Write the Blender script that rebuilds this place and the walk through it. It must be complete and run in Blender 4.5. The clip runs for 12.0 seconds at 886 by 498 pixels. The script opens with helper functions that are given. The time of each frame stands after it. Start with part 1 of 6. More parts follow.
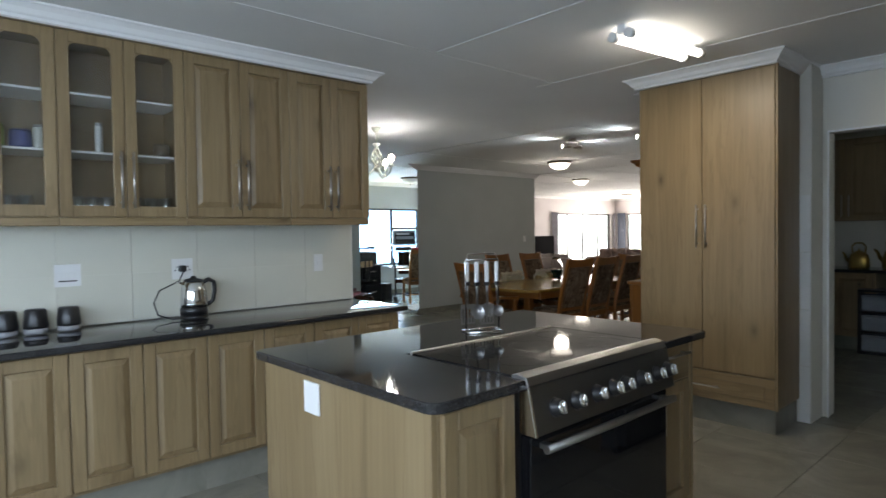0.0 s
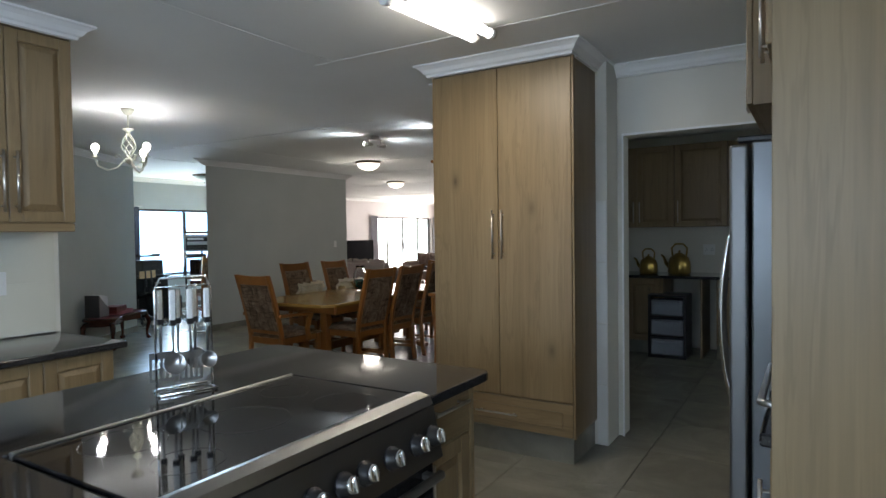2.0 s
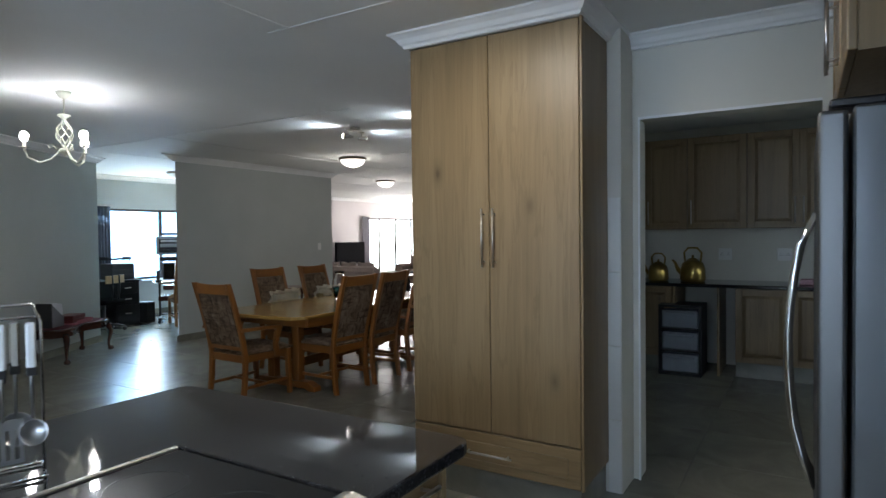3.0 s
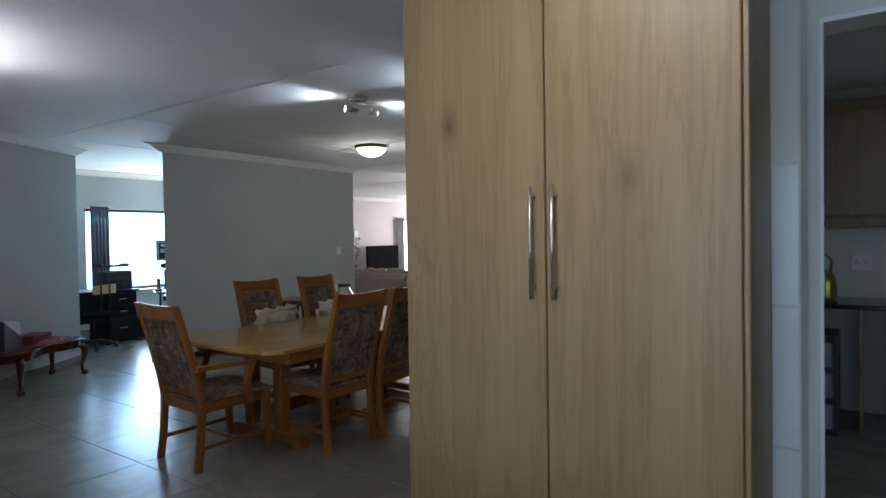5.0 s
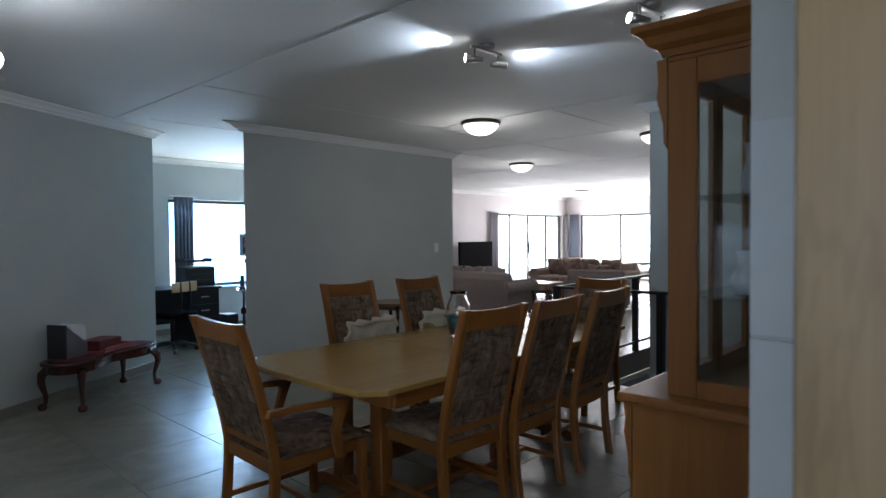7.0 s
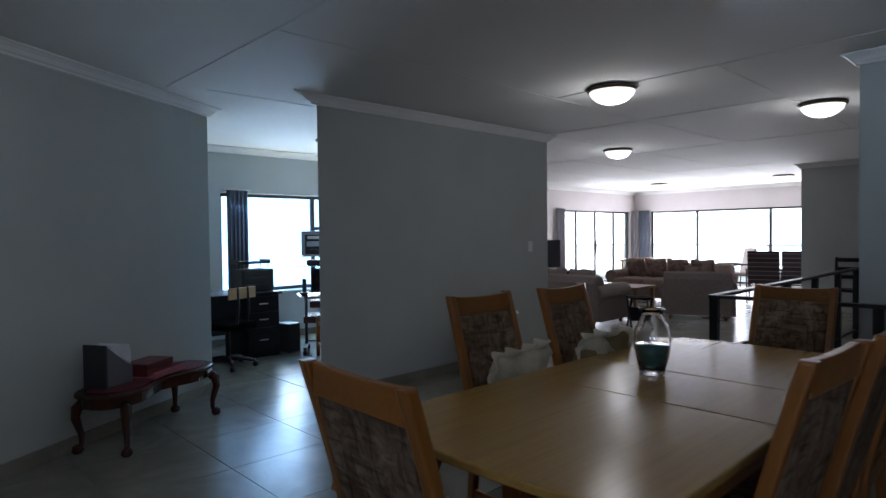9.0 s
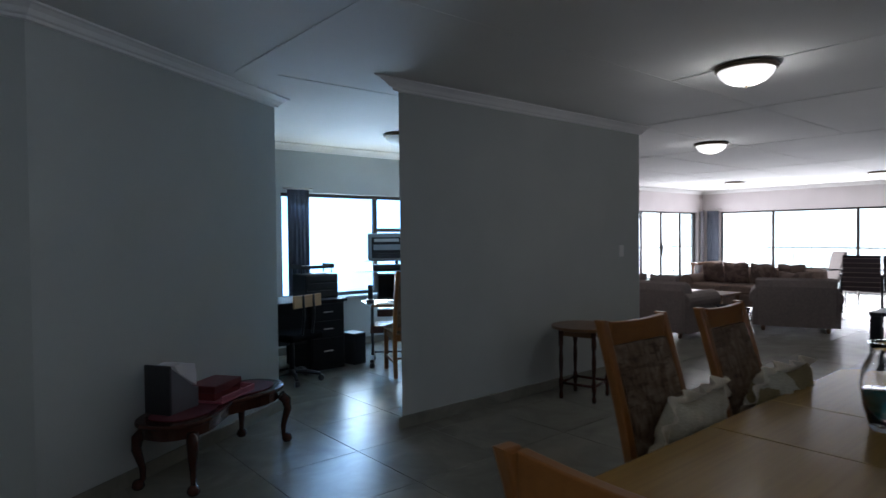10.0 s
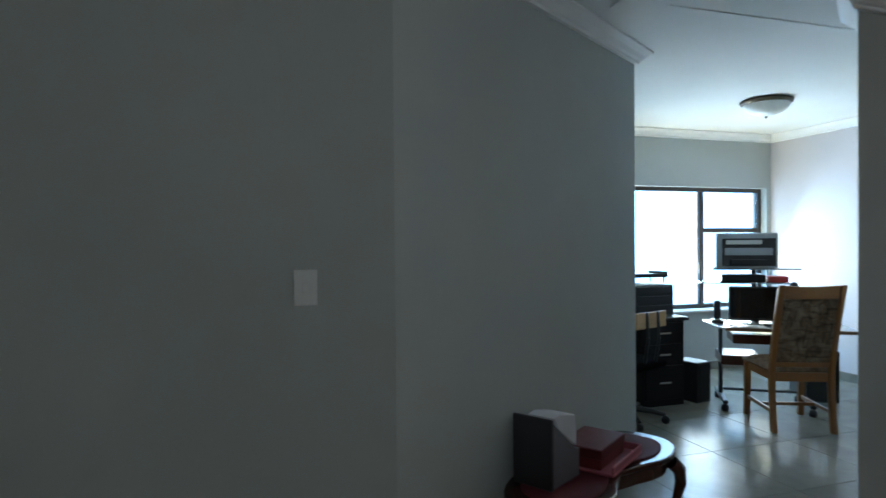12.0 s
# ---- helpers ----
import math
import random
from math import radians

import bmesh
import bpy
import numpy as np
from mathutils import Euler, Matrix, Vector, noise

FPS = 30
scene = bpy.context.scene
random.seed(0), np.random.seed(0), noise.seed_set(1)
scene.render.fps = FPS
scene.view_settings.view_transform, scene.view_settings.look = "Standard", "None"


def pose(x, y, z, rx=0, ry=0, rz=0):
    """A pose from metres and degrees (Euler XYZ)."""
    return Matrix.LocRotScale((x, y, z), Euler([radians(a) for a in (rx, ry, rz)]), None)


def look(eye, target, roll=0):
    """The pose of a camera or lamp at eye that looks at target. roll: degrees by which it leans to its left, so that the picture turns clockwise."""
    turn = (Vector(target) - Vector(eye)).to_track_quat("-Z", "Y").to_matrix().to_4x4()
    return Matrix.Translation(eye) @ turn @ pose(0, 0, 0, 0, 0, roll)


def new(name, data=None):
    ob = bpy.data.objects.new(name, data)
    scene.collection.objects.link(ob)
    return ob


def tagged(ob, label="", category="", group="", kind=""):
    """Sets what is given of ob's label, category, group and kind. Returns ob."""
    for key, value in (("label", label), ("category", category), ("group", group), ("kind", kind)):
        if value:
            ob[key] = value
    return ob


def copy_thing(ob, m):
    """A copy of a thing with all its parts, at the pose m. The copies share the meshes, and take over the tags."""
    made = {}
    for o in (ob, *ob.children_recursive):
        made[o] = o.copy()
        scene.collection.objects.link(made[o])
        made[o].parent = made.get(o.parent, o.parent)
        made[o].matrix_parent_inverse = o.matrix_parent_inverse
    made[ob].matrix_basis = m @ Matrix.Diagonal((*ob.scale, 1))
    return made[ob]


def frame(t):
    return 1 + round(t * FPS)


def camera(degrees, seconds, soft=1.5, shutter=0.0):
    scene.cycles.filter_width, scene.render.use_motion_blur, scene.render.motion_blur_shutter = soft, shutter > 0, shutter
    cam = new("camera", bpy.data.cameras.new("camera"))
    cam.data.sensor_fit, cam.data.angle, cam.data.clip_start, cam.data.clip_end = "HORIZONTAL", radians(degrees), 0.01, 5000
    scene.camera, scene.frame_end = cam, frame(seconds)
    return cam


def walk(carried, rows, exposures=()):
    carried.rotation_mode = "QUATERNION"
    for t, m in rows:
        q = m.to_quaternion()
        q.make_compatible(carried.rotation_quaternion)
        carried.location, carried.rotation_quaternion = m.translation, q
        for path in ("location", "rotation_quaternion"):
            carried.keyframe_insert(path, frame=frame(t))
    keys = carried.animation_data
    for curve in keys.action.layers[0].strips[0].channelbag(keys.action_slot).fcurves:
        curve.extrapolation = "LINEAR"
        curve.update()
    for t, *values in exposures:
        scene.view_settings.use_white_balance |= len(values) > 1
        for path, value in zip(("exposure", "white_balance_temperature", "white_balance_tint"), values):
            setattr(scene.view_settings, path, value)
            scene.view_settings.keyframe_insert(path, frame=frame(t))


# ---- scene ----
EXPOSURES = [(0.0, 0.32, 7000, 12), (1.0, 0.36, 7000, 12), (2.5, 0.46, 6600, 11), (4.5, 0.46, 6100, 11), (6.0, 0.48, 6100, 11), (7.0, 0.32, 5950, 12), (9.0, -0.33, 5800, 14), (9.5, -0.5, 5800, 14), (10.5, -0.56, 5900, 13), (11.0, -0.48, 5950, 11), (11.5, -0.22, 6100, 9), (12.0, -0.12, 6250, 8)]
cam = camera(72.8, 12.0, shutter=0.25)
PATH = [
    (0, (0.472, 0.266, 1.394), (1.818, 1.745, 1.338), -0.9),
    (0.5, (0.589, 0.237, 1.394), (2.093, 1.554, 1.337), -0.9),
    (1, (0.787, 0.294, 1.405), (2.41, 1.461, 1.347), -0.8),
    (1.5, (1.007, 0.386, 1.409), (2.687, 1.47, 1.352), -0.8),
    (2, (1.3, 0.501, 1.424), (3.004, 1.547, 1.369), -0.8),
    (2.5, (1.595, 0.621, 1.417), (3.304, 1.659, 1.367), -0.7),
    (2.7, (1.732, 0.684, 1.429), (3.442, 1.72, 1.378), -0.7),
    (4.5, (2.937, 1.293, 1.435), (4.604, 2.396, 1.396), -0.8),
    (5, (3.252, 1.483, 1.425), (4.883, 2.64, 1.386), -0.9),
    (5.5, (3.505, 1.682, 1.419), (5.092, 2.898, 1.381), -0.8),
    (6, (3.731, 1.911, 1.413), (5.273, 3.184, 1.374), -0.8),
    (6.5, (3.882, 2.221, 1.413), (5.385, 3.54, 1.37), -0.7),
    (7, (3.993, 2.51, 1.41), (5.452, 3.878, 1.362), -0.5),
    (9, (4.372, 3.822, 1.385), (5.751, 5.27, 1.337), -0.7),
    (9.5, (4.456, 4.182, 1.4), (5.806, 5.656, 1.353), -0.7),
    (10, (4.485, 4.555, 1.415), (5.766, 6.091, 1.37), -0.6),
    (10.5, (4.497, 4.912, 1.405), (5.659, 6.54, 1.364), -0.4),
    (11, (4.5, 5.264, 1.413), (5.479, 7.007, 1.373), -0.4),
    (11.5, (4.438, 5.637, 1.411), (5.227, 7.474, 1.38), -0.5),
    (12, (4.343, 6.033, 1.398), (4.951, 7.938, 1.373), -0.5),
]
walk(cam, [(t, look(eye, target, roll)) for t, eye, target, roll in PATH], EXPOSURES)

# ---- light ----
world = bpy.data.worlds.new("world")
scene.world = world
world.use_nodes = True
wn = world.node_tree
sky = wn.nodes.new("ShaderNodeTexSky")
sky.sky_type = "NISHITA"
sky.sun_disc = False
sky.sun_elevation, sky.sun_rotation = radians(55), radians(200)
wn.links.new(sky.outputs[0], wn.nodes["Background"].inputs[0])
wn.nodes["Background"].inputs[1].default_value = 0.15


def sun_lamp():
    d = bpy.data.lights.new("sun", "SUN")
    d.energy, d.angle, d.color = 3.0, radians(0.5), (1.0, 0.95, 0.87)
    ob = new("sun", d)
    az, el = radians(200), radians(55)
    way = Vector((math.sin(az) * math.cos(el), math.cos(az) * math.cos(el), math.sin(el)))
    ob.matrix_world = look(way * 50, (0, 0, 0))


sun_lamp()


def area(name, eye, target, w, h, power, color):
    d = bpy.data.lights.new(name, "AREA")
    d.shape, d.size, d.size_y, d.energy, d.color = "RECTANGLE", w, h, power, color
    ob = new(name, d)
    ob.matrix_world = look(eye, target)
    return ob


def bulb(name, place, power, color, radius=0.03):
    d = bpy.data.lights.new(name, "POINT")
    d.energy, d.color, d.shadow_soft_size = power, color, radius
    ob = new(name, d)
    ob.location = place
    return ob


def spot(name, eye, target, power, color, angle):
    d = bpy.data.lights.new(name, "SPOT")
    d.energy, d.color, d.spot_size, d.spot_blend, d.shadow_soft_size = power, color, radians(angle), 0.6, 0.02
    ob = new(name, d)
    ob.matrix_world = look(eye, target)
    return ob


DAY = (0.42, 0.68, 1.0)
area("study_window_light", (8.7, 11.33, 1.35), (8.3, 8.4, 0.0), 2.0, 1.2, 58, DAY)
area("slider_light", (18.5, 12.55, 1.05), (18.5, 0, 0.8), 3.0, 1.9, 145, (1.0, 0.945, 0.935))
area("living_window_light", (20.5, 9.0, 1.05), (0, 9.0, 0.8), 6.0, 1.9, 300, (1.0, 0.945, 0.935))
# two kitchen lamps added as daylight fill, in assumed window openings
area("kitchen_window_fill", (-1.12, 2.0, 1.5), (1.0, 2.0, -0.3), 2.0, 1.15, 54, (0.56, 0.73, 1.0))
area("kitchen_side_fill", (-0.35, -0.12, 1.5), (0.6, 2.0, 0.2), 1.3, 1.1, 58, (0.56, 0.73, 1.0))
area("study_ground_light", (8.7, 11.34, 0.95), (8.5, 9.5, 2.6), 2.0, 0.5, 38, (1.0, 0.98, 0.72))

# ---- materials ----


def ramp(nt, fac, stops):
    r = nt.nodes.new("ShaderNodeValToRGB")
    while len(r.color_ramp.elements) < len(stops):
        r.color_ramp.elements.new(0.5)
    for e, (p, c) in zip(r.color_ramp.elements, stops):
        e.position, e.color = p, (*c, 1)
    nt.links.new(fac, r.inputs[0])
    return r.outputs[0]


def start(name, rough=0.5, metal=0.0, spec=0.5):
    m = bpy.data.materials.new(name)
    m.use_nodes = True
    nt = m.node_tree
    b = nt.nodes["Principled BSDF"]
    b.inputs["Roughness"].default_value = rough
    b.inputs["Metallic"].default_value = metal
    b.inputs["Specular IOR Level"].default_value = spec
    return m, nt, b


def coords(nt, scale=(1, 1, 1), shift=False):
    tc = nt.nodes.new("ShaderNodeTexCoord")
    mp = nt.nodes.new("ShaderNodeMapping")
    mp.inputs["Scale"].default_value = scale
    nt.links.new(tc.outputs["Object"], mp.inputs[0])
    if shift:
        oi = nt.nodes.new("ShaderNodeObjectInfo")
        mul = nt.nodes.new("ShaderNodeVectorMath")
        mul.operation = "SCALE"
        mul.inputs[0].default_value = (31.0, 17.0, 23.0)
        nt.links.new(oi.outputs["Random"], mul.inputs["Scale"])
        nt.links.new(mul.outputs[0], mp.inputs["Location"])
    return mp.outputs[0]


def noise_tex(nt, vec, scale, detail=4.0, rough=0.55, distort=0.0):
    n = nt.nodes.new("ShaderNodeTexNoise")
    n.inputs["Scale"].default_value, n.inputs["Detail"].default_value = scale, detail
    n.inputs["Roughness"].default_value, n.inputs["Distortion"].default_value = rough, distort
    nt.links.new(vec, n.inputs["Vector"])
    return n.outputs["Fac"]


def bump(nt, b, height, strength, distance=0.01):
    bp = nt.nodes.new("ShaderNodeBump")
    bp.inputs["Strength"].default_value, bp.inputs["Distance"].default_value = strength, distance
    nt.links.new(height, bp.inputs["Height"])
    nt.links.new(bp.outputs[0], b.inputs["Normal"])


def mixed(nt, a, b, fac, mode="MIX"):
    mx = nt.nodes.new("ShaderNodeMix")
    mx.data_type, mx.blend_type = "RGBA", mode
    if isinstance(fac, float):
        mx.inputs["Factor"].default_value = fac
    else:
        nt.links.new(fac, mx.inputs["Factor"])
    nt.links.new(a, mx.inputs["A"])
    nt.links.new(b, mx.inputs["B"])
    return mx.outputs["Result"]


def plain(name, color, rough=0.5, metal=0.0, vary=0.08, scale=6.0, relief=0.05, fine=80.0, spec=0.5):
    """A painted, plastic or metal surface with two scales of unevenness."""
    m, nt, b = start(name, rough, metal, spec)
    v = coords(nt, shift=True)
    lo = tuple(c * (1 - vary) for c in color)
    hi = tuple(min(1, c * (1 + vary)) for c in color)
    nt.links.new(ramp(nt, noise_tex(nt, v, scale), [(0.3, lo), (0.7, hi)]), b.inputs["Base Color"])
    f = noise_tex(nt, v, fine, 3)
    if relief:
        bump(nt, b, f, relief, 0.004)
    r = nt.nodes.new("ShaderNodeMapRange")
    r.inputs["To Min"].default_value, r.inputs["To Max"].default_value = max(0.02, rough * 0.85), min(1, rough * 1.15)
    nt.links.new(noise_tex(nt, v, scale * 2.5), r.inputs["Value"])
    nt.links.new(r.outputs[0], b.inputs["Roughness"])
    return m


def wood(name, dark, mid, light, axis=2, rough=0.4, knots=True, coarse=1.0, spec=0.5, face=1):
    """Boards with grain along one axis, streaks, cathedral rings and knots."""
    m, nt, b = start(name, rough, 0.0, spec)
    s = [7.0 * coarse] * 3
    s[axis] = 0.55 * coarse
    v = coords(nt, tuple(s), True)
    broad = noise_tex(nt, v, 1.0, 5, 0.6, 0.6)
    s2 = [60.0 * coarse] * 3
    s2[axis] = 1.6 * coarse
    v2 = coords(nt, tuple(s2), True)
    fine = noise_tex(nt, v2, 1.0, 4, 0.65, 0.3)
    c1 = ramp(nt, broad, [(0.28, dark), (0.5, mid), (0.75, light)])
    c2 = ramp(nt, fine, [(0.3, tuple(c * 0.72 for c in mid)), (0.55, mid), (0.8, light)])
    col = mixed(nt, c1, c2, 0.45)
    # arched growth rings where the broad figure folds
    w1 = nt.nodes.new("ShaderNodeMath")
    w1.operation = "MULTIPLY"
    w1.inputs[1].default_value = 38.0
    nt.links.new(broad, w1.inputs[0])
    w2 = nt.nodes.new("ShaderNodeMath")
    w2.operation = "SINE"
    nt.links.new(w1.outputs[0], w2.inputs[0])
    rings = ramp(nt, w2.outputs[0], [(0.72, (1, 1, 1)), (0.98, (0.74, 0.70, 0.66))])
    if knots:
        col = mixed(nt, col, rings, 0.45, "MULTIPLY")
    if knots:
        s3 = [3.6 * coarse] * 3
        s3[axis] = 1.9 * coarse
        s3[face if axis != face else 0] *= 0.05
        v3 = coords(nt, tuple(s3), True)
        vo = nt.nodes.new("ShaderNodeTexVoronoi")
        vo.inputs["Scale"].default_value = 1.0
        nt.links.new(v3, vo.inputs["Vector"])
        k = ramp(nt, vo.outputs["Distance"], [(0.02, (1, 1, 1)), (0.06, (0.55, 0.55, 0.55)), (0.11, (0.22, 0.22, 0.22)), (0.2, (0, 0, 0))])
        kd = nt.nodes.new("ShaderNodeRGB")
        kd.outputs[0].default_value = (*[c * 0.45 for c in dark], 1)
        k2 = nt.nodes.new("ShaderNodeMath")
        k2.operation = "MULTIPLY"
        k2.inputs[1].default_value = 0.8
        nt.links.new(k, k2.inputs[0])
        col = mixed(nt, col, kd.outputs[0], k2.outputs[0])
    nt.links.new(col, b.inputs["Base Color"])
    bump(nt, b, fine, 0.12, 0.003)
    return m


def brushed(name, color, rough):
    """Metal with fine lengthwise brushing."""
    m, nt, b = start(name, rough, 1.0)
    b.inputs["Base Color"].default_value = (*color, 1)
    f = noise_tex(nt, coords(nt, (2.0, 400.0, 400.0)), 1.0, 2)
    bump(nt, b, f, 0.04, 0.001)
    nt.links.new(ramp(nt, f, [(0.2, tuple(c * 0.93 for c in color)), (0.8, color)]), b.inputs["Base Color"])
    return m


def glow(name, color, strength):
    m, nt, b = start(name, 0.4)
    b.inputs["Base Color"].default_value = (0.9, 0.9, 0.88, 1)
    b.inputs["Emission Color"].default_value = (*color, 1)
    b.inputs["Emission Strength"].default_value = strength
    return m


def glass(name, color=(1, 1, 1), rough=0.0):
    m, nt, b = start(name, rough)
    b.inputs["Base Color"].default_value = (*color, 1)
    b.inputs["Transmission Weight"].default_value = 1.0
    b.inputs["IOR"].default_value = 1.45
    return m


def pane_glass(name, tint=(0.9, 0.95, 0.95), gloss=0.08):
    """Thin flat glass: mostly clear, with a mirror sheen."""
    m = bpy.data.materials.new(name)
    m.use_nodes = True
    nt = m.node_tree
    nt.nodes.remove(nt.nodes["Principled BSDF"])
    t = nt.nodes.new("ShaderNodeBsdfTransparent")
    t.inputs[0].default_value = (*tint, 1)
    g = nt.nodes.new("ShaderNodeBsdfGlossy")
    g.inputs["Roughness"].default_value = 0.02
    mx = nt.nodes.new("ShaderNodeMixShader")
    mx.inputs[0].default_value = gloss
    nt.links.new(t.outputs[0], mx.inputs[1])
    nt.links.new(g.outputs[0], mx.inputs[2])
    nt.links.new(mx.outputs[0], nt.nodes["Material Output"].inputs[0])
    return m


def granite(name):
    m, nt, b = start(name, 0.12)
    v = coords(nt)
    vo = nt.nodes.new("ShaderNodeTexVoronoi")
    vo.inputs["Scale"].default_value = 260
    nt.links.new(v, vo.inputs["Vector"])
    c = ramp(nt, vo.outputs["Color"], [(0.2, (0.012, 0.012, 0.013)), (0.75, (0.03, 0.03, 0.032)), (0.97, (0.12, 0.12, 0.125))])
    c2 = ramp(nt, noise_tex(nt, v, 9), [(0.3, (0.016, 0.016, 0.017)), (0.8, (0.034, 0.033, 0.033))])
    nt.links.new(mixed(nt, c, c2, 0.5), b.inputs["Base Color"])
    r = nt.nodes.new("ShaderNodeMapRange")
    r.inputs["To Min"].default_value, r.inputs["To Max"].default_value = 0.03, 0.07
    nt.links.new(noise_tex(nt, v, 5), r.inputs["Value"])
    nt.links.new(r.outputs[0], b.inputs["Roughness"])
    return m


def tile_mat(name, lo, mid, hi, rough):
    m, nt, b = start(name, rough)
    v = coords(nt, shift=True)
    a = noise_tex(nt, v, 2.2, 6, 0.6, 1.4)
    col = ramp(nt, a, [(0.2, lo), (0.5, mid), (0.8, hi)])
    d = ramp(nt, noise_tex(nt, v, 45, 2), [(0.2, (0.97, 0.97, 0.965)), (0.8, (1, 1, 1))])
    col = mixed(nt, col, d, 1.0, "MULTIPLY")
    oi = nt.nodes.new("ShaderNodeObjectInfo")
    t = ramp(nt, oi.outputs["Random"], [(0, (0.93, 0.93, 0.93)), (1, (1.0, 1.0, 1.0))])
    nt.links.new(mixed(nt, col, t, 1.0, "MULTIPLY"), b.inputs["Base Color"])
    bump(nt, b, noise_tex(nt, v, 60, 2), 0.03, 0.002)
    r = nt.nodes.new("ShaderNodeMapRange")
    r.inputs["To Min"].default_value, r.inputs["To Max"].default_value = rough * 0.96, rough * 1.06
    nt.links.new(noise_tex(nt, v, 3, 2), r.inputs["Value"])
    nt.links.new(r.outputs[0], b.inputs["Roughness"])
    return m


def fabric(name, colors, scale=14.0, rough=0.9, stretch=(1, 1, 1)):
    """A woven or printed cloth: blocks of several colours with a weave."""
    m, nt, b = start(name, rough, 0.0, 0.2)
    v = coords(nt, stretch, True)
    vo = nt.nodes.new("ShaderNodeTexVoronoi")
    vo.distance = "CHEBYCHEV"
    vo.inputs["Scale"].default_value = scale
    nt.links.new(v, vo.inputs["Vector"])
    n = len(colors)
    sep = nt.nodes.new("ShaderNodeSeparateColor")
    nt.links.new(vo.outputs["Color"], sep.inputs[0])
    r = ramp(nt, sep.outputs[0], [(i / n, c) for i, c in enumerate(colors)])
    r.node.color_ramp.interpolation = "CONSTANT"
    w = noise_tex(nt, v, 160, 3)
    k = ramp(nt, w, [(0.3, (0.6, 0.6, 0.6)), (0.7, (1, 1, 1))])
    nt.links.new(mixed(nt, r, k, 0.8, "MULTIPLY"), b.inputs["Base Color"])
    bump(nt, b, w, 0.4, 0.003)
    return m


def upholstery(name, lo, mid, hi):
    """Tapestry cloth: soft patches crossed by short dark dashes of thread."""
    m, nt, b = start(name, 0.9, 0.0, 0.15)
    v = coords(nt, (1, 1, 1), True)
    col = ramp(nt, noise_tex(nt, coords(nt, (7, 10, 10), True), 1.0, 5, 0.65, 1.2), [(0.3, lo), (0.48, mid), (0.66, hi)])
    for sc in ((14, 9, 50), (14, 44, 10)):
        n = noise_tex(nt, coords(nt, sc, True), 1.0, 2, 0.5)
        col = mixed(nt, col, ramp(nt, n, [(0.36, (0.35, 0.3, 0.27)), (0.47, (1, 1, 1)), (0.75, (1.0, 1.0, 1.0))]), 0.62, "MULTIPLY")
    nt.links.new(col, b.inputs["Base Color"])
    bump(nt, b, noise_tex(nt, v, 240, 2), 0.35, 0.002)
    return m


OAK = wood("oak_laminate", (0.155, 0.1, 0.047), (0.24, 0.166, 0.084), (0.308, 0.224, 0.124), 2, 0.42)
OAK_X = wood("oak_laminate_across", (0.155, 0.1, 0.047), (0.24, 0.166, 0.084), (0.308, 0.224, 0.124), 0, 0.42)
OAK_Y = wood("oak_laminate_deep", (0.155, 0.1, 0.047), (0.24, 0.166, 0.084), (0.308, 0.224, 0.124), 1, 0.42)
OAK_S = wood("oak_laminate_side", (0.155, 0.1, 0.047), (0.24, 0.166, 0.084), (0.308, 0.224, 0.124), 2, 0.42, True, 0.8, 0.5, 0)
HONEY = wood("honey_oak", (0.19, 0.067, 0.014), (0.255, 0.094, 0.019), (0.305, 0.122, 0.027), 2, 0.3, False, 1.3)
HONEY_X = wood("honey_oak_across", (0.19, 0.068, 0.014), (0.255, 0.095, 0.019), (0.305, 0.124, 0.027), 0, 0.3, False, 1.0)
TOPWOOD = wood("lacquered_honey_top", (0.325, 0.185, 0.044), (0.35, 0.205, 0.052), (0.375, 0.225, 0.06), 0, 0.2, False, 0.9)
CHERRY = wood("cherry_wood", (0.03, 0.009, 0.006), (0.05, 0.015, 0.009), (0.078, 0.023, 0.013), 0, 0.2, False)
BROWN = wood("brown_wood", (0.10, 0.045, 0.018), (0.16, 0.075, 0.03), (0.21, 0.10, 0.045), 2, 0.3, False)
BLACKWOOD = plain("black_ash_board", (0.010, 0.010, 0.012), 0.5, scale=20, spec=0.2)
GRANITE = granite("black_granite")
WALL = plain("grey_wall_paint", (0.45, 0.475, 0.455), 0.75, 0, 0.04, 1.5, 0.12, 140)
WALL_LR = plain("lilac_grey_wall_paint", (0.58, 0.54, 0.54), 0.75, 0, 0.04, 1.5, 0.12, 140)
WALL_K = plain("cream_wall_paint", (0.66, 0.64, 0.57), 0.7, 0, 0.04, 1.5, 0.12, 140)
CEIL = plain("white_ceiling_paint", (0.74, 0.74, 0.72), 0.8, 0, 0.03, 1.2, 0.06, 120)
CORNICE = plain("white_cornice_paint", (0.80, 0.80, 0.79), 0.6, 0, 0.03, 3, 0.03)
FLOOR_D = tile_mat("grey_floor_tile", (0.165, 0.16, 0.128), (0.225, 0.217, 0.178), (0.30, 0.288, 0.235), 0.25)
GROUT = plain("grey_grout", (0.16, 0.155, 0.15), 0.9, scale=30)
WTILE = plain("white_wall_tile", (0.74, 0.74, 0.70), 0.25, 0, 0.03, 2.0, 0.02)
DARKSTEEL = brushed("dark_brushed_steel", (0.17, 0.17, 0.168), 0.42)
STEEL = brushed("brushed_steel", (0.40, 0.395, 0.385), 0.34)
CHROME = plain("chrome", (0.75, 0.75, 0.75), 0.08, 1.0, 0.02, 10, 0)
NICKEL = plain("satin_nickel", (0.55, 0.52, 0.48), 0.3, 1.0, 0.03, 8, 0)
BLACKP = plain("black_plastic", (0.012, 0.012, 0.013), 0.35, 0, 0.1, 20, 0.05)
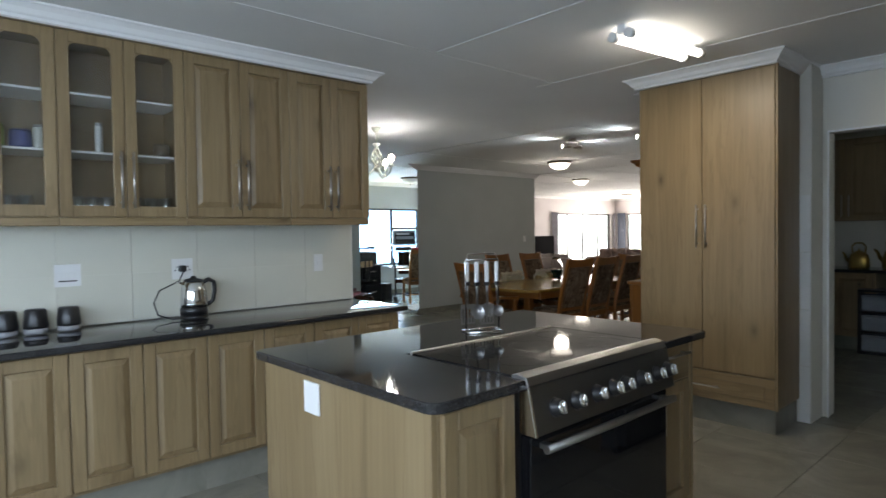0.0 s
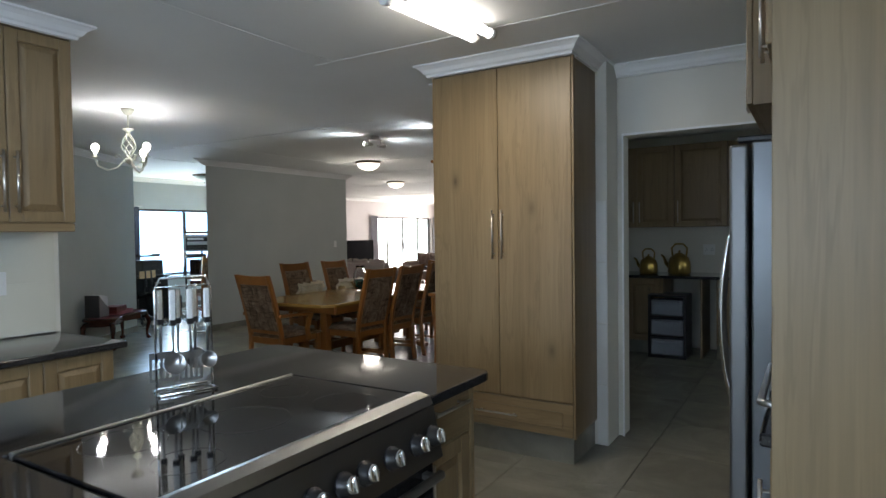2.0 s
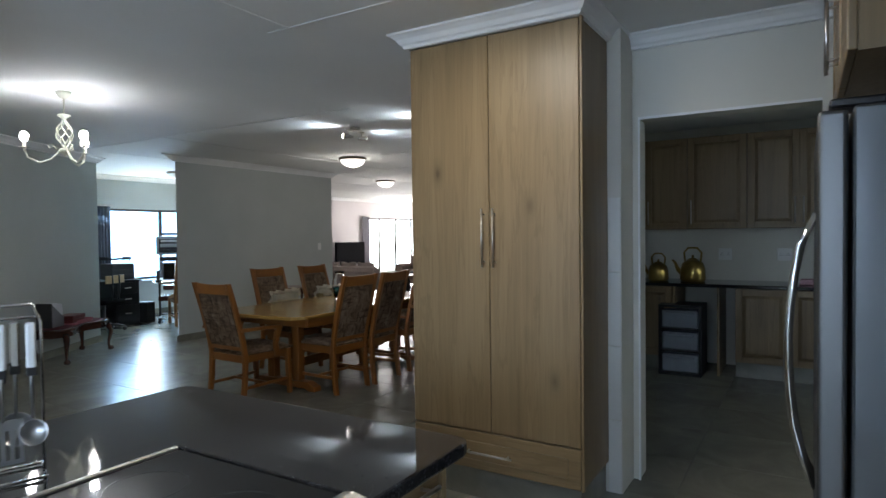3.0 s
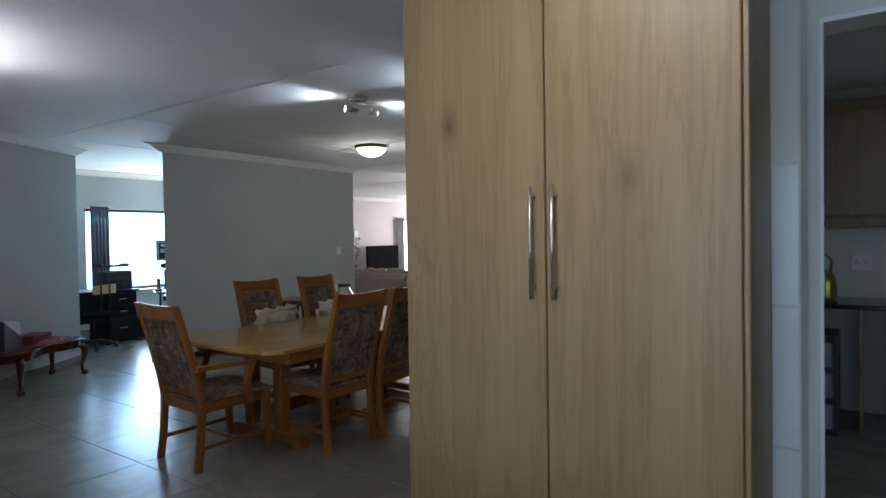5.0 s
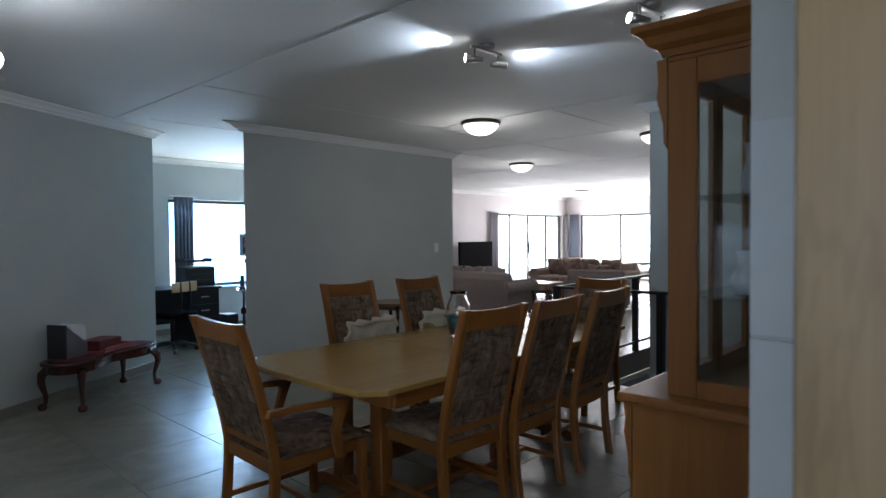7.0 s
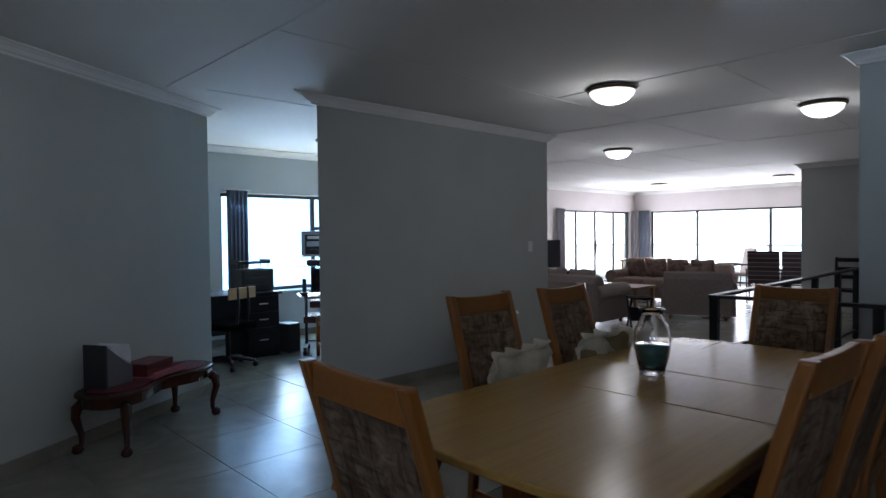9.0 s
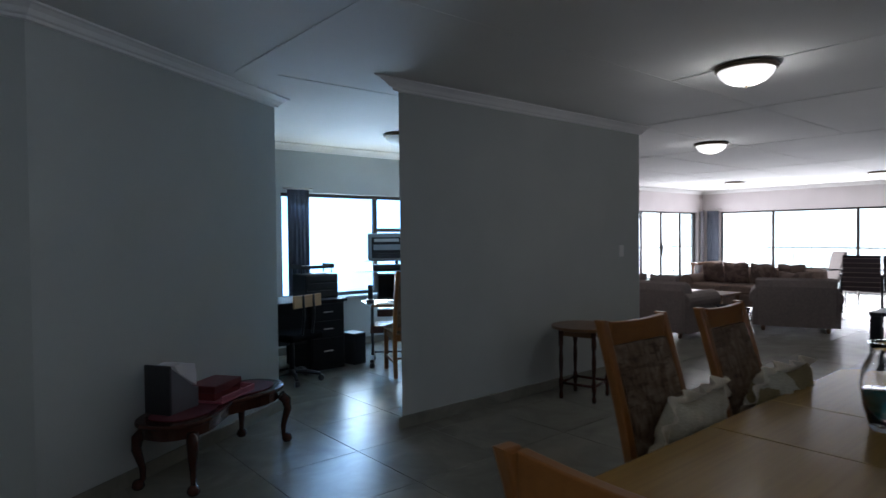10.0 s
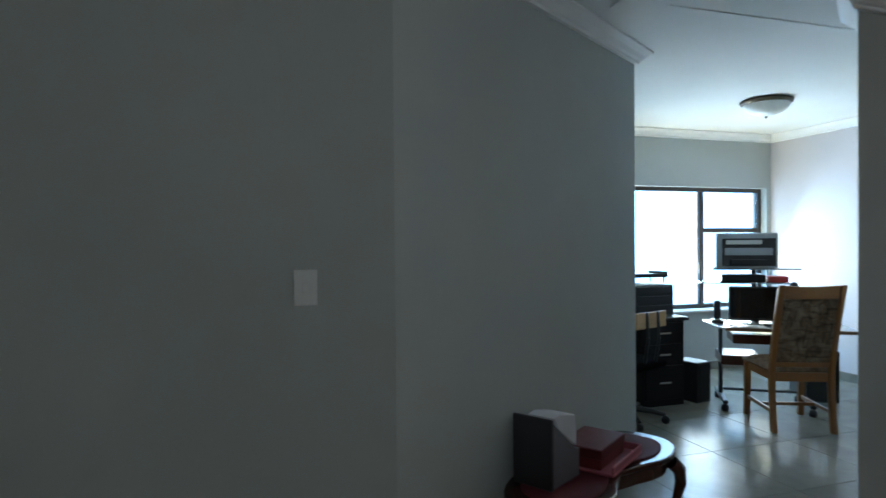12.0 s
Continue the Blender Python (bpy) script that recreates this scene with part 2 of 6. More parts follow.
BLACKG = plain("black_glass", (0.008, 0.008, 0.009), 0.04, 0, 0.02, 4, 0)
WHITEP = plain("white_plastic", (0.75, 0.75, 0.73), 0.35, 0, 0.02, 10, 0.01)
BLACKM = plain("black_painted_metal", (0.015, 0.016, 0.018), 0.4, 0.2, 0.1, 20, 0.05)
BRONZE = plain("bronze_aluminium", (0.06, 0.05, 0.045), 0.4, 0.6, 0.08, 12, 0.02)
TUMBLERG = pane_glass("tumbler_glass", (0.86, 0.9, 0.88), 0.3)
PANE = pane_glass("window_glass")
CABGLASS = pane_glass("cabinet_glass", (0.92, 0.93, 0.92), 0.06)
GLASS = glass("clear_glass")
BULB = glow("lit_bulb", (1.0, 0.97, 0.92), 25)
MATTE = plain("matte_black_screen", (0.006, 0.006, 0.007), 0.8, 0, 0.1, 8, 0, 80, 0.02)
TUBE = glow("lit_fluorescent_tube", (1.0, 0.98, 0.95), 5)
DOME = glow("lit_frosted_dome", (1.0, 0.95, 0.86), 1.6)
DOME_OFF = plain("frosted_dome", (0.78, 0.77, 0.72), 0.4, 0, 0.04, 20, 0.02)

# ---- mesh helpers ----


def box(bm, x0, x1, y0, y1, z0, z1, bevel=0.0, segs=1):
    r = bmesh.ops.create_cube(bm, size=1)
    vs = r["verts"]
    for v in vs:
        v.co = Vector(((x0 + x1) / 2 + v.co.x * (x1 - x0), (y0 + y1) / 2 + v.co.y * (y1 - y0), (z0 + z1) / 2 + v.co.z * (z1 - z0)))
    if bevel:
        es = list({e for v in vs for e in v.link_edges})
        bmesh.ops.bevel(bm, geom=es, offset=bevel, segments=segs, affect="EDGES", profile=0.5)
    return bm


def boxes(*specs, bevel=0.0, segs=1):
    bm = bmesh.new()
    for s in specs:
        box(bm, *s, bevel=bevel, segs=segs)
    return bm


def lathe(profile, segs=24, at=(0, 0, 0), bm=None):
    """A solid of revolution about z from (radius, height) pairs."""
    bm = bm or bmesh.new()
    rings = []
    for r, z in profile:
        if r < 1e-5:
            rings.append([bm.verts.new((at[0], at[1], at[2] + z))])
        else:
            rings.append([bm.verts.new((at[0] + r * math.cos(2 * math.pi * i / segs), at[1] + r * math.sin(2 * math.pi * i / segs), at[2] + z)) for i in range(segs)])
    for a, b in zip(rings, rings[1:]):
        for i in range(segs):
            j = (i + 1) % segs
            if len(a) == 1 and len(b) == 1:
                continue
            if len(a) == 1:
                bm.faces.new((a[0], b[j], b[i]))
            elif len(b) == 1:
                bm.faces.new((a[i], a[j], b[0]))
            else:
                bm.faces.new((a[i], a[j], b[j], b[i]))
    for f in bm.faces:
        f.smooth = True
    return bm


def tube(points, radius, segs=8, bm=None, closed=False):
    """A round bar along points; radius may be one number or one for each point."""
    bm = bm or bmesh.new()
    pts = [Vector(p) for p in points]
    n = len(pts)
    rad = radius if isinstance(radius, (list, tuple)) else [radius] * n
    rings = []
    up = Vector((0, 0, 1))
    for i, p in enumerate(pts):
        a = pts[(i - 1) % n] if (i > 0 or closed) else p
        b = pts[(i + 1) % n] if (i < n - 1 or closed) else p
        d = (b - a).normalized()
        ref = up if abs(d.dot(up)) < 0.95 else Vector((1, 0, 0))
        s = d.cross(ref).normalized()
        if rings and s.dot(side) < 0:
            s = -s
        side = s
        t = s.cross(d).normalized()
        rings.append([bm.verts.new(p + rad[i] * (math.cos(2 * math.pi * k / segs) * s + math.sin(2 * math.pi * k / segs) * t)) for k in range(segs)])
    pairs = list(zip(rings, rings[1:]))
    if closed:
        pairs.append((rings[-1], rings[0]))
    for a, b in pairs:
        for k in range(segs):
            j = (k + 1) % segs
            bm.faces.new((a[k], a[j], b[j], b[k])).smooth = True
    if not closed:
        bm.faces.new(rings[0])
        bm.faces.new(list(reversed(rings[-1])))
    bmesh.ops.recalc_face_normals(bm, faces=bm.faces)
    return bm


def prism(outline, lo, hi, axis=2, bevel=0.0, bm=None):
    """A flat outline given in two axes, thickened along the third."""
    bm = bm or bmesh.new()

    def at(u, v, w):
        return (u, v, w) if axis == 2 else ((u, w, v) if axis == 1 else (w, u, v))

    a = [bm.verts.new(at(u, v, lo)) for u, v in outline]
    b = [bm.verts.new(at(u, v, hi)) for u, v in outline]
    fs = [bm.faces.new(a), bm.faces.new(list(reversed(b)))]
    for i in range(len(a)):
        j = (i + 1) % len(a)
        fs.append(bm.faces.new((a[j], a[i], b[i], b[j])))
    bmesh.ops.recalc_face_normals(bm, faces=fs)
    if bevel:
        bmesh.ops.bevel(bm, geom=[e for f in fs[:2] for e in f.edges], offset=bevel, segments=2, affect="EDGES", profile=0.5)
    return bm


def mesh_of(name, bm, material):
    me = bpy.data.meshes.new(name)
    bm.to_mesh(me)
    bm.free()
    if material:
        me.materials.append(material)
    return me


def part(name, bm, material, parent, label=""):
    ob = new(name, mesh_of(name, bm, material))
    ob.parent = parent
    return tagged(ob, label)


def thing(name, at, label, category, group="", kind="", turn=0.0):
    ob = new(name)
    ob.empty_display_size = 0.1
    ob.matrix_basis = pose(*at, 0, 0, turn)
    return tagged(ob, label, category, group, kind)


def solid(name, bm, material, label, category, kind="", group="", at=(0, 0, 0), turn=0.0):
    ob = new(name, mesh_of(name, bm, material))
    ob.matrix_basis = pose(*at, 0, 0, turn)
    return tagged(ob, label, category, group, kind)


def soften(ob, angle=35):
    for p in ob.data.polygons:
        p.use_smooth = True
    ob.data.set_sharp_from_angle(angle=radians(angle))
    return ob


# ---- structure ----
CZ = 2.54


def wall(name, bm, material, label):
    return solid(name, bm, material, label, "wall", "structure")


def pierced(along, a0, a1, b0, b1, z0, z1, holes):
    """A wall along x or y with rectangular openings (from, to, bottom, top)."""
    bm = bmesh.new()

    def put(u0, u1, v0, v1):
        if u1 - u0 < 1e-4 or v1 - v0 < 1e-4:
            return
        if along == "x":
            box(bm, u0, u1, b0, b1, v0, v1)
        else:
            box(bm, b0, b1, u0, u1, v0, v1)

    u = a0
    for h0, h1, hz0, hz1 in sorted(holes):
        put(u, h0, z0, z1)
        put(h0, h1, z0, hz0)
        put(h0, h1, hz1, z1)
        u = h1
    put(u, a1, z0, z1)
    return bm


wall("wall_kitchen", boxes((-1.2, 3.07, 4.16, 4.36, 0, CZ)), WALL_K, "cream painted kitchen wall behind the worktop")
wall("wall_kitchen_side", pierced("x", -1.2, 5.46, -0.26, -0.06, 0, CZ, [(-1.05, 0.35, 0.9, 2.1)]), WALL_K, "cream painted wall behind the tall units")
wall("wall_west", pierced("y", -0.26, 8.31, -1.4, -1.2, 0, CZ, [(1.0, 3.0, 0.95, 2.1), (5.8, 6.6, 1.0, 2.0)]), WALL_K, "cream painted outer wall with two windows added out of view")
wall("wall_scullery_door", pierced("y", -0.06, 2.92, 5.46, 5.61, 0, CZ, [(0.72, 1.605, 0, 2.07)]), WALL_K, "cream painted wall with the scullery opening")
wall("wall_larder_nib", boxes((5.21, 5.458, 1.64, 2.86, 0, CZ)), WALL_K, "cream painted wall block behind the larder cupboard")
wall("wall_scullery_back", boxes((8.98, 9.1, -1.5, 2.72, 0, CZ)), WALL_K, "cream painted scullery end wall")
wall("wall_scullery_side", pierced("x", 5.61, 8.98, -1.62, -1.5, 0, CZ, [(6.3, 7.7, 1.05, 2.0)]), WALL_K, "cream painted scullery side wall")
wall("wall_scullery_return", boxes((5.46, 5.61, -1.62, -0.262, 0, CZ)), WALL_K, "cream painted scullery wall return")
wall("wall_dining_south", boxes((5.612, 9.1, 2.72, 2.92, 0, CZ)), WALL, "grey painted dining wall behind the dresser")
wall("wall_stairs", boxes((9.1, 9.3, 2.72, 4.80, -2.7, CZ)), WALL, "grey painted wall beside the stairwell")
wall("wall_living_south", boxes((9.302, 20.8, 2.72, 2.92, -2.7, CZ)), WALL_LR, "lilac grey painted far side wall")
wall("wall_living_divider", boxes((16.2, 16.4, 2.922, 7.12, 0, CZ)), WALL, "grey painted wall beyond the stairwell")
wall("wall_hall", boxes((-1.2, 4.81, 8.035, 8.235, 0, CZ)), WALL, "grey painted hall wall with a light switch")
ang = math.atan2(9.162 - 8.035, 6.57 - 4.81)
na = Vector((-math.sin(ang), math.cos(ang)))
wall("wall_angled", prism([(4.81, 8.035), (6.57, 9.162), (6.57 + 0.2 * na.x, 9.162 + 0.2 * na.y), (4.81 + 0.2 * na.x - 0.06, 8.035 + 0.2 * na.y)], 0, CZ), WALL, "grey painted slanted wall beside the study opening")
wall("wall_study_west", boxes((6.27, 6.47, 9.334, 11.298, 0, CZ)), WALL, "grey painted study side wall")
wall("wall_grey", prism([(7.06, 8.13), (10.19, 8.13), (10.19, 8.33), (7.34, 8.33)], 0, CZ), WALL, "grey painted wall between dining and study")
wall("wall_study_east", boxes((9.86, 10.19, 8.332, 11.5, 0, CZ), (10.09, 10.19, 11.5, 12.7, 0, CZ)), WALL_LR, "pale painted wall between study and lounge")
wall("wall_study_north", pierced("x", 6.27, 9.858, 11.3, 11.498, 0, CZ, [(7.60, 9.80, 0.655, 1.955)]), WALL, "grey painted study wall with a wide window")
wall("wall_living_north", pierced("x", 10.09, 20.8, 12.702, 12.9, 0, CZ, [(17.0, 20.35, 0.02, 1.97)]), WALL_LR, "lilac grey lounge wall with sliding doors")
wall("wall_living_east", pierced("y", 2.922, 12.7, 20.6, 20.8, 0, CZ, [(5.6, 12.22, 0.02, 1.97)]), WALL_LR, "lilac grey lounge wall with wide glazing")

# floor with the stairwell left open
floor_specs = [(-1.4, 9.15, -1.62, 12.9), (9.15, 13.2, 5.71, 12.9), (9.15, 9.3, 2.72, 4.6), (13.2, 20.8, 2.72, 12.9)]
bm = bmesh.new()
for x0, x1, y0, y1 in floor_specs:
    box(bm, x0, x1, y0, y1, -0.25, -0.006)
solid("floor", bm, GROUT, "grey grouted floor slab under the tiles", "floor", "structure")
solid("ceiling", boxes((-1.4, 20.8, -1.62, 12.9, CZ, CZ + 0.15)), CEIL, "white painted board ceiling with joint strips", "ceiling", "structure")

# ---- cornices and skirting ----
CORN = [(0.0, 0.0), (0.085, 0.0), (0.085, -0.010), (0.072, -0.016), (0.05, -0.032), (0.034, -0.054), (0.022, -0.062), (0.018, -0.076), (0.0, -0.08)]


def sweep(points, profile, side, z):
    """A profile (out from the wall, up) carried along a line in plan with mitred corners; side 1: room to the left of the way."""
    pts = [Vector(p) for p in points]
    bm = bmesh.new()
    rings = []
    for i, p in enumerate(pts):
        ns = []
        for a, b in ((i - 1, i), (i, i + 1)):
            if 0 <= a and b < len(pts):
                d = (pts[b] - pts[a]).normalized()
                ns.append(Vector((-d.y, d.x)) * side)
        n = sum(ns, Vector((0, 0))).normalized()
        k = 1 / max(0.3, n.dot(ns[0]))
        rings.append([bm.verts.new((p.x + n.x * k * o, p.y + n.y * k * o, z + h)) for o, h in profile])
    for a, b in zip(rings, rings[1:]):
        for i in range(len(profile)):
            j = (i + 1) % len(profile)
            bm.faces.new((a[i], a[j], b[j], b[i]))
    bm.faces.new(rings[0])
    bm.faces.new(rings[-1])
    bmesh.ops.recalc_face_normals(bm, faces=bm.faces)
    return bm


CZC = CZ - 0.002
for run, side in (
    ([(-1.2, 3.815), (3.005, 3.815), (3.005, 4.157)], -1),
    ([(5.457, -0.06), (5.457, 1.715), (4.735, 1.715), (4.735, 2.69), (5.207, 2.69), (5.207, 2.865), (5.457, 2.865), (5.457, 2.925), (9.097, 2.925), (9.097, 4.803), (9.303, 4.803), (9.303, 2.925)], 1),
    ([(-1.2, 4.363), (3.073, 4.363), (3.073, 4.157)], 1),
    ([(-1.2, 8.032), (4.81, 8.032), (6.573, 9.16), (6.573 + 0.205 * na.x, 9.162 + 0.205 * na.y)], -1),
    ([(6.473, 9.34), (6.473, 11.297), (9.857, 11.297), (9.857, 8.333), (7.336, 8.333), (7.055, 8.127), (10.193, 8.127), (10.193, 12.697), (20.597, 12.697), (20.597, 2.925)], -1),
    ([(16.197, 2.925), (16.197, 7.123), (16.403, 7.123), (16.403, 2.925)], 1),
):
    solid("cornice", sweep(run, CORN, side, CZC), CORNICE, "white moulded plaster cornice", "cornice", "structure")
SKIRT = [(0.0, 0.0), (0.011, 0.0), (0.011, 0.085), (0.008, 0.088), (0.0, 0.088)]
for run, side in (
    ([(3.073, 4.16), (3.073, 4.363), (-1.2, 4.363)], -1),
    ([(-1.2, 8.032), (4.81, 8.032), (6.573, 9.16), (6.573 + 0.2 * na.x, 9.162 + 0.2 * na.y)], -1),
    ([(6.473, 9.34), (6.473, 11.297), (9.857, 11.297), (9.857, 8.333), (7.336, 8.333), (7.055, 8.127), (10.193, 8.127), (10.193, 12.697), (16.2, 12.697)], -1),
    ([(5.62, 2.925), (9.097, 2.925), (9.097, 4.803), (9.2, 4.803)], 1),
):
    solid("baseboard", sweep(run, SKIRT, side, 0.001), FLOOR_D, "grey tile skirting along the wall", "skirting", "structure")
# strips that cover the joints of the ceiling boards
bm = bmesh.new()
for y, x0, x1 in ((3.15, 1.0, 4.29), (5.55, 8.66, 13.0), (6.9, 6.05, 12.5), (8.5, 6.3, 9.75), (8.1, 10.3, 20.4), (9.3, 10.3, 20.4), (10.5, 10.3, 20.4), (11.7, 10.3, 20.4)):
    box(bm, x0, x1, y - 0.007, y + 0.007, CZ - 0.004, CZ - 0.001)
for x, y0, y1 in ((3.05, 0.1, 3.14), (4.28, 0.1, 3.3), (6.04, 4.2, 8.6), (8.65, 4.4, 6.89), (10.15, 5.56, 8.05), (12.5, 5.0, 12.5), (15.5, 7.4, 12.5), (18.5, 5.0, 12.5)):
    box(bm, x - 0.007, x + 0.007, y0, y1, CZ - 0.0045, CZ - 0.001)
solid("ceiling_strips", bm, CEIL, "white joint strips across the ceiling boards", "ceiling strip", "structure")

# ---- windows and doors to the outside ----


def window(name, along, a0, a1, at, z0, z1, bars, label, transoms=()):
    """A metal-framed window in a wall along x or y: outer frame, upright bars, transoms (from, to, height), panes between."""
    t = thing(name, (0, 0, 0), label, "window", "", "structure")

    def bx(u0, u1, v0, v1, d=0.025):
        return boxes((u0, u1, at - d, at + d, v0, v1) if along == "x" else (at - d, at + d, u0, u1, v0, v1), bevel=0.004)

    w = 0.045
    part("window_frame", bx(a0, a1, z0, z0 + w), BRONZE, t)
    part("window_frame", bx(a0, a1, z1 - w, z1), BRONZE, t)
    part("window_frame", bx(a0, a0 + w, z0 + w, z1 - w), BRONZE, t)
    part("window_frame", bx(a1 - w, a1, z0 + w, z1 - w), BRONZE, t)
    edges = [a0 + w, *bars, a1 - w]
    for b in bars:
        part("mullion", bx(b - 0.03, b + 0.03, z0 + w, z1 - w, 0.022), BRONZE, t)
    for u0, u1, h in transoms:
        part("transom", bx(u0, u1, h - 0.025, h + 0.025, 0.02), BRONZE, t)
    for u0, u1 in zip(edges, edges[1:]):
        p = part("pane", bx(u0 + 0.001, u1 - 0.001, z0 + w, z1 - w, 0.003), PANE, t)
        p.visible_shadow = False
    return t


w1 = window("window_1", "x", 7.60, 9.80, 11.4, 0.655, 1.955, [8.99], "bronze aluminium study window with a top light", [(9.02, 9.755, 1.495)])
part("window_sill", boxes((7.57, 9.83, 11.22, 11.37, 0.625, 0.653), bevel=0.005), WTILE, w1)
w2 = window("window_2", "x", 17.0, 20.35, 12.8, 0.02, 1.97, [17.72, 18.63, 19.57], "bronze aluminium sliding doors to the balcony")
part("door_handle", boxes((18.61, 18.64, 12.74, 12.77, 0.85, 1.15), bevel=0.005), BLACKP, w2)
window("window_3", "y", 5.6, 12.22, 20.7, 0.02, 1.97, [9.06, 10.9], "bronze aluminium glazed doors across the lounge end")
# next two windows are unseen, assumed from daylight on island and units
window("window_4", "y", 1.0, 3.0, -1.3, 0.95, 2.1, [2.0], "assumed bronze aluminium kitchen window, out of view")
window("window_7", "x", -1.05, 0.35, -0.18, 0.9, 2.1, [-0.35], "assumed bronze aluminium window beside the tall units, out of view")
# hall window added out of view to brighten the dining side
window("window_5", "y", 5.8, 6.6, -1.3, 1.0, 2.0, [6.2], "added bronze aluminium hall window, out of view")


def sky_sheet(name, bm):
    return solid(name, bm, SKYGLOW, "bright overexposed sky outside the window", "backdrop", "structure")


SKYGLOW = glow("hazy_blue_sky", (0.32, 0.58, 1.0), 5.0)
sky_sheet("backdrop", boxes((6.0, 10.08, 11.62, 11.64, -0.4, 2.9)))
SKYGLOW = glow("bright_sky", (0.95, 0.97, 1.0), 3.2)
sky_sheet("backdrop", boxes((10, 34, 22, 22.1, -3, 14)))
sky_sheet("backdrop", boxes((34, 34.1, -6, 22, -3, 14)))
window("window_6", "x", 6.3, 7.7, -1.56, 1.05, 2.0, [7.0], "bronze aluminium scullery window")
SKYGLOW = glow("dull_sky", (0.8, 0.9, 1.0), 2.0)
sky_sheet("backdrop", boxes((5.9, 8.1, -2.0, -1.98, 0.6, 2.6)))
# glow sheets outside the added hall and kitchen windows
SKYGLOW = glow("pale_sky", (0.75, 0.87, 1.0), 1.2)
sky_sheet("backdrop", boxes((-2.2, -2.18, 0, 8, 0, 3.2)))
sky_sheet("backdrop", boxes((-2.0, 1.2, -0.92, -0.9, 0, 3.0)))
solid("ground", boxes((-60, 80, -60, 80, -3.2, -3.0)), plain("dry_ground", (0.2, 0.17, 0.11), 0.95, 0, 0.3, 0.3, 0.3, 4), "dry sandy ground around the house", "ground", "structure")
# balcony outside the lounge
CONC = plain("pale_concrete", (0.5, 0.48, 0.44), 0.85, 0, 0.1, 2)
solid("balcony_floor", boxes((14.5, 24.0, 12.92, 15.5, -0.2, -0.02), (20.82, 24.0, 3.0, 12.92, -0.2, -0.02)), CONC, "pale concrete balcony slab", "balcony", "structure")
bal = thing("balcony_railing", (0, 0, 0), "thin grey metal balcony railing with uprights", "railing")
GREYM = plain("grey_metal", (0.35, 0.34, 0.33), 0.4, 0.8)
for n, (a, b) in enumerate((((14.5, 15.4), (23.9, 15.4)), ((23.9, 15.4), (23.9, 3.0)))):
    part("top_rail", tube([(*a, 0.95), (*b, 0.95)], 0.022, 6), GREYM, bal)
    part("bottom_rail", tube([(*a, 0.12), (*b, 0.12)], 0.014, 6), GREYM, bal)
    k = 20 if n == 0 else 26
    for i in range(k + 1):
        x, y = a[0] + (b[0] - a[0]) * i / k, a[1] + (b[1] - a[1]) * i / k
        part("upright", tube([(x, y, -0.02), (x, y, 0.94)], 0.012, 5), GREYM, bal)

# curtains at the glazing
CURT = plain("slate_blue_curtain", (0.10, 0.115, 0.15), 0.85, 0, 0.1, 3, 0.2, 300)
CURT2 = plain("grey_lilac_curtain", (0.24, 0.23, 0.26), 0.85, 0, 0.1, 3, 0.2, 300)


def curtain(along, a0, a1, at, z0, z1, folds, material, label):
    n = folds * 8
    pts = [(a0 + (a1 - a0) * i / n, at + 0.014 * math.sin(2 * math.pi * folds * i / n) + 0.006 * math.sin(i * 1.7)) for i in range(n + 1)]
    bm = bmesh.new()
    cols = []
    for u, v in pts:
        cols.append([bm.verts.new((u, v + o, z) if along == "x" else (v + o, u, z)) for o in (-0.003, 0.003) for z in (z0, z1)])
    for a, b in zip(cols, cols[1:]):
        for i, j in ((0, 1), (1, 3), (3, 2), (2, 0)):
            bm.faces.new((a[i], a[j], b[j], b[i])).smooth = True
    bmesh.ops.recalc_face_normals(bm, faces=bm.faces)
    t = thing("curtain", (0, 0, 0), label, "curtain")
    part("cloth", bm, material, t)
    e0, e1 = min(a0, a1) - 0.05, max(a0, a1) + 0.05
    part("rail", tube([(e0, at, z1 + 0.015), (e1, at, z1 + 0.015)] if along == "x" else [(at, e0, z1 + 0.015), (at, e1, z1 + 0.015)], 0.012, 6), NICKEL, t)
    return t


curtain("x", 7.66, 7.94, 11.25, 0.70, 1.985, 5, CURT, "slate blue curtain bunched beside the study window")
curtain("x", 16.65, 16.98, 12.62, 0.03, 2.0, 4, CURT2, "grey curtain gathered beside the sliding doors")
curtain("x", 20.37, 20.52, 12.62, 0.03, 2.0, 4, CURT2, "grey curtain gathered in the lounge corner")
curtain("y", 12.2, 12.52, 20.5, 0.03, 2.0, 5, CURT, "slate curtain gathered beside the end glazing")

# ---- kitchen ----


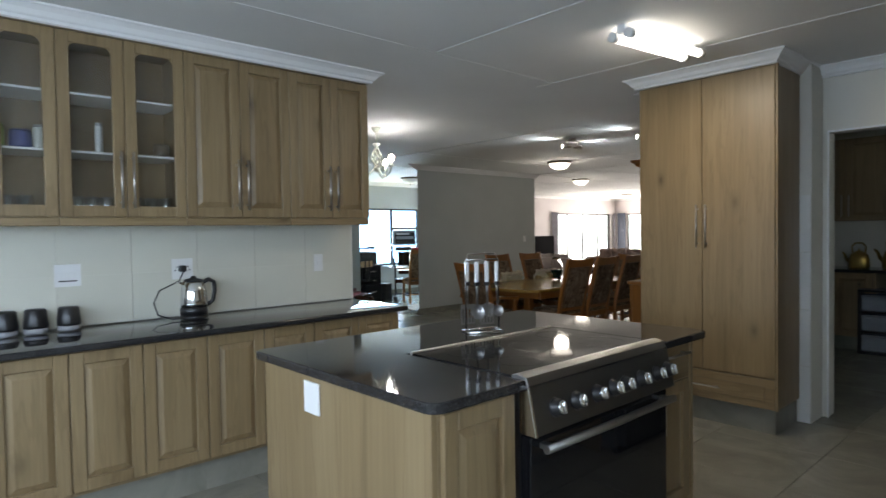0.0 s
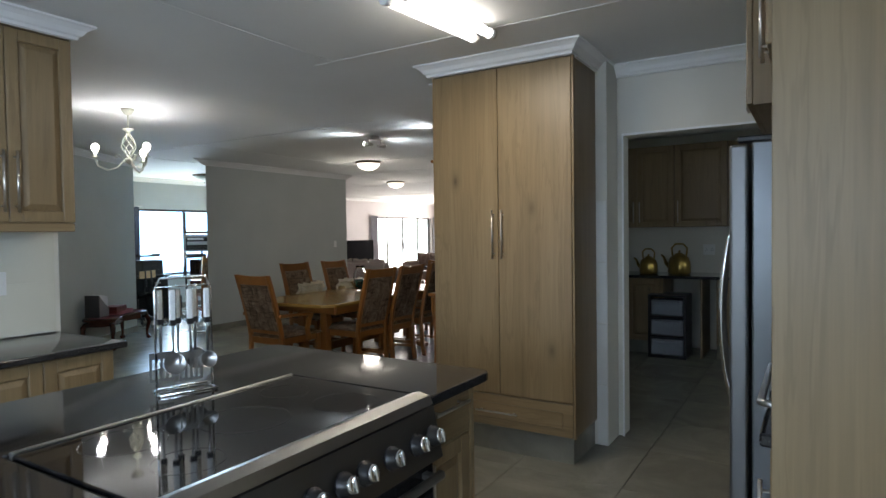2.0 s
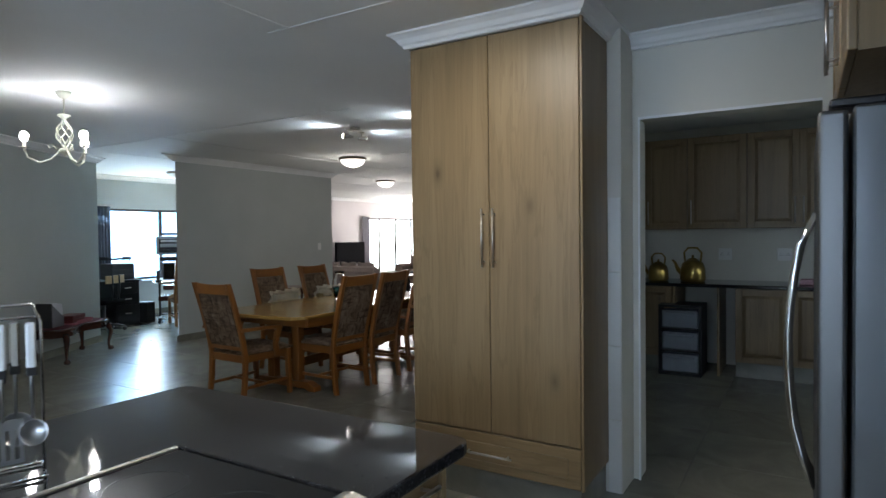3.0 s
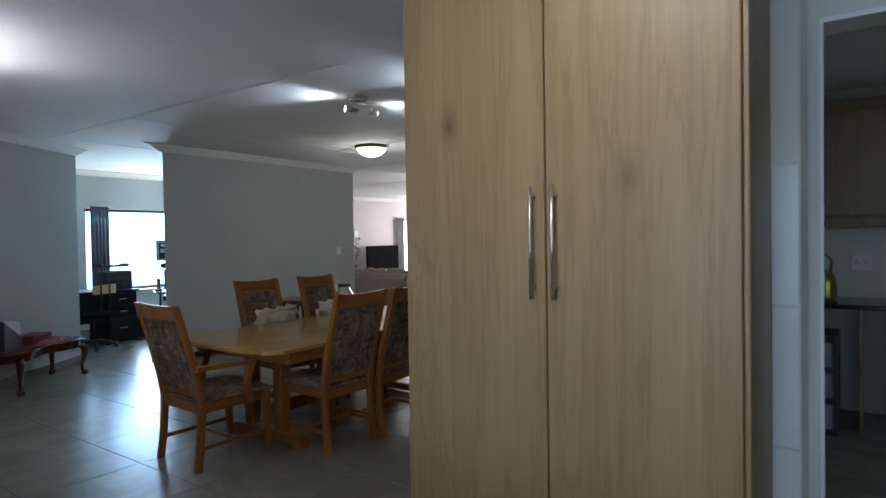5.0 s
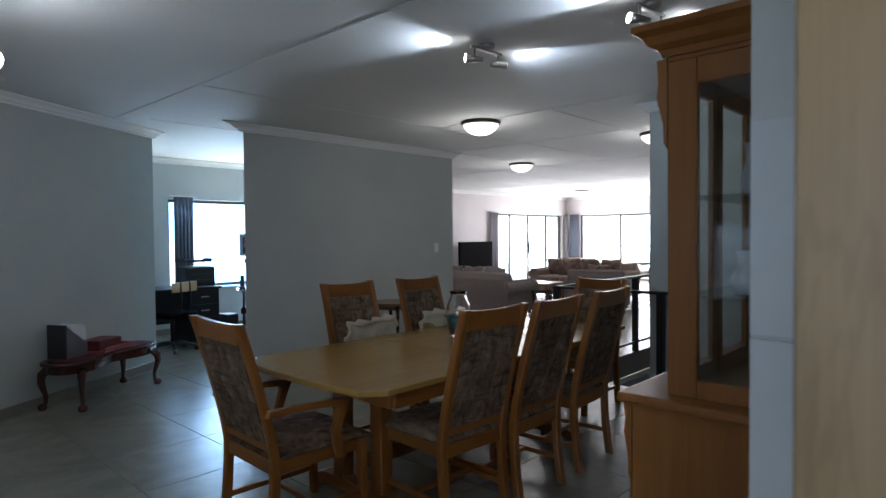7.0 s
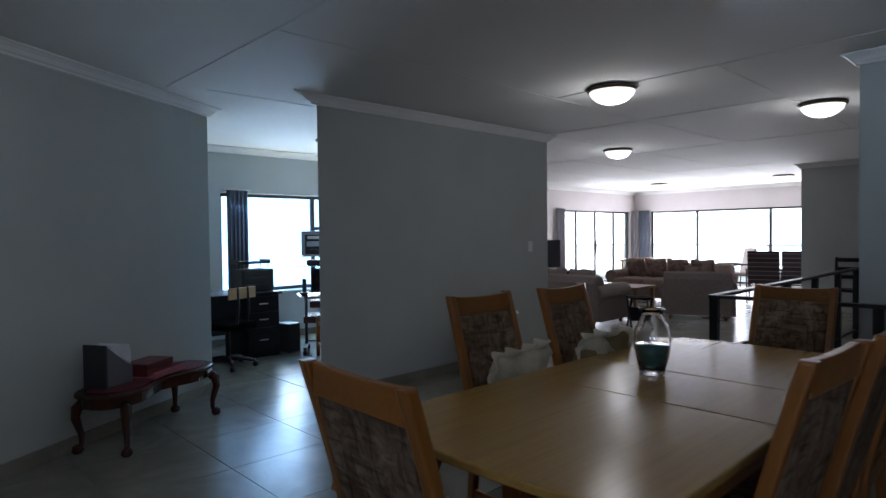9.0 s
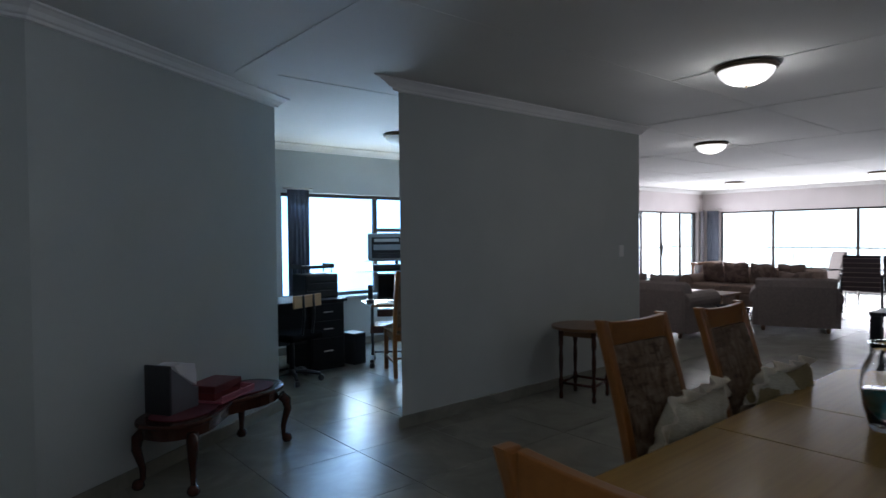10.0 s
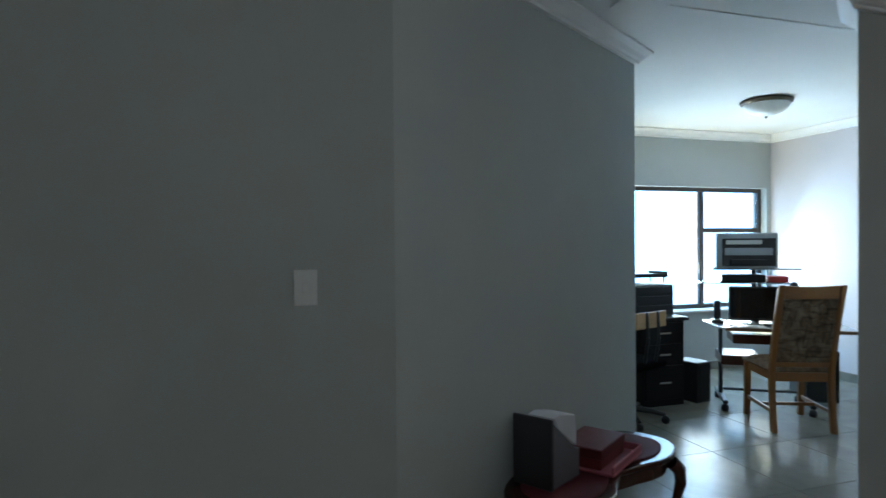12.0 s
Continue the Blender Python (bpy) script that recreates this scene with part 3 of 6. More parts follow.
def panel_door(parent, x0, x1, z0, z1, y, facing=-1, name="door", glassed=False, material=None, handle=None, flat=False):
    """A framed door in the plane y: stiles, rails and a raised field (or glass). facing: the side of y it looks to."""
    mt = material or OAK
    s = 0.095 if flat else 0.058
    f, bk = (y + facing * 0.021, y)
    lo, hi = min(f, bk), max(f, bk)
    bm = boxes((x0, x0 + s, lo, hi, z0, z1), (x1 - s, x1, lo, hi, z0, z1), bevel=0.003)
    box(bm, x0 + s, x1 - s, lo, hi, z0, z0 + s, bevel=0.003)
    box(bm, x0 + s, x1 - s, lo, hi, z1 - s, z1, bevel=0.003)
    d = part(name, bm, mt, parent)
    if glassed:
        k, cz = 0.035, z1 - s
        for cx, sx in ((x0 + s, 1), (x1 - s, -1)):
            pts = [(cx, cz)] + [(cx + sx * (k - k * math.cos(a)), cz - (k - k * math.sin(a))) for a in [i * math.pi / 10 for i in range(6)]]
            part("corner_fillet", prism(pts, lo + 0.004, hi - 0.002, 1), mt, d)
        p = part("pane", boxes((x0 + s, x1 - s, y + facing * 0.008, y + facing * 0.012, z0 + s, z1 - s) if facing > 0 else (x0 + s, x1 - s, y - 0.012, y - 0.008, z0 + s, z1 - s)), CABGLASS, d)
        p.visible_shadow = False
    elif flat:
        part("field", boxes((x0 + s + 0.0004, x1 - s - 0.0004, lo, hi, z0 + s + 0.0004, z1 - s - 0.0004), bevel=0.002, segs=2), mt, d)
    else:
        bm = bmesh.new()
        g, m_ = 0.004, 0.032
        a0, a1, c0, c1 = x0 + s, x1 - s, z0 + s, z1 - s
        box(bm, a0 + 0.001, a1 - 0.001, min(y + facing * 0.006, y), max(y + facing * 0.006, y), c0 + 0.001, c1 - 0.001)
        base = [bm.verts.new(v) for v in ((a0 + g, y + facing * 0.0065, c0 + g), (a1 - g, y + facing * 0.0065, c0 + g), (a1 - g, y + facing * 0.0065, c1 - g), (a0 + g, y + facing * 0.0065, c1 - g))]
        top = [bm.verts.new(v) for v in ((a0 + m_, y + facing * 0.018, c0 + m_), (a1 - m_, y + facing * 0.018, c0 + m_), (a1 - m_, y + facing * 0.018, c1 - m_), (a0 + m_, y + facing * 0.018, c1 - m_))]
        fs = [bm.faces.new(top)]
        for i in range(4):
            j = (i + 1) % 4
            fs.append(bm.faces.new((base[i], base[j], top[j], top[i])))
        bmesh.ops.recalc_face_normals(bm, faces=fs)
        part("field", bm, mt, d)
    if handle:
        hx, hz0, hz1 = handle
        part("handle", bar_handle((hx, f, hz0), (hx, f, hz1), (0, facing, 0)), NICKEL, d, "satin nickel bar handle")
    return d


def bar_handle(a, b, out, r=0.006, off=0.032):
    a, b, o = Vector(a), Vector(b), Vector(out)
    w = (b - a).normalized()
    bm = tube([a + o * off, b + o * off], r, 10)
    for p in (a + w * 0.03, b - w * 0.03):
        tube([p - o * 0.001, p + o * off], r * 0.8, 8, bm)
    return bm


# base units
CB = [(-1.19, -0.2), (-0.2, 0.43), (0.43, 1.05), (1.05, 1.695), (1.695, 2.345), (2.345, 3.0)]
for x0, x1 in CB:
    u = thing("base_cabinet", ((x0 + x1) / 2, 3.82, 0), "oak-effect base cabinet with raised panel doors under granite", "cabinet", "kitchen base cabinets")
    w = (x1 - x0) / 2
    part("body", boxes((-w, w, -0.295, 0.33, 0.17, 0.862)), OAK, u)
    part("plinth", boxes((-w, w, -0.25, 0.33, 0.0, 0.168)), FLOOR_D, u, "grey tiled plinth")
    if x1 - x0 > 0.5:
        for a, b, hx in ((-w + 0.003, -0.002, -0.03), (0.002, w - 0.003, 0.03)):
            panel_door(u, a, b, 0.19, 0.855, -0.297, -1)
    else:
        panel_door(u, -w + 0.003, w - 0.003, 0.19, 0.855, -0.297, -1)
soften(solid("kitchen_worktop", boxes((-1.19, 3.05, 3.46, 4.157, 0.864, 0.896), bevel=0.008, segs=3), GRANITE, "polished black granite worktop along the kitchen wall", "worktop"))
# wall units: three glazed, four solid
UB = [(0.51, 1.09, 2, True), (1.09, 1.72, 2, True), (1.72, 2.38, 2, False), (2.38, 3.0, 2, False), (-1.19, -0.1, 2, False), (-0.1, 0.51, 2, True)]
for x0, x1, n, gl in UB:
    u = thing("wall_cabinet", ((x0 + x1) / 2, 3.98, 1.50), "oak-effect wall cabinet with glazed doors and glassware" if gl else "oak-effect wall cabinet with solid panel doors", "cabinet", "kitchen wall cabinets")
    w, h = (x1 - x0) / 2, 0.955
    if gl:
        part("carcass", boxes((-w, -w + 0.016, -0.138, 0.174, 0, h), (w - 0.016, w, -0.138, 0.174, 0, h), (-w + 0.016, w - 0.016, 0.16, 0.174, 0, h), (-w + 0.016, w - 0.016, -0.138, 0.16, 0, 0.016), (-w + 0.016, w - 0.016, -0.138, 0.16, h - 0.016, h), (-0.008, 0.008, -0.138, -0.10, 0.016, h - 0.016)), OAK, u)
        for z in (0.335, 0.635):
            part("shelf", boxes((-w + 0.017, w - 0.017, -0.13, 0.158, z, z + 0.012), bevel=0.002), WHITEP, u, "pale melamine shelf")
    else:
        part("carcass", boxes((-w, w, -0.138, 0.174, 0, h)), OAK, u)
    for a, b, hx in ((-w + 0.002, -0.002, -0.03), (0.002, w - 0.002, 0.03)):
        panel_door(u, a, b, 0.004, h - 0.004, -0.139, -1, glassed=gl, handle=(hx, 0.05, 0.35))
    part("light_pelmet", boxes((-w, w, -0.15, -0.125, -0.045, -0.001), bevel=0.004), OAK_X, u)
    part("top_trim", boxes((-w, w, -0.165, 0.174, h + 0.001, h + 0.02), bevel=0.004), OAK_X, u)

# glasses and tins behind the glazed doors
TUMBLER = [(0.0, 0.0), (0.026, 0.0), (0.034, 0.095), (0.0315, 0.095), (0.024, 0.008), (0.0, 0.008)]
first = solid("drinking_glass", lathe(TUMBLER, 12), TUMBLERG, "clear glass tumbler on the cabinet shelf", "glass", "", "tumblers in the wall cabinets", (0.62, 3.9, 1.517))
rnd = random.Random(4)
for x0, x1 in ((-0.05, 0.17), (0.25, 0.48), (0.58, 0.78), (0.84, 1.06), (1.14, 1.38), (1.44, 1.68)):
    k = int((x1 - x0) / 0.075)
    for i in range(k):
        for y in (3.9, 4.0):
            copy_thing(first, pose(x0 + 0.04 + i * 0.075 + rnd.uniform(-0.006, 0.006), y + rnd.uniform(-0.01, 0.01), 1.517))
for x, c, r, h in ((0.85, (0.25, 0.38, 0.05), 0.035, 0.11), (0.95, (0.06, 0.07, 0.2), 0.05, 0.09), (1.03, (0.5, 0.5, 0.45), 0.03, 0.12), (0.62, (0.4, 0.45, 0.5), 0.03, 0.1), (0.7, (0.7, 0.68, 0.6), 0.035, 0.08), (1.3, (0.6, 0.6, 0.58), 0.02, 0.16), (1.62, (0.12, 0.09, 0.06), 0.045, 0.07), (0.35, (0.5, 0.2, 0.1), 0.04, 0.1)):
    t = thing("storage_jar", (x, 3.93, 1.852), "small coloured jar on the cabinet shelf", "jar", "jars in the wall cabinets")
    part("body", lathe([(0, 0), (r * 0.95, 0), (r, 0.01), (r, h * 0.85), (r * 0.85, h * 0.9), (0, h * 0.9)], 14), plain("jar_glaze", c, 0.3), t)
    part("lid", lathe([(0, h * 0.9), (r * 0.88, h * 0.9), (r * 0.88, h), (0, h + 0.004)], 14), plain("jar_lid", tuple(v * 0.6 for v in c), 0.35), t)


def wall_plate(x, y, z, w, h, label, facing, kind, axis="y"):
    """A switch or socket plate on a wall that looks along -y, +y, -x or +x."""
    turn = {("y", -1): 0, ("x", -1): -90, ("y", 1): 180, ("x", 1): 90}[(axis, facing)]
    t = thing("light_switch" if kind != "socket" else "wall_socket", (x, y, z), label, "switch" if kind != "socket" else "socket", "", "", turn)
    part("plate", boxes((-w / 2, w / 2, -0.009, 0, -h / 2, h / 2), bevel=0.003, segs=2), WHITEP, t)
    if kind == "bank":
        for sx in (-0.04, -0.013, 0.014, 0.041):
            part("rocker", boxes((sx - 0.009, sx + 0.009, -0.013, -0.009, -0.016, 0.016), bevel=0.002), WHITEP, t)
        part("label_strip", boxes((-0.045, 0.045, -0.0105, -0.009, -0.035, -0.028)), BLACKP, t)
    elif kind == "switch":
        part("rocker", boxes((-0.012, 0.012, -0.014, -0.009, -0.018, 0.018), bevel=0.002), WHITEP, t)
    elif kind == "socket":
        for sx in ((-w / 4, w / 4) if w > 0.11 else (0,)):
            bm = bmesh.new()
            for dx, dz in ((0, 0.012), (-0.011, -0.008), (0.011, -0.008)):
                lathe([(0, 0), (0.0045, 0), (0.0045, 0.001), (0, 0.001)], 8, (sx + dx, dz, 0), bm)
            bmesh.ops.rotate(bm, verts=bm.verts, cent=(0, 0, 0), matrix=Matrix.Rotation(radians(90), 3, "X"))
            bmesh.ops.translate(bm, verts=bm.verts, vec=(0, -0.0095, 0))
            part("pin_holes", bm, BLACKP, t)
            part("rocker", boxes((sx - 0.006, sx + 0.006, -0.012, -0.009, 0.026, 0.042), bevel=0.001), WHITEP, t)
    return t


wall_plate(1.175, 4.158, 1.185, 0.13, 0.125, "white switch bank plate on the kitchen wall", -1, "bank")
wall_plate(1.795, 4.158, 1.19, 0.13, 0.13, "white socket plate with the kettle plug", -1, "socket")
wall_plate(2.765, 4.158, 1.185, 0.075, 0.125, "white single light switch on the kitchen wall", -1, "switch")
wall_plate(4.51, 8.033, 1.251, 0.075, 0.118, "white single light switch on the hall wall", -1, "switch")
wall_plate(9.85, 8.128, 1.238, 0.075, 0.118, "white single light switch near the lounge corner", -1, "switch")

# kettle
k = thing("kettle", (1.80, 3.98, 0.897), "polished steel electric kettle with black handle", "kettle")
part("power_base", lathe([(0, 0), (0.082, 0), (0.082, 0.016), (0.07, 0.024), (0, 0.024)], 24), BLACKP, k, "black plastic power base")
part("collar", lathe([(0.07, 0.025), (0.08, 0.025), (0.08, 0.06), (0.076, 0.064), (0.07, 0.064)], 24), BLACKP, k)
part("body", lathe([(0, 0.065), (0.077, 0.065), (0.08, 0.09), (0.074, 0.16), (0.064, 0.215), (0.055, 0.222), (0, 0.225)], 28), CHROME, k)
part("lid", lathe([(0, 0.226), (0.056, 0.223), (0.05, 0.235), (0.02, 0.242), (0.012, 0.255), (0, 0.257)], 20), BLACKP, k)
part("handle", tube([(0.055, -0.01, 0.215), (0.085, -0.012, 0.232), (0.118, -0.014, 0.215), (0.122, -0.014, 0.16), (0.11, -0.013, 0.1), (0.078, -0.01, 0.075)], 0.013, 10), BLACKP, k)
part("spout", prism([(-0.06, 0.2), (-0.098, 0.222), (-0.06, 0.223)], -0.02, 0.02, 1), CHROME, k)
part("plug", boxes((-0.03, 0.01, 0.13, 0.172, 0.275, 0.315), bevel=0.006), BLACKP, k)
part("cable", tube([(-0.01, 0.14, 0.275), (-0.04, 0.13, 0.22), (-0.16, 0.12, 0.17), (-0.2, 0.1, 0.1), (-0.19, 0.06, 0.03), (-0.13, 0.0, 0.006), (-0.07, -0.02, 0.006)], 0.0045, 6), BLACKP, k)
# mugs upside down by the wall
for x in (0.87, 1.0, 1.15):
    m_ = thing("canister", (x, 4.02, 0.897), "black ceramic canister with a grey base band", "canister", "canisters on the worktop")
    part("body", lathe([(0, 0.03), (0.056, 0.03), (0.058, 0.045), (0.05, 0.12), (0.044, 0.128), (0, 0.128)], 20), BLACKP, m_)
    part("base_band", lathe([(0, 0), (0.05, 0), (0.056, 0.006), (0.056, 0.029), (0, 0.029)], 20), plain("grey_glaze", (0.25, 0.25, 0.26), 0.3), m_)

# ---- island with the range cooker ----
isl = thing("kitchen_island", (0, 0, 0), "oak-effect kitchen island with panelled ends", "island")
part("end_panel", boxes((1.57, 1.595, 1.535, 2.56, 0.12, 0.884), bevel=0.002), OAK_S, isl)
part("front_panel", boxes((1.596, 1.91, 1.535, 1.58, 0.12, 0.884), bevel=0.002), OAK, isl)
part("body", boxes((1.596, 1.912, 1.582, 2.54, 0.12, 0.883), (2.86, 3.192, 1.582, 2.54, 0.12, 0.883), (1.912, 2.86, 2.12, 2.54, 0.12, 0.883)), OAK, isl)
part("plinth", boxes((1.62, 1.91, 1.62, 2.5, 0, 0.118), (2.865, 3.15, 1.62, 2.5, 0, 0.118), (1.91, 2.865, 2.2, 2.5, 0, 0.118)), FLOOR_D, isl, "grey tiled plinth")
panel_door(isl, 2.866, 3.19, 0.14, 0.70, 1.581, -1, handle=(2.90, 0.5, 0.68))
dr = part("drawer_front", boxes((2.866, 3.19, 1.56, 1.581, 0.705, 0.878), bevel=0.003), OAK_X, isl)
part("handle", bar_handle((2.92, 1.56, 0.83), (3.14, 1.56, 0.83), (0, -1, 0)), NICKEL, dr, "satin nickel bar handle")
panel_door(isl, 1.60, 1.905, 0.14, 0.878, 1.534, -1)
part("end_panel", boxes((3.193, 3.217, 1.555, 2.56, 0.12, 0.884), bevel=0.002), OAK, isl)
isl_plate = wall_plate(1.568, 2.18, 0.805, 0.10, 0.115, "pale blank socket cover on the island end", -1, "blank", "x")


def rounded(x0, x1, y0, y1, r, n=5):
    out = []
    for cx, cy, a in ((x1 - r, y1 - r, 0), (x0 + r, y1 - r, 90), (x0 + r, y0 + r, 180), (x1 - r, y0 + r, 270)):
        for i in range(n + 1):
            t = radians(a + 90 * i / n)
            out.append((cx + r * math.cos(t), cy + r * math.sin(t)))
    return out


# the slab is an outline with a bay in front for the hob
it = thing("island_worktop", (0, 0, 0), "polished black granite island worktop with eased edges", "worktop")
slab = [(1.938, 1.497)] + [(1.938, 2.095), (2.845, 2.095), (2.845, 1.497)] + [(3.20, 1.495)] + [p for p in rounded(1.545, 3.25, 1.495, 2.62, 0.045)[-5:]] + rounded(1.545, 3.25, 1.495, 2.62, 0.045)[:18]
sl = part("slab", prism(slab, 0.886, 0.92, 2, 0.006), GRANITE, it)

st = thing("range_cooker", (1.943, 1.488, 0), "stainless steel range cooker with a black glass hob", "cooker")
W = 0.896
part("body", boxes((0.0, W, 0.045, 0.60, 0.10, 0.905)), STEEL, st)
hob = part("hob_glass", boxes((0.006, W - 0.006, 0.075, 0.59, 0.906, 0.922), bevel=0.003), BLACKG, st, "black glass hob")
for hx, hy, r in ((0.19, 0.2, 0.08), (0.19, 0.45, 0.1), (0.46, 0.33, 0.12), (0.72, 0.2, 0.1), (0.72, 0.45, 0.08)):
    part("cooking_ring", lathe([(r - 0.002, 0.0222), (r, 0.0224), (r + 0.002, 0.0222)], 36, (hx, hy, 0.9001)), plain("hob_print", (0.02, 0.02, 0.021), 0.1), hob)
part("back_trim", boxes((0.004, W - 0.004, 0.59, 0.603, 0.904, 0.928), bevel=0.003), STEEL, st)
part("front_trim", prism([(0.0, 0.90), (0.012, 0.925), (0.05, 0.932), (0.074, 0.926), (0.074, 0.90)], 0.0, W, 0, 0.003), STEEL, st, "rounded steel front edge")
cp = part("control_panel", prism([(-0.002, 0.895), (0.04, 0.895), (0.04, 0.745), (-0.034, 0.745)], 0.0, W, 0, 0.003), DARKSTEEL, st, "sloping dark steel control panel")
part("panel_end", prism([(-0.006, 0.90), (0.03, 0.90), (0.03, 0.745), (-0.038, 0.745)], -0.012, -0.0005, 0, 0.002), CHROME, st)
for kx in (0.11, 0.225, 0.35, 0.455, 0.535, 0.65, 0.77, 0.855):
    kn = part("knob", lathe([(0, 0), (0.026, 0), (0.026, 0.006), (0.021, 0.008), (0.020, 0.024), (0, 0.024)], 18), BLACKP, st, "steel and black control knob")
    kn.matrix_basis = pose(kx, -0.02, 0.815, 78, 0, 0) @ Matrix.Diagonal((1.25, 1.25, 1.2, 1))
    part("knob_face", lathe([(0, 0.0245), (0.018, 0.0245), (0.017, 0.029), (0.012, 0.031), (0, 0.031)], 18), CHROME, kn)
    part("grip", boxes((-0.003, 0.003, -0.016, 0.016, 0.031, 0.037), bevel=0.002), CHROME, kn)
od = part("oven_door", boxes((0.006, W - 0.006, 0.0, 0.044, 0.20, 0.735), bevel=0.004), BLACKG, st, "black glass oven door")
part("door_trim", boxes((0.006, W - 0.006, -0.003, 0.0, 0.20, 0.225), bevel=0.001), STEEL, od)
part("door_handle", tube([(0.03, -0.045, 0.70), (0.43, -0.05, 0.70), (W - 0.03, -0.045, 0.70)], 0.014, 12), STEEL, od, "long tubular steel handle")
for hx in (0.06, W - 0.06):
    part("handle_post", boxes((hx - 0.012, hx + 0.012, -0.045, 0.0, 0.69, 0.71), bevel=0.003), STEEL, od)
part("drawer", boxes((0.006, W - 0.006, 0.002, 0.044, 0.10, 0.19), bevel=0.003), STEEL, st)
for lx in (0.05, W - 0.05):
    for ly in (0.1, 0.55):
        part("foot", lathe([(0, 0), (0.02, 0), (0.02, 0.1), (0, 0.1)], 12, (lx, ly, 0)), BLACKP, st)

# ---- utensil rack on the island ----
ur = thing("utensil_rack", (2.52, 2.245, 0.921), "chrome wire rack hung with kitchen utensils", "utensil rack", "", "", -20)
ur.scale = (1.02, 1.02, 1.1)
part("base_wire", tube([(-0.085, -0.05, 0.004), (0.085, -0.05, 0.004), (0.085, 0.05, 0.004), (-0.085, 0.05, 0.004)], 0.0035, 6, None, True), CHROME, ur)
part("upright_wire", tube([(-0.085, 0, 0.004), (-0.085, 0, 0.3), (-0.07, 0, 0.335), (0.07, 0, 0.335), (0.085, 0, 0.3), (0.085, 0, 0.004)], 0.0035, 6), CHROME, ur)
part("hook_bar", tube([(-0.085, 0.0, 0.31), (0.085, 0.0, 0.31)], 0.003, 6), CHROME, ur)
part("cross_wire", tube([(-0.085, -0.05, 0.004), (-0.085, 0.05, 0.004)], 0.003, 6), CHROME, ur)


def slotted_blade(x, y):
    """A flat blade with four slots, one piece of sheet metal."""
    bm = bmesh.new()
    us = [x - 0.036 + 0.072 * k / 9 for k in range(10)]
    ws = (0.032, 0.04, 0.098, 0.118)
    grid = [[bm.verts.new((a, y - 0.002, w)) for w in ws] for a in us]
    for k in range(9):
        for q in range(3):
            if not (q == 1 and k % 2):
                bm.faces.new((grid[k][q], grid[k + 1][q], grid[k + 1][q + 1], grid[k][q + 1]))
    ext = bmesh.ops.extrude_face_region(bm, geom=list(bm.faces))
    for e in ext["geom"]:
        if isinstance(e, bmesh.types.BMVert):
            e.co.y = y + 0.001
    bmesh.ops.recalc_face_normals(bm, faces=bm.faces)
    return bm


HEADS = ("turner", "ladle", "spoon", "skimmer", "ladle", "fork")
for i, head in enumerate(HEADS):
    x, y = -0.065 + 0.026 * i, -0.02 if i % 2 else 0.02
    u = part("utensil", tube([(x, y, 0.30), (x, y, 0.2), (x, y * 1.2, 0.115)], [0.0045, 0.0045, 0.0035], 6), STEEL, ur, "steel kitchen utensil")
    part("grip", boxes((x - 0.009, x + 0.009, y - 0.006, y + 0.006, 0.205, 0.302), bevel=0.004), WHITEP if i % 2 else CHROME, u, "white and chrome grip")
    part("grip_band", boxes((x - 0.0095, x + 0.0095, y - 0.0065, y + 0.0065, 0.198, 0.216), bevel=0.002), BLACKP, u)
    if head in ("turner", "skimmer"):
        bm = slotted_blade(x, y)
        part("blade", bm, STEEL, u)
    else:
        r = 0.034 if head == "ladle" else 0.026
        bm = lathe([(0, -r * 0.7), (r * 0.5, -r * 0.6), (r * 0.85, -r * 0.3), (r, 0), (r * 0.95, 0), (r * 0.8, -r * 0.27), (r * 0.46, -r * 0.54), (0, -r * 0.63)], 16)
        b = part("bowl", bm, STEEL, u)
        b.matrix_basis = pose(x, y * 1.2 - 0.012, 0.09, 68, 0, 0)

# ---- tall larder cupboard ----
la = thing("larder_cupboard", (4.74, 2.205, 0), "tall oak-effect larder cupboard with two doors and a drawer", "cupboard")
la.matrix_basis = pose(4.74, 2.198, 0, 0, 0, -90)
# local x runs along the front, local y into the cupboard
part("body", boxes((-0.485, 0.485, 0.022, 0.464, 0.17, 2.462)), OAK, la)
part("plinth", boxes((-0.47, 0.47, 0.05, 0.463, 0, 0.168)), FLOOR_D, la, "grey tiled plinth")
panel_like = [(-0.483, -0.002, -0.032), (0.002, 0.483, 0.032)]
for a, b, hx in panel_like:
    d = part("door", boxes((a, b, 0.0, 0.021, 0.385, 2.455), bevel=0.003), OAK, la)
    part("handle", bar_handle((hx, 0.0, 1.255), (hx, 0.0, 1.56), (0, -1, 0), 0.005, 0.028), NICKEL, d, "long satin nickel bar handle")
d = part("drawer_front", boxes((-0.483, 0.483, 0.0, 0.021, 0.175, 0.375), bevel=0.003), OAK_X, la)
part("drawer_field", boxes((-0.42, 0.42, -0.006, -0.0005, 0.225, 0.325), bevel=0.005), OAK_X, d)
part("handle", bar_handle((-0.16, -0.006, 0.275), (0.13, -0.006, 0.275), (0, -1, 0)), NICKEL, d, "satin nickel bar handle")
part("corner_post", boxes((0.486, 0.50, 0.0, 0.03, 0.17, 2.462), bevel=0.003), OAK, la)

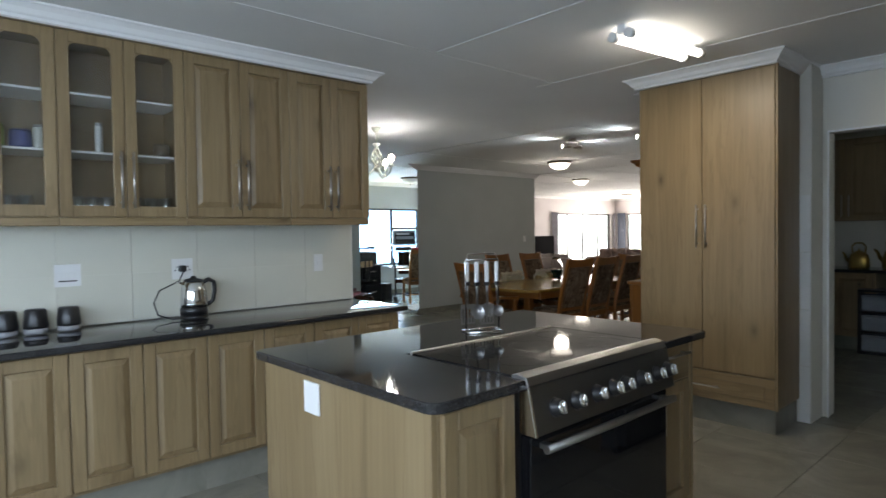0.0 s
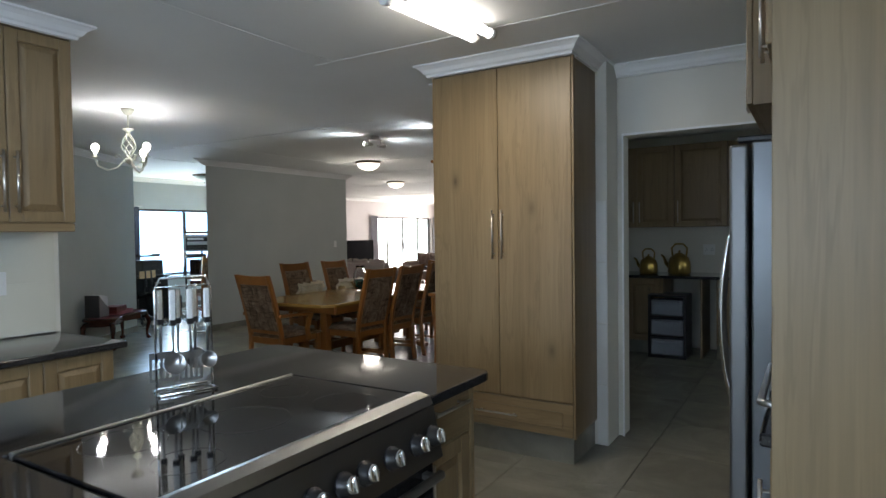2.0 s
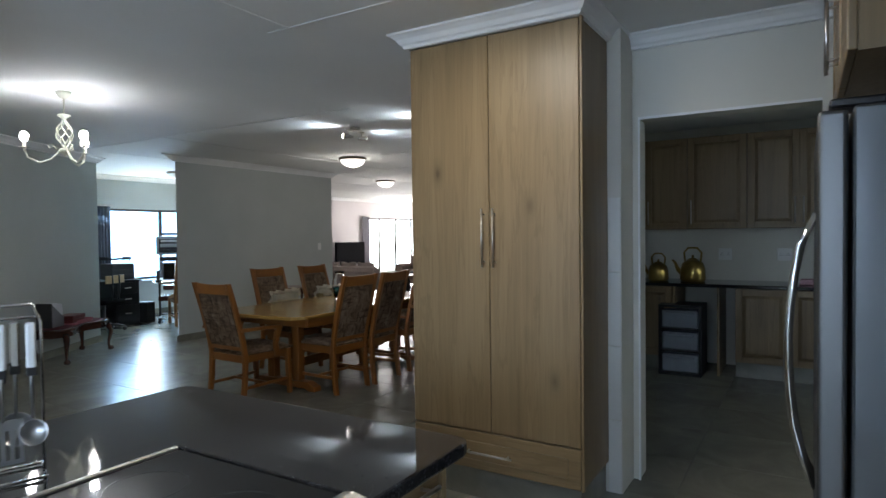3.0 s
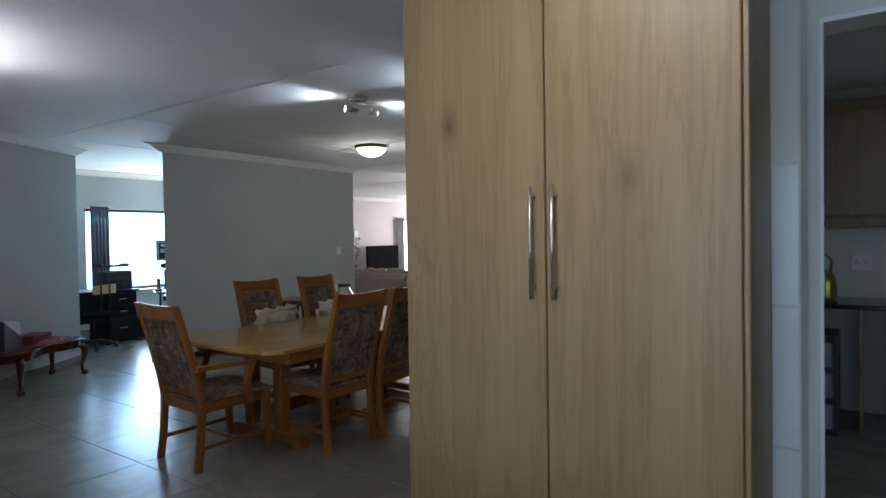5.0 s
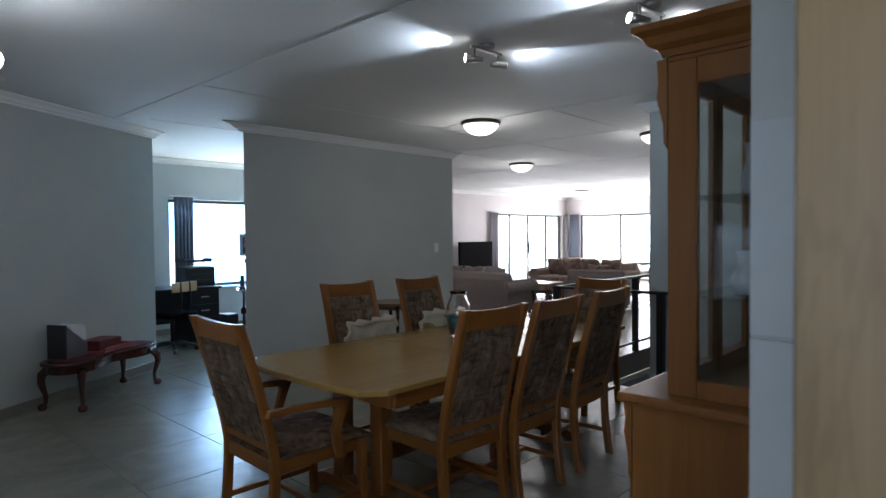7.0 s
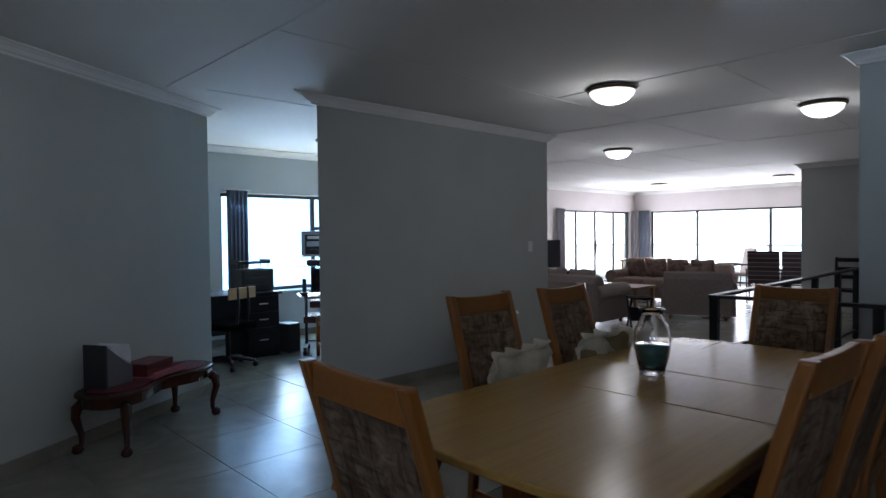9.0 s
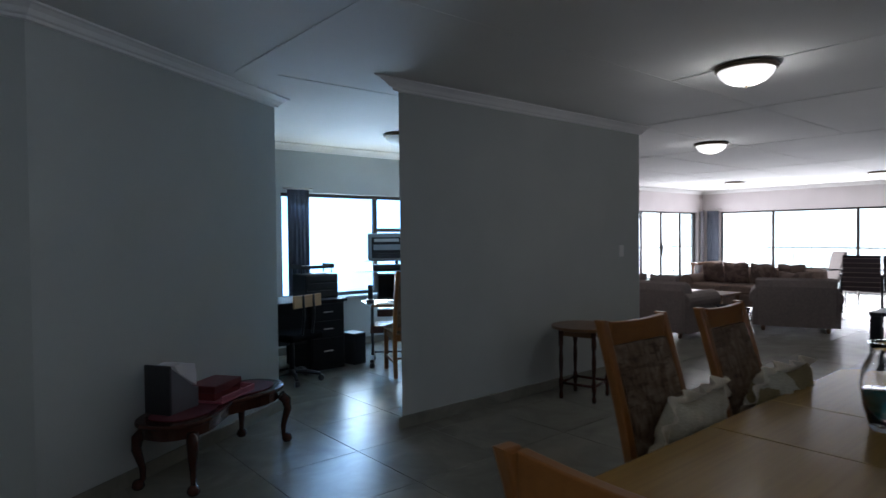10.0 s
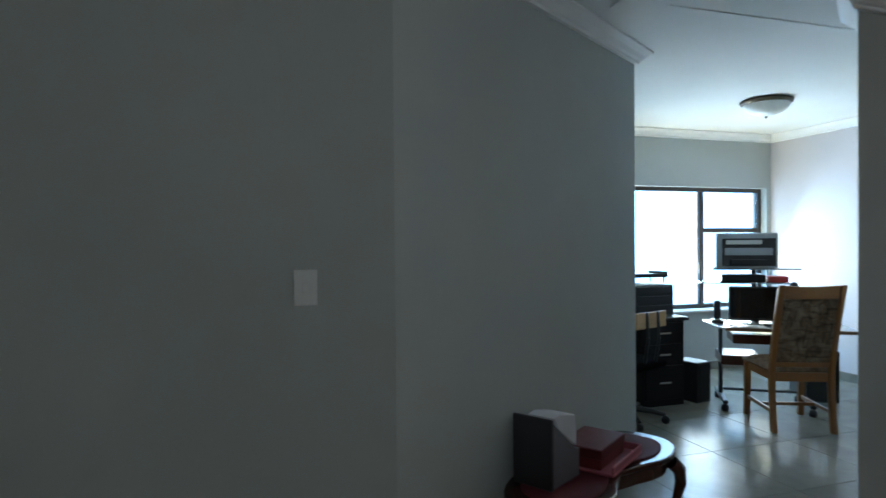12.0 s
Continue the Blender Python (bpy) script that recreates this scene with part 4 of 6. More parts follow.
# ---- tall end panel, niche unit and fridge ----
tu = thing("tall_niche_unit", (0, 0, 0), "tall oak-effect unit with an open niche and built-in oven", "cupboard")
part("side_panel", boxes((2.92, 2.945, -0.055, 0.582, 0.0, 2.50), bevel=0.002), OAK_S, tu)
part("side_panel", boxes((3.69, 3.715, -0.055, 0.60, 0.0, 1.86), bevel=0.002), OAK, tu)
part("back_panel", boxes((2.946, 3.689, -0.055, -0.04, 0.0, 1.86)), OAK, tu)
part("niche_shelf", boxes((2.946, 3.689, -0.039, 0.58, 1.19, 1.212), bevel=0.002), OAK_X, tu)
part("oven_frame", boxes((2.946, 3.689, 0.46, 0.54, 0.93, 1.189), (2.946, 2.97, 0.541, 0.57, 0.93, 1.189), (3.665, 3.689, 0.541, 0.57, 0.93, 1.189)), WHITEP, tu)
ov = part("oven_front", boxes((2.975, 3.66, 0.541, 0.575, 0.945, 1.175), bevel=0.006), plain("blue_grey_glass", (0.06, 0.07, 0.085), 0.08), tu, "blue-grey glass oven front")
part("oven_handle", tube([(3.05, 0.576, 0.965), (3.08, 0.615, 0.965), (3.57, 0.615, 0.965), (3.6, 0.576, 0.965)], 0.01, 8), STEEL, ov)
part("slab", boxes((2.95, 3.688, -0.039, 0.61, 0.886, 0.92), bevel=0.006), GRANITE, tu, "black granite slab end")
panel_door(tu, 2.95, 3.685, 0.14, 0.88, 0.565, 1, handle=(3.1, 0.55, 0.75))
part("plinth", boxes((2.946, 3.689, -0.03, 0.44, 0.0, 0.12)), FLOOR_D, tu)
for x0, x1, fy in ((2.946, 3.70, 0.575), (3.702, 4.66, 0.68)):
    up = thing("top_cabinet", (x0, 0, 1.86), "oak-effect top cabinet above the fridge niche", "cabinet", "cabinets over the fridge")
    w = x1 - x0
    part("body", boxes((0.001, w - 0.001, -0.055, fy - 0.001, 0.001, 0.60)), OAK, up)
    for a, b, hx in ((0.003, w / 2 - 0.002, w / 2 - 0.035), (w / 2 + 0.002, w - 0.003, w / 2 + 0.035)):
        panel_door(up, a, b, 0.005, 0.595, fy, 1, handle=(hx, 0.06, 0.30))

FRSIDE = plain("grey_fridge_side", (0.16, 0.17, 0.18), 0.3, 0.6, 0.05, 5, 0.03)
fr = thing("fridge", (3.73, -0.005, 0), "tall stainless steel fridge with a curved bar handle", "fridge")
part("body", boxes((0.0, 0.90, 0.0, 0.69, 0.03, 1.735), bevel=0.006), FRSIDE, fr, "grey side panels")
for a, b in ((0.002, 0.446), (0.454, 0.898)):
    door = part("door", boxes((a, b, 0.70, 0.765, 0.06, 1.73), bevel=0.012, segs=3), DARKSTEEL, fr, "brushed steel door")
    hx = 0.41 if a < 0.3 else 0.49
    n = 9
    part("handle", tube([(hx, 0.765 + 0.075 * math.sin(math.pi * i / n) ** 0.6 if 0 < i < n else 0.762, 0.62 + 0.86 * i / n) for i in range(n + 1)], 0.013, 10), CHROME, door, "curved chrome handle")
part("hinge_cap", boxes((0.02, 0.12, 0.62, 0.74, 1.736, 1.76), bevel=0.006), BLACKP, fr)
part("grille", boxes((0.01, 0.89, 0.66, 0.70, 0.0, 0.055)), BLACKP, fr)

# ---- scullery ----
for i, (y0, y1) in enumerate(((1.52, 1.95), (0.45, 1.38), (-0.5, 0.42), (-1.48, -0.52))):
    sc = thing("scullery_cabinet", (8.36, (y0 + y1) / 2, 0), "oak-effect scullery base cabinet under dark granite", "cabinet", "scullery base cabinets", "", -90)
    w = (y1 - y0) / 2
    if i == 0:
        part("side_panel", boxes((-w, -w + 0.02, 0, 0.6, 0.0, 0.87)), OAK, sc)
        part("side_panel", boxes((w - 0.02, w, 0, 0.6, 0.0, 0.87)), OAK, sc)
        continue
    part("body", boxes((-w, w, 0.02, 0.6, 0.15, 0.87)), OAK, sc)
    part("plinth", boxes((-w, w, 0.06, 0.6, 0, 0.148)), FLOOR_D, sc)
    for a, b in ((-w + 0.003, -0.002), (0.002, w - 0.003)):
        panel_door(sc, a, b, 0.155, 0.865, 0.019, -1)
sc = thing("scullery_cabinet", (8.36, 2.33, 0), "oak-effect scullery base cabinet beside the drawer tower", "cabinet", "scullery base cabinets", "", -90)
part("body", boxes((-0.37, 0.37, 0.02, 0.6, 0.15, 0.87)), OAK, sc)
part("plinth", boxes((-0.37, 0.37, 0.06, 0.6, 0, 0.148)), FLOOR_D, sc)
panel_door(sc, -0.365, 0.0, 0.155, 0.865, 0.019, -1)
panel_door(sc, 0.004, 0.365, 0.155, 0.865, 0.019, -1)
solid("scullery_worktop", boxes((8.33, 8.975, -1.495, 2.715, 0.872, 0.905), bevel=0.006), GRANITE, "dark granite scullery worktop", "worktop")
for y0, y1 in ((1.86, 2.70), (1.30, 1.855), (0.40, 1.295), (-0.5, 0.395), (-1.48, -0.505)):
    up = thing("scullery_wall_cabinet", (8.64, (y0 + y1) / 2, 1.45), "oak-effect scullery wall cabinet with bar handles", "cabinet", "scullery wall cabinets", "", -90)
    w = (y1 - y0) / 2
    part("body", boxes((-w, w, 0.02, 0.335, 0.0, 0.95)), OAK, up)
    if w > 0.35:
        for a, b, hx in ((-w + 0.003, -0.002, -0.035), (0.002, w - 0.003, 0.035)):
            panel_door(up, a, b, 0.004, 0.945, 0.019, -1, handle=(hx, 0.05, 0.3))
    else:
        panel_door(up, -w + 0.003, w - 0.003, 0.004, 0.945, 0.019, -1, handle=(-w + 0.04, 0.05, 0.3))
BRASS = plain("tarnished_brass", (0.40, 0.28, 0.09), 0.3, 1.0, 0.25, 12, 0.08)
for x, y, s in ((8.62, 1.80, 1.2), (8.6, 2.14, 1.0)):
    kt = thing("brass_kettle", (x, y, 0.906), "old tarnished brass kettle on the worktop", "kettle", "brass kettles", "", 70)
    part("body", lathe([(0, 0), (0.095 * s, 0), (0.105 * s, 0.02 * s), (0.10 * s, 0.11 * s), (0.085 * s, 0.16 * s), (0.05 * s, 0.185 * s), (0, 0.19 * s)], 24), BRASS, kt)
    part("lid", lathe([(0, 0.19 * s), (0.05 * s, 0.186 * s), (0.03 * s, 0.2 * s), (0.008 * s, 0.205 * s), (0.012 * s, 0.225 * s), (0, 0.23 * s)], 16), BRASS, kt)
    part("handle", tube([(-0.07 * s, 0, 0.17 * s), (-0.08 * s, 0, 0.25 * s), (-0.04 * s, 0, 0.29 * s), (0.04 * s, 0, 0.29 * s), (0.08 * s, 0, 0.25 * s), (0.07 * s, 0, 0.17 * s)], 0.009 * s, 8), BRASS, kt)
    part("spout", tube([(0.09 * s, 0, 0.06 * s), (0.14 * s, 0, 0.10 * s), (0.165 * s, 0, 0.16 * s), (0.19 * s, 0, 0.18 * s)], [0.025 * s, 0.018 * s, 0.012 * s, 0.01 * s], 10), BRASS, kt)
SMOKE = plain("translucent_drawer_plastic", (0.30, 0.33, 0.38), 0.25, 0, 0.1, 8)
dt = thing("drawer_tower", (8.20, 1.86, 0), "black plastic drawer tower with three clear drawers", "drawers", "", "", -90)
for b_x in ((-0.20, -0.175, 0, 0.38, 0, 0.70), (0.175, 0.20, 0, 0.38, 0, 0.70), (-0.175, 0.175, 0, 0.38, 0.675, 0.70), (-0.175, 0.175, 0, 0.38, 0, 0.03), (-0.175, 0.175, 0.36, 0.38, 0.03, 0.675), (-0.175, 0.175, 0, 0.36, 0.235, 0.25), (-0.175, 0.175, 0, 0.36, 0.45, 0.465)):
    part("shell_panel", boxes(b_x), BLACKP, dt)
for z in (0.035, 0.255, 0.47):
    dd = part("drawer", boxes((-0.17, 0.17, 0.005, 0.355, z, z + 0.175), bevel=0.012), SMOKE, dt, "cloudy clear plastic drawer")
    part("lip", boxes((-0.13, 0.13, -0.018, 0.004, z + 0.135, z + 0.16), bevel=0.005), SMOKE, dd)
wall_plate(8.976, 1.53, 1.18, 0.13, 0.125, "white double socket plate in the scullery", -1, "socket", "x")
wall_plate(8.976, 0.98, 1.18, 0.13, 0.125, "white double socket plate in the scullery", -1, "socket", "x")
solid("folded_cloth", boxes((8.5, 8.68, 0.62, 0.85, 0.906, 0.935), (8.51, 8.67, 0.63, 0.84, 0.936, 0.96), bevel=0.012, segs=2), plain("pink_cloth", (0.6, 0.35, 0.4), 0.9), "folded pink and white cloth on the worktop", "cloth")

# ---- dining table ----
tb = thing("dining_table", (6.80, 5.02, 0), "honey oak extending dining table with bowed ends", "table")
tb.scale = (1, 1, 0.967)


BOW = 0.035


def table_outline(hx, hy, cut, n=8):
    pts = []
    for sx in (1, -1):
        for i in range(n + 1):
            u = -1 + 2 * i / n
            y = u * (hy - cut) * sx
            pts.append((sx * (hx - BOW * u * u), y))
        pts.append((sx * (hx - BOW - cut * 1.1), sx * hy))
    return pts


ends = table_outline(1.21, 0.555, 0.09)
halves = ([p for p in ends if p[0] > 0.25], [p for p in ends if p[0] < -0.25])
part("top", prism(halves[0][:-1] + [halves[0][-1], (0.252, 0.555), (0.252, -0.555), (1.21 - BOW - 0.099, -0.555)], 0.728, 0.76, 2, 0.007), TOPWOOD, tb)
part("top", prism(halves[1][:-1] + [halves[1][-1], (-0.252, -0.555), (-0.252, 0.555), (-(1.21 - BOW - 0.099), 0.555)], 0.728, 0.76, 2, 0.007), TOPWOOD, tb)
part("leaf", prism([(-0.2495, -0.555), (0.2495, -0.555), (0.2495, 0.555), (-0.2495, 0.555)], 0.728, 0.76, 2, 0.004), TOPWOOD, tb, "extension leaf of the table top")
for y in (-0.50, 0.50):
    part("apron", boxes((-1.0, 1.0, y - 0.011, y + 0.011, 0.645, 0.727), bevel=0.003), HONEY_X, tb)
for x in (-1.0, 1.0):
    part("apron", boxes((x - 0.011, x + 0.011, -0.49, 0.49, 0.645, 0.727), bevel=0.003), HONEY, tb)
for sx in (-1, 1):
    for y in (-0.16, 0.16):
        part("pedestal_post", boxes((sx * 0.78 - 0.04, sx * 0.78 + 0.04, y - 0.045, y + 0.045, 0.085, 0.645), bevel=0.006), HONEY, tb)
    part("foot_bar", prism([(-0.40, 0.0), (-0.40, 0.045), (-0.30, 0.085), (0.30, 0.085), (0.40, 0.045), (0.40, 0.0), (0.32, 0.0), (0.28, 0.02), (-0.28, 0.02), (-0.32, 0.0)], sx * 0.78 - 0.045, sx * 0.78 + 0.045, 0, 0.004), HONEY, tb)
part("stretcher", boxes((-0.74, 0.74, -0.02, 0.02, 0.16, 0.25), bevel=0.004), HONEY_X, tb)

# ---- dining chairs ----
CLOTH = upholstery("patterned_upholstery", (0.095, 0.058, 0.035), (0.17, 0.11, 0.067), (0.27, 0.195, 0.13))


def back_curve(z):
    """How far the back leans from the rear legs at a height."""
    return -0.0 if z < 0.42 else -0.16 * ((z - 0.42) / 0.64) ** 1.25


def chair(arms):
    """Faces +x; origin on the floor between the rear legs' line and the middle of the seat."""
    c = thing("dining_chair", (0, 0, 0), "honey oak dining chair with patterned upholstered back and seat", "chair", "chairs round the dining table")
    hw, dp = (0.245, 0.49) if arms else (0.225, 0.45)
    for s in (-1, 1):
        n = 10
        pts = [(-0.035 * (1 - z / 0.42) ** 2 if z < 0.42 else back_curve(z), z) for z in [1.06 * i / n for i in range(n + 1)]]
        o = [(x - 0.021, z) for x, z in pts] + [(x + 0.021, z) for x, z in reversed(pts)]
        part("rear_leg", prism(o, s * (hw - 0.042), s * hw, 1, 0.009), HONEY, c)
        part("front_leg", prism([(dp - 0.042, 0.42), (dp, 0.42), (dp + 0.004, 0.2), (dp + 0.012, 0.0), (dp - 0.022, 0.0), (dp - 0.035, 0.2)], s * (hw - 0.042), s * hw, 1, 0.004), HONEY, c)
        part("side_rail", boxes((0.02, dp - 0.042, s * (hw - 0.03) - 0.011, s * (hw - 0.03) + 0.011, 0.36, 0.425), bevel=0.003), HONEY_X, c)
        part("side_stretcher", boxes((0.0, dp - 0.03, s * (hw - 0.022) - 0.009, s * (hw - 0.022) + 0.009, 0.13, 0.158), bevel=0.003), HONEY_X, c)
    part("front_rail", boxes((dp - 0.034, dp - 0.012, -hw + 0.042, hw - 0.042, 0.36, 0.425), bevel=0.003), HONEY, c)
    part("back_rail", boxes((-0.012, 0.012, -hw + 0.042, hw - 0.042, 0.36, 0.425), bevel=0.003), HONEY, c)
    part("cross_stretcher", boxes((dp * 0.45, dp * 0.45 + 0.025, -hw + 0.03, hw - 0.03, 0.132, 0.156), bevel=0.003), HONEY, c)
    # seat pad with a crowned top
    bm = bmesh.new()
    nx, ny = 8, 8
    g = []
    for i in range(nx + 1):
        row = []
        for j in range(ny + 1):
            u, v = i / nx, j / ny * 2 - 1
            e = (1 - (2 * u - 1) ** 6) * (1 - v ** 6)
            row.append(bm.verts.new((-0.005 + u * (dp + 0.03), v * (hw + 0.004) * (0.94 + 0.06 * u), 0.438 + 0.045 * max(0, e) ** 0.5)))
        g.append(row)
    for i in range(nx):
        for j in range(ny):
            bm.faces.new((g[i][j], g[i + 1][j], g[i + 1][j + 1], g[i][j + 1])).smooth = True
    ext = bmesh.ops.extrude_face_region(bm, geom=list(bm.faces))
    for e in ext["geom"]:
        if isinstance(e, bmesh.types.BMVert):
            e.co.z = 0.426
    bmesh.ops.recalc_face_normals(bm, faces=bm.faces)
    part("seat", bm, CLOTH, c, "patterned upholstered seat pad")
    # upholstered back, following the lean, with a wooden top rail
    bm = bmesh.new()
    n = 8
    rows = []
    for i in range(n + 1):
        z = 0.50 + 0.46 * i / n
        x = back_curve(z)
        b = 0.012 + 0.010 * math.sin(math.pi * i / n)
        rows.append([bm.verts.new((x + s * b, y, z)) for s in (-1, 1) for y in (-hw + 0.043, hw - 0.043)])
    for a, b in zip(rows, rows[1:]):
        for i, j in ((0, 1), (1, 3), (3, 2), (2, 0)):
            bm.faces.new((a[i], a[j], b[j], b[i])).smooth = True
    bm.faces.new([rows[0][k] for k in (0, 1, 3, 2)])
    bm.faces.new([rows[-1][k] for k in (0, 1, 3, 2)])
    bmesh.ops.recalc_face_normals(bm, faces=bm.faces)
    soften(part("backrest", bm, CLOTH, c, "patterned upholstered back"))
    n = 10
    outline = [(-hw + 0.042 + (2 * hw - 0.084) * i / n, 0.962) for i in range(n + 1)] + [((hw - 0.042) - (2 * hw - 0.084) * i / n, 1.055 - 0.008 * (1 - (2 * i / n - 1) ** 2)) for i in range(n + 1)]
    tr = part("top_rail", prism(outline, -0.014, 0.014, 0, 0.004), HONEY_X, c)
    tr.location = (back_curve(1.0), 0, 0)
    lr = part("lower_rail", boxes((-0.012, 0.012, -hw + 0.042, hw - 0.042, 0.465, 0.499), bevel=0.003), HONEY, c)
    lr.location = (back_curve(0.48), 0, 0)
    if arms:
        for s in (-1, 1):
            o = [(-0.05, 0.672), (0.1, 0.668), (0.25, 0.662), (0.345, 0.655), (0.372, 0.64), (0.36, 0.62), (0.335, 0.56), (0.315, 0.50), (0.325, 0.44), (0.345, 0.37), (0.30, 0.37), (0.28, 0.44), (0.272, 0.5), (0.295, 0.57), (0.305, 0.61), (0.29, 0.626), (0.2, 0.634), (0.1, 0.638), (-0.06, 0.640)]
            part("arm", prism(o, s * (hw + 0.001), s * (hw + 0.036), 1, 0.006), HONEY_X, c)
    return c


LOW = Matrix.Diagonal((1, 1, 0.982, 1))
armc = chair(True)
armc.matrix_basis = pose(5.40, 5.07, 0, 0, 0, -2) @ LOW
tagged(armc, "honey oak carver chair with arms at the table end")
copy_thing(armc, pose(8.58, 5.08, 0, 0, 0, 178) @ LOW)
side = chair(False)
side.matrix_basis = pose(6.21, 4.40, 0, 0, 0, 86) @ Matrix.Diagonal((1, 1, 1.012, 1))
for x, y, a in ((6.69, 4.36, 91), (7.30, 4.38, 93), (6.65, 5.79, -92), (7.31, 5.74, -89)):
    copy_thing(side, pose(x, y, 0, 0, 0, a) @ Matrix.Diagonal((1, 1, 1.005, 1)))

# cushions in cream covers propped on the far seats
CREAM = fabric("cream_woven_cover", [(0.56, 0.50, 0.37), (0.53, 0.47, 0.34), (0.55, 0.49, 0.36), (0.27, 0.20, 0.09)], 5, 0.95)


def cushion(name, at, rx, rz, w, h, t, material, label, lumps=3, seed=1, folds=0.0):
    r = random.Random(seed)
    bm = bmesh.new()
    n = 22
    ph = [r.uniform(0, 6) for _ in range(6)]

    def grid(s):
        g = []
        for i in range(n + 1):
            row = []
            for j in range(n + 1):
                u, v = i / n * 2 - 1, j / n * 2 - 1
                e = max(0.0, (1 - u ** 4) * (1 - v ** 4)) ** 0.5
                k = 1 + 0.12 * math.sin(lumps * u + ph[0]) * math.cos(lumps * v + ph[1]) + 0.05 * lumps / 3 * math.sin(9 * u + 4 * v + ph[3]) * math.sin(3 * lumps * v - 5 * u + ph[4])
                edge = 1 - 0.05 * (1 - abs(u * v))
                fold = folds * e * (math.sin(11 * u + 6 * math.sin(2.3 * v + ph[3])) + 0.6 * math.sin(7 * v + 5 * u * v + ph[4]))
                row.append((u * w / 2 * edge, s * t / 2 * e * k + s * fold, v * h / 2 * edge + 0.01 * math.sin(5 * u + ph[2])))
            g.append(row)
        return g

    for s in (1, -1):
        g = [[bm.verts.new(p) for p in row] for row in grid(s)]
        for i in range(n):
            for j in range(n):
                bm.faces.new((g[i][j], g[i + 1][j], g[i + 1][j + 1], g[i][j + 1])).smooth = True
    bmesh.ops.remove_doubles(bm, verts=bm.verts, dist=0.002)
    bmesh.ops.recalc_face_normals(bm, faces=bm.faces)
    ob = solid(name, bm, material, label, "cushion")
    ob.matrix_basis = pose(*at, rx, 0, rz)
    return ob


def frill(ob, w, h, deep, material, seed):
    """A gathered cloth border round a cushion, hanging in soft waves."""
    r = random.Random(seed)
    bm = bmesh.new()
    n = 120
    ph = [r.uniform(0, 6) for _ in range(2)]
    rings = []
    for i in range(n):
        f = i / n * 4
        k, u = int(f), (f % 1) * 2 - 1
        px, pz = ((u, -1), (1, u), (-u, 1), (-1, -u))[k]
        ex, ez = px * w / 2 * 0.93, pz * h / 2 * 0.93
        wave = math.sin(i * 0.78 + ph[0]) * 0.014 + 0.006 * math.sin(i * 0.31 + ph[1])
        d = Vector((px, 0, pz)).normalized() * deep * (1 + 0.12 * math.sin(i * 0.23 + ph[1]))
        row = []
        for q in (0.0, 0.5, 1.0):
            row.append((ex + d.x * q, wave * q * 1.6, ez + d.z * q))
        rings.append([bm.verts.new((x, y + o, z)) for o in (-0.003, 0.003) for x, y, z in row])
    for i in range(n):
        a, b = rings[i], rings[(i + 1) % n]
        for p, q in ((0, 1), (1, 2), (2, 5), (5, 4), (4, 3), (3, 0)):
            bm.faces.new((a[p], a[q], b[q], b[p])).smooth = True
    bmesh.ops.recalc_face_normals(bm, faces=bm.faces)
    return part("frill", bm, material, ob, "gathered white cotton frill")


FRILL = plain("white_cotton", (0.62, 0.54, 0.40), 0.95, 0, 0.08, 9, 0.3, 220)
for x, y, tw, sd in ((6.64, 5.70, 4, 2), (7.30, 5.65, -4, 7)):
    cu = cushion("seat_cushion", (x, y, 0.655), 18, tw, 0.40, 0.34, 0.15, CREAM, "cream patterned cushion with a frill on the chair", 4, sd, 0.012)
    frill(cu, 0.40, 0.34, 0.05, FRILL, sd)

# vase of green water
vs = thing("glass_vase", (6.95, 5.149, 0.7355), "clear glass vase half filled with teal crystals", "vase")
part("vessel", lathe([(0, 0.0), (0.05, 0.0), (0.055, 0.012), (0.075, 0.09), (0.083, 0.15), (0.075, 0.21), (0.05, 0.262), (0.046, 0.275), (0.058, 0.30), (0.055, 0.30), (0.043, 0.275), (0.047, 0.262), (0.072, 0.21), (0.080, 0.15), (0.072, 0.09), (0.05, 0.018), (0, 0.016)], 32), GLASS, vs)
part("filling", lathe([(0, 0.0165), (0.049, 0.0185), (0.071, 0.09), (0.0775, 0.135), (0.0, 0.138)], 28), plain("teal_crystals", (0.004, 0.085, 0.08), 0.2, 0, 0.4, 40, 0.3, 120), vs, "teal water crystals")

# ---- dresser ----
hu = thing("glazed_dresser", (5.88, 2.935, 0), "honey oak glazed dresser with a moulded cornice", "dresser")
HW, BD, TD = 1.30, 0.485, 0.38
part("base_body", boxes((0.0, HW, 0.0, BD, 0.09, 0.845), bevel=0.004), HONEY, hu)
part("base_plinth", boxes((0.02, HW - 0.02, 0.0, BD - 0.02, 0.0, 0.089)), HONEY_X, hu)
part("base_top", boxes((-0.035, HW + 0.035, 0.0, BD + 0.04, 0.846, 0.88), bevel=0.012, segs=3), HONEY_X, hu)
for x0 in (0.03, 0.455, 0.88):
    panel_door(hu, x0, x0 + 0.39, 0.12, 0.64, BD + 0.001, 1, material=HONEY)
    d = part("drawer_front", boxes((x0, x0 + 0.39, BD + 0.001, BD + 0.02, 0.66, 0.82), bevel=0.004), HONEY_X, hu)
    part("knob", lathe([(0, 0), (0.008, 0), (0.008, 0.012), (0.015, 0.02), (0, 0.026)], 12), BRASS, d).matrix_basis = pose(x0 + 0.195, BD + 0.02, 0.74, -90, 0, 0)
part("corbel", prism([(BD, 0.84), (BD + 0.03, 0.84), (BD + 0.022, 0.79), (BD + 0.028, 0.74), (BD + 0.012, 0.66), (BD + 0.014, 0.60), (BD, 0.58)], -0.004, 0.03, 0, 0.003), HONEY, hu)
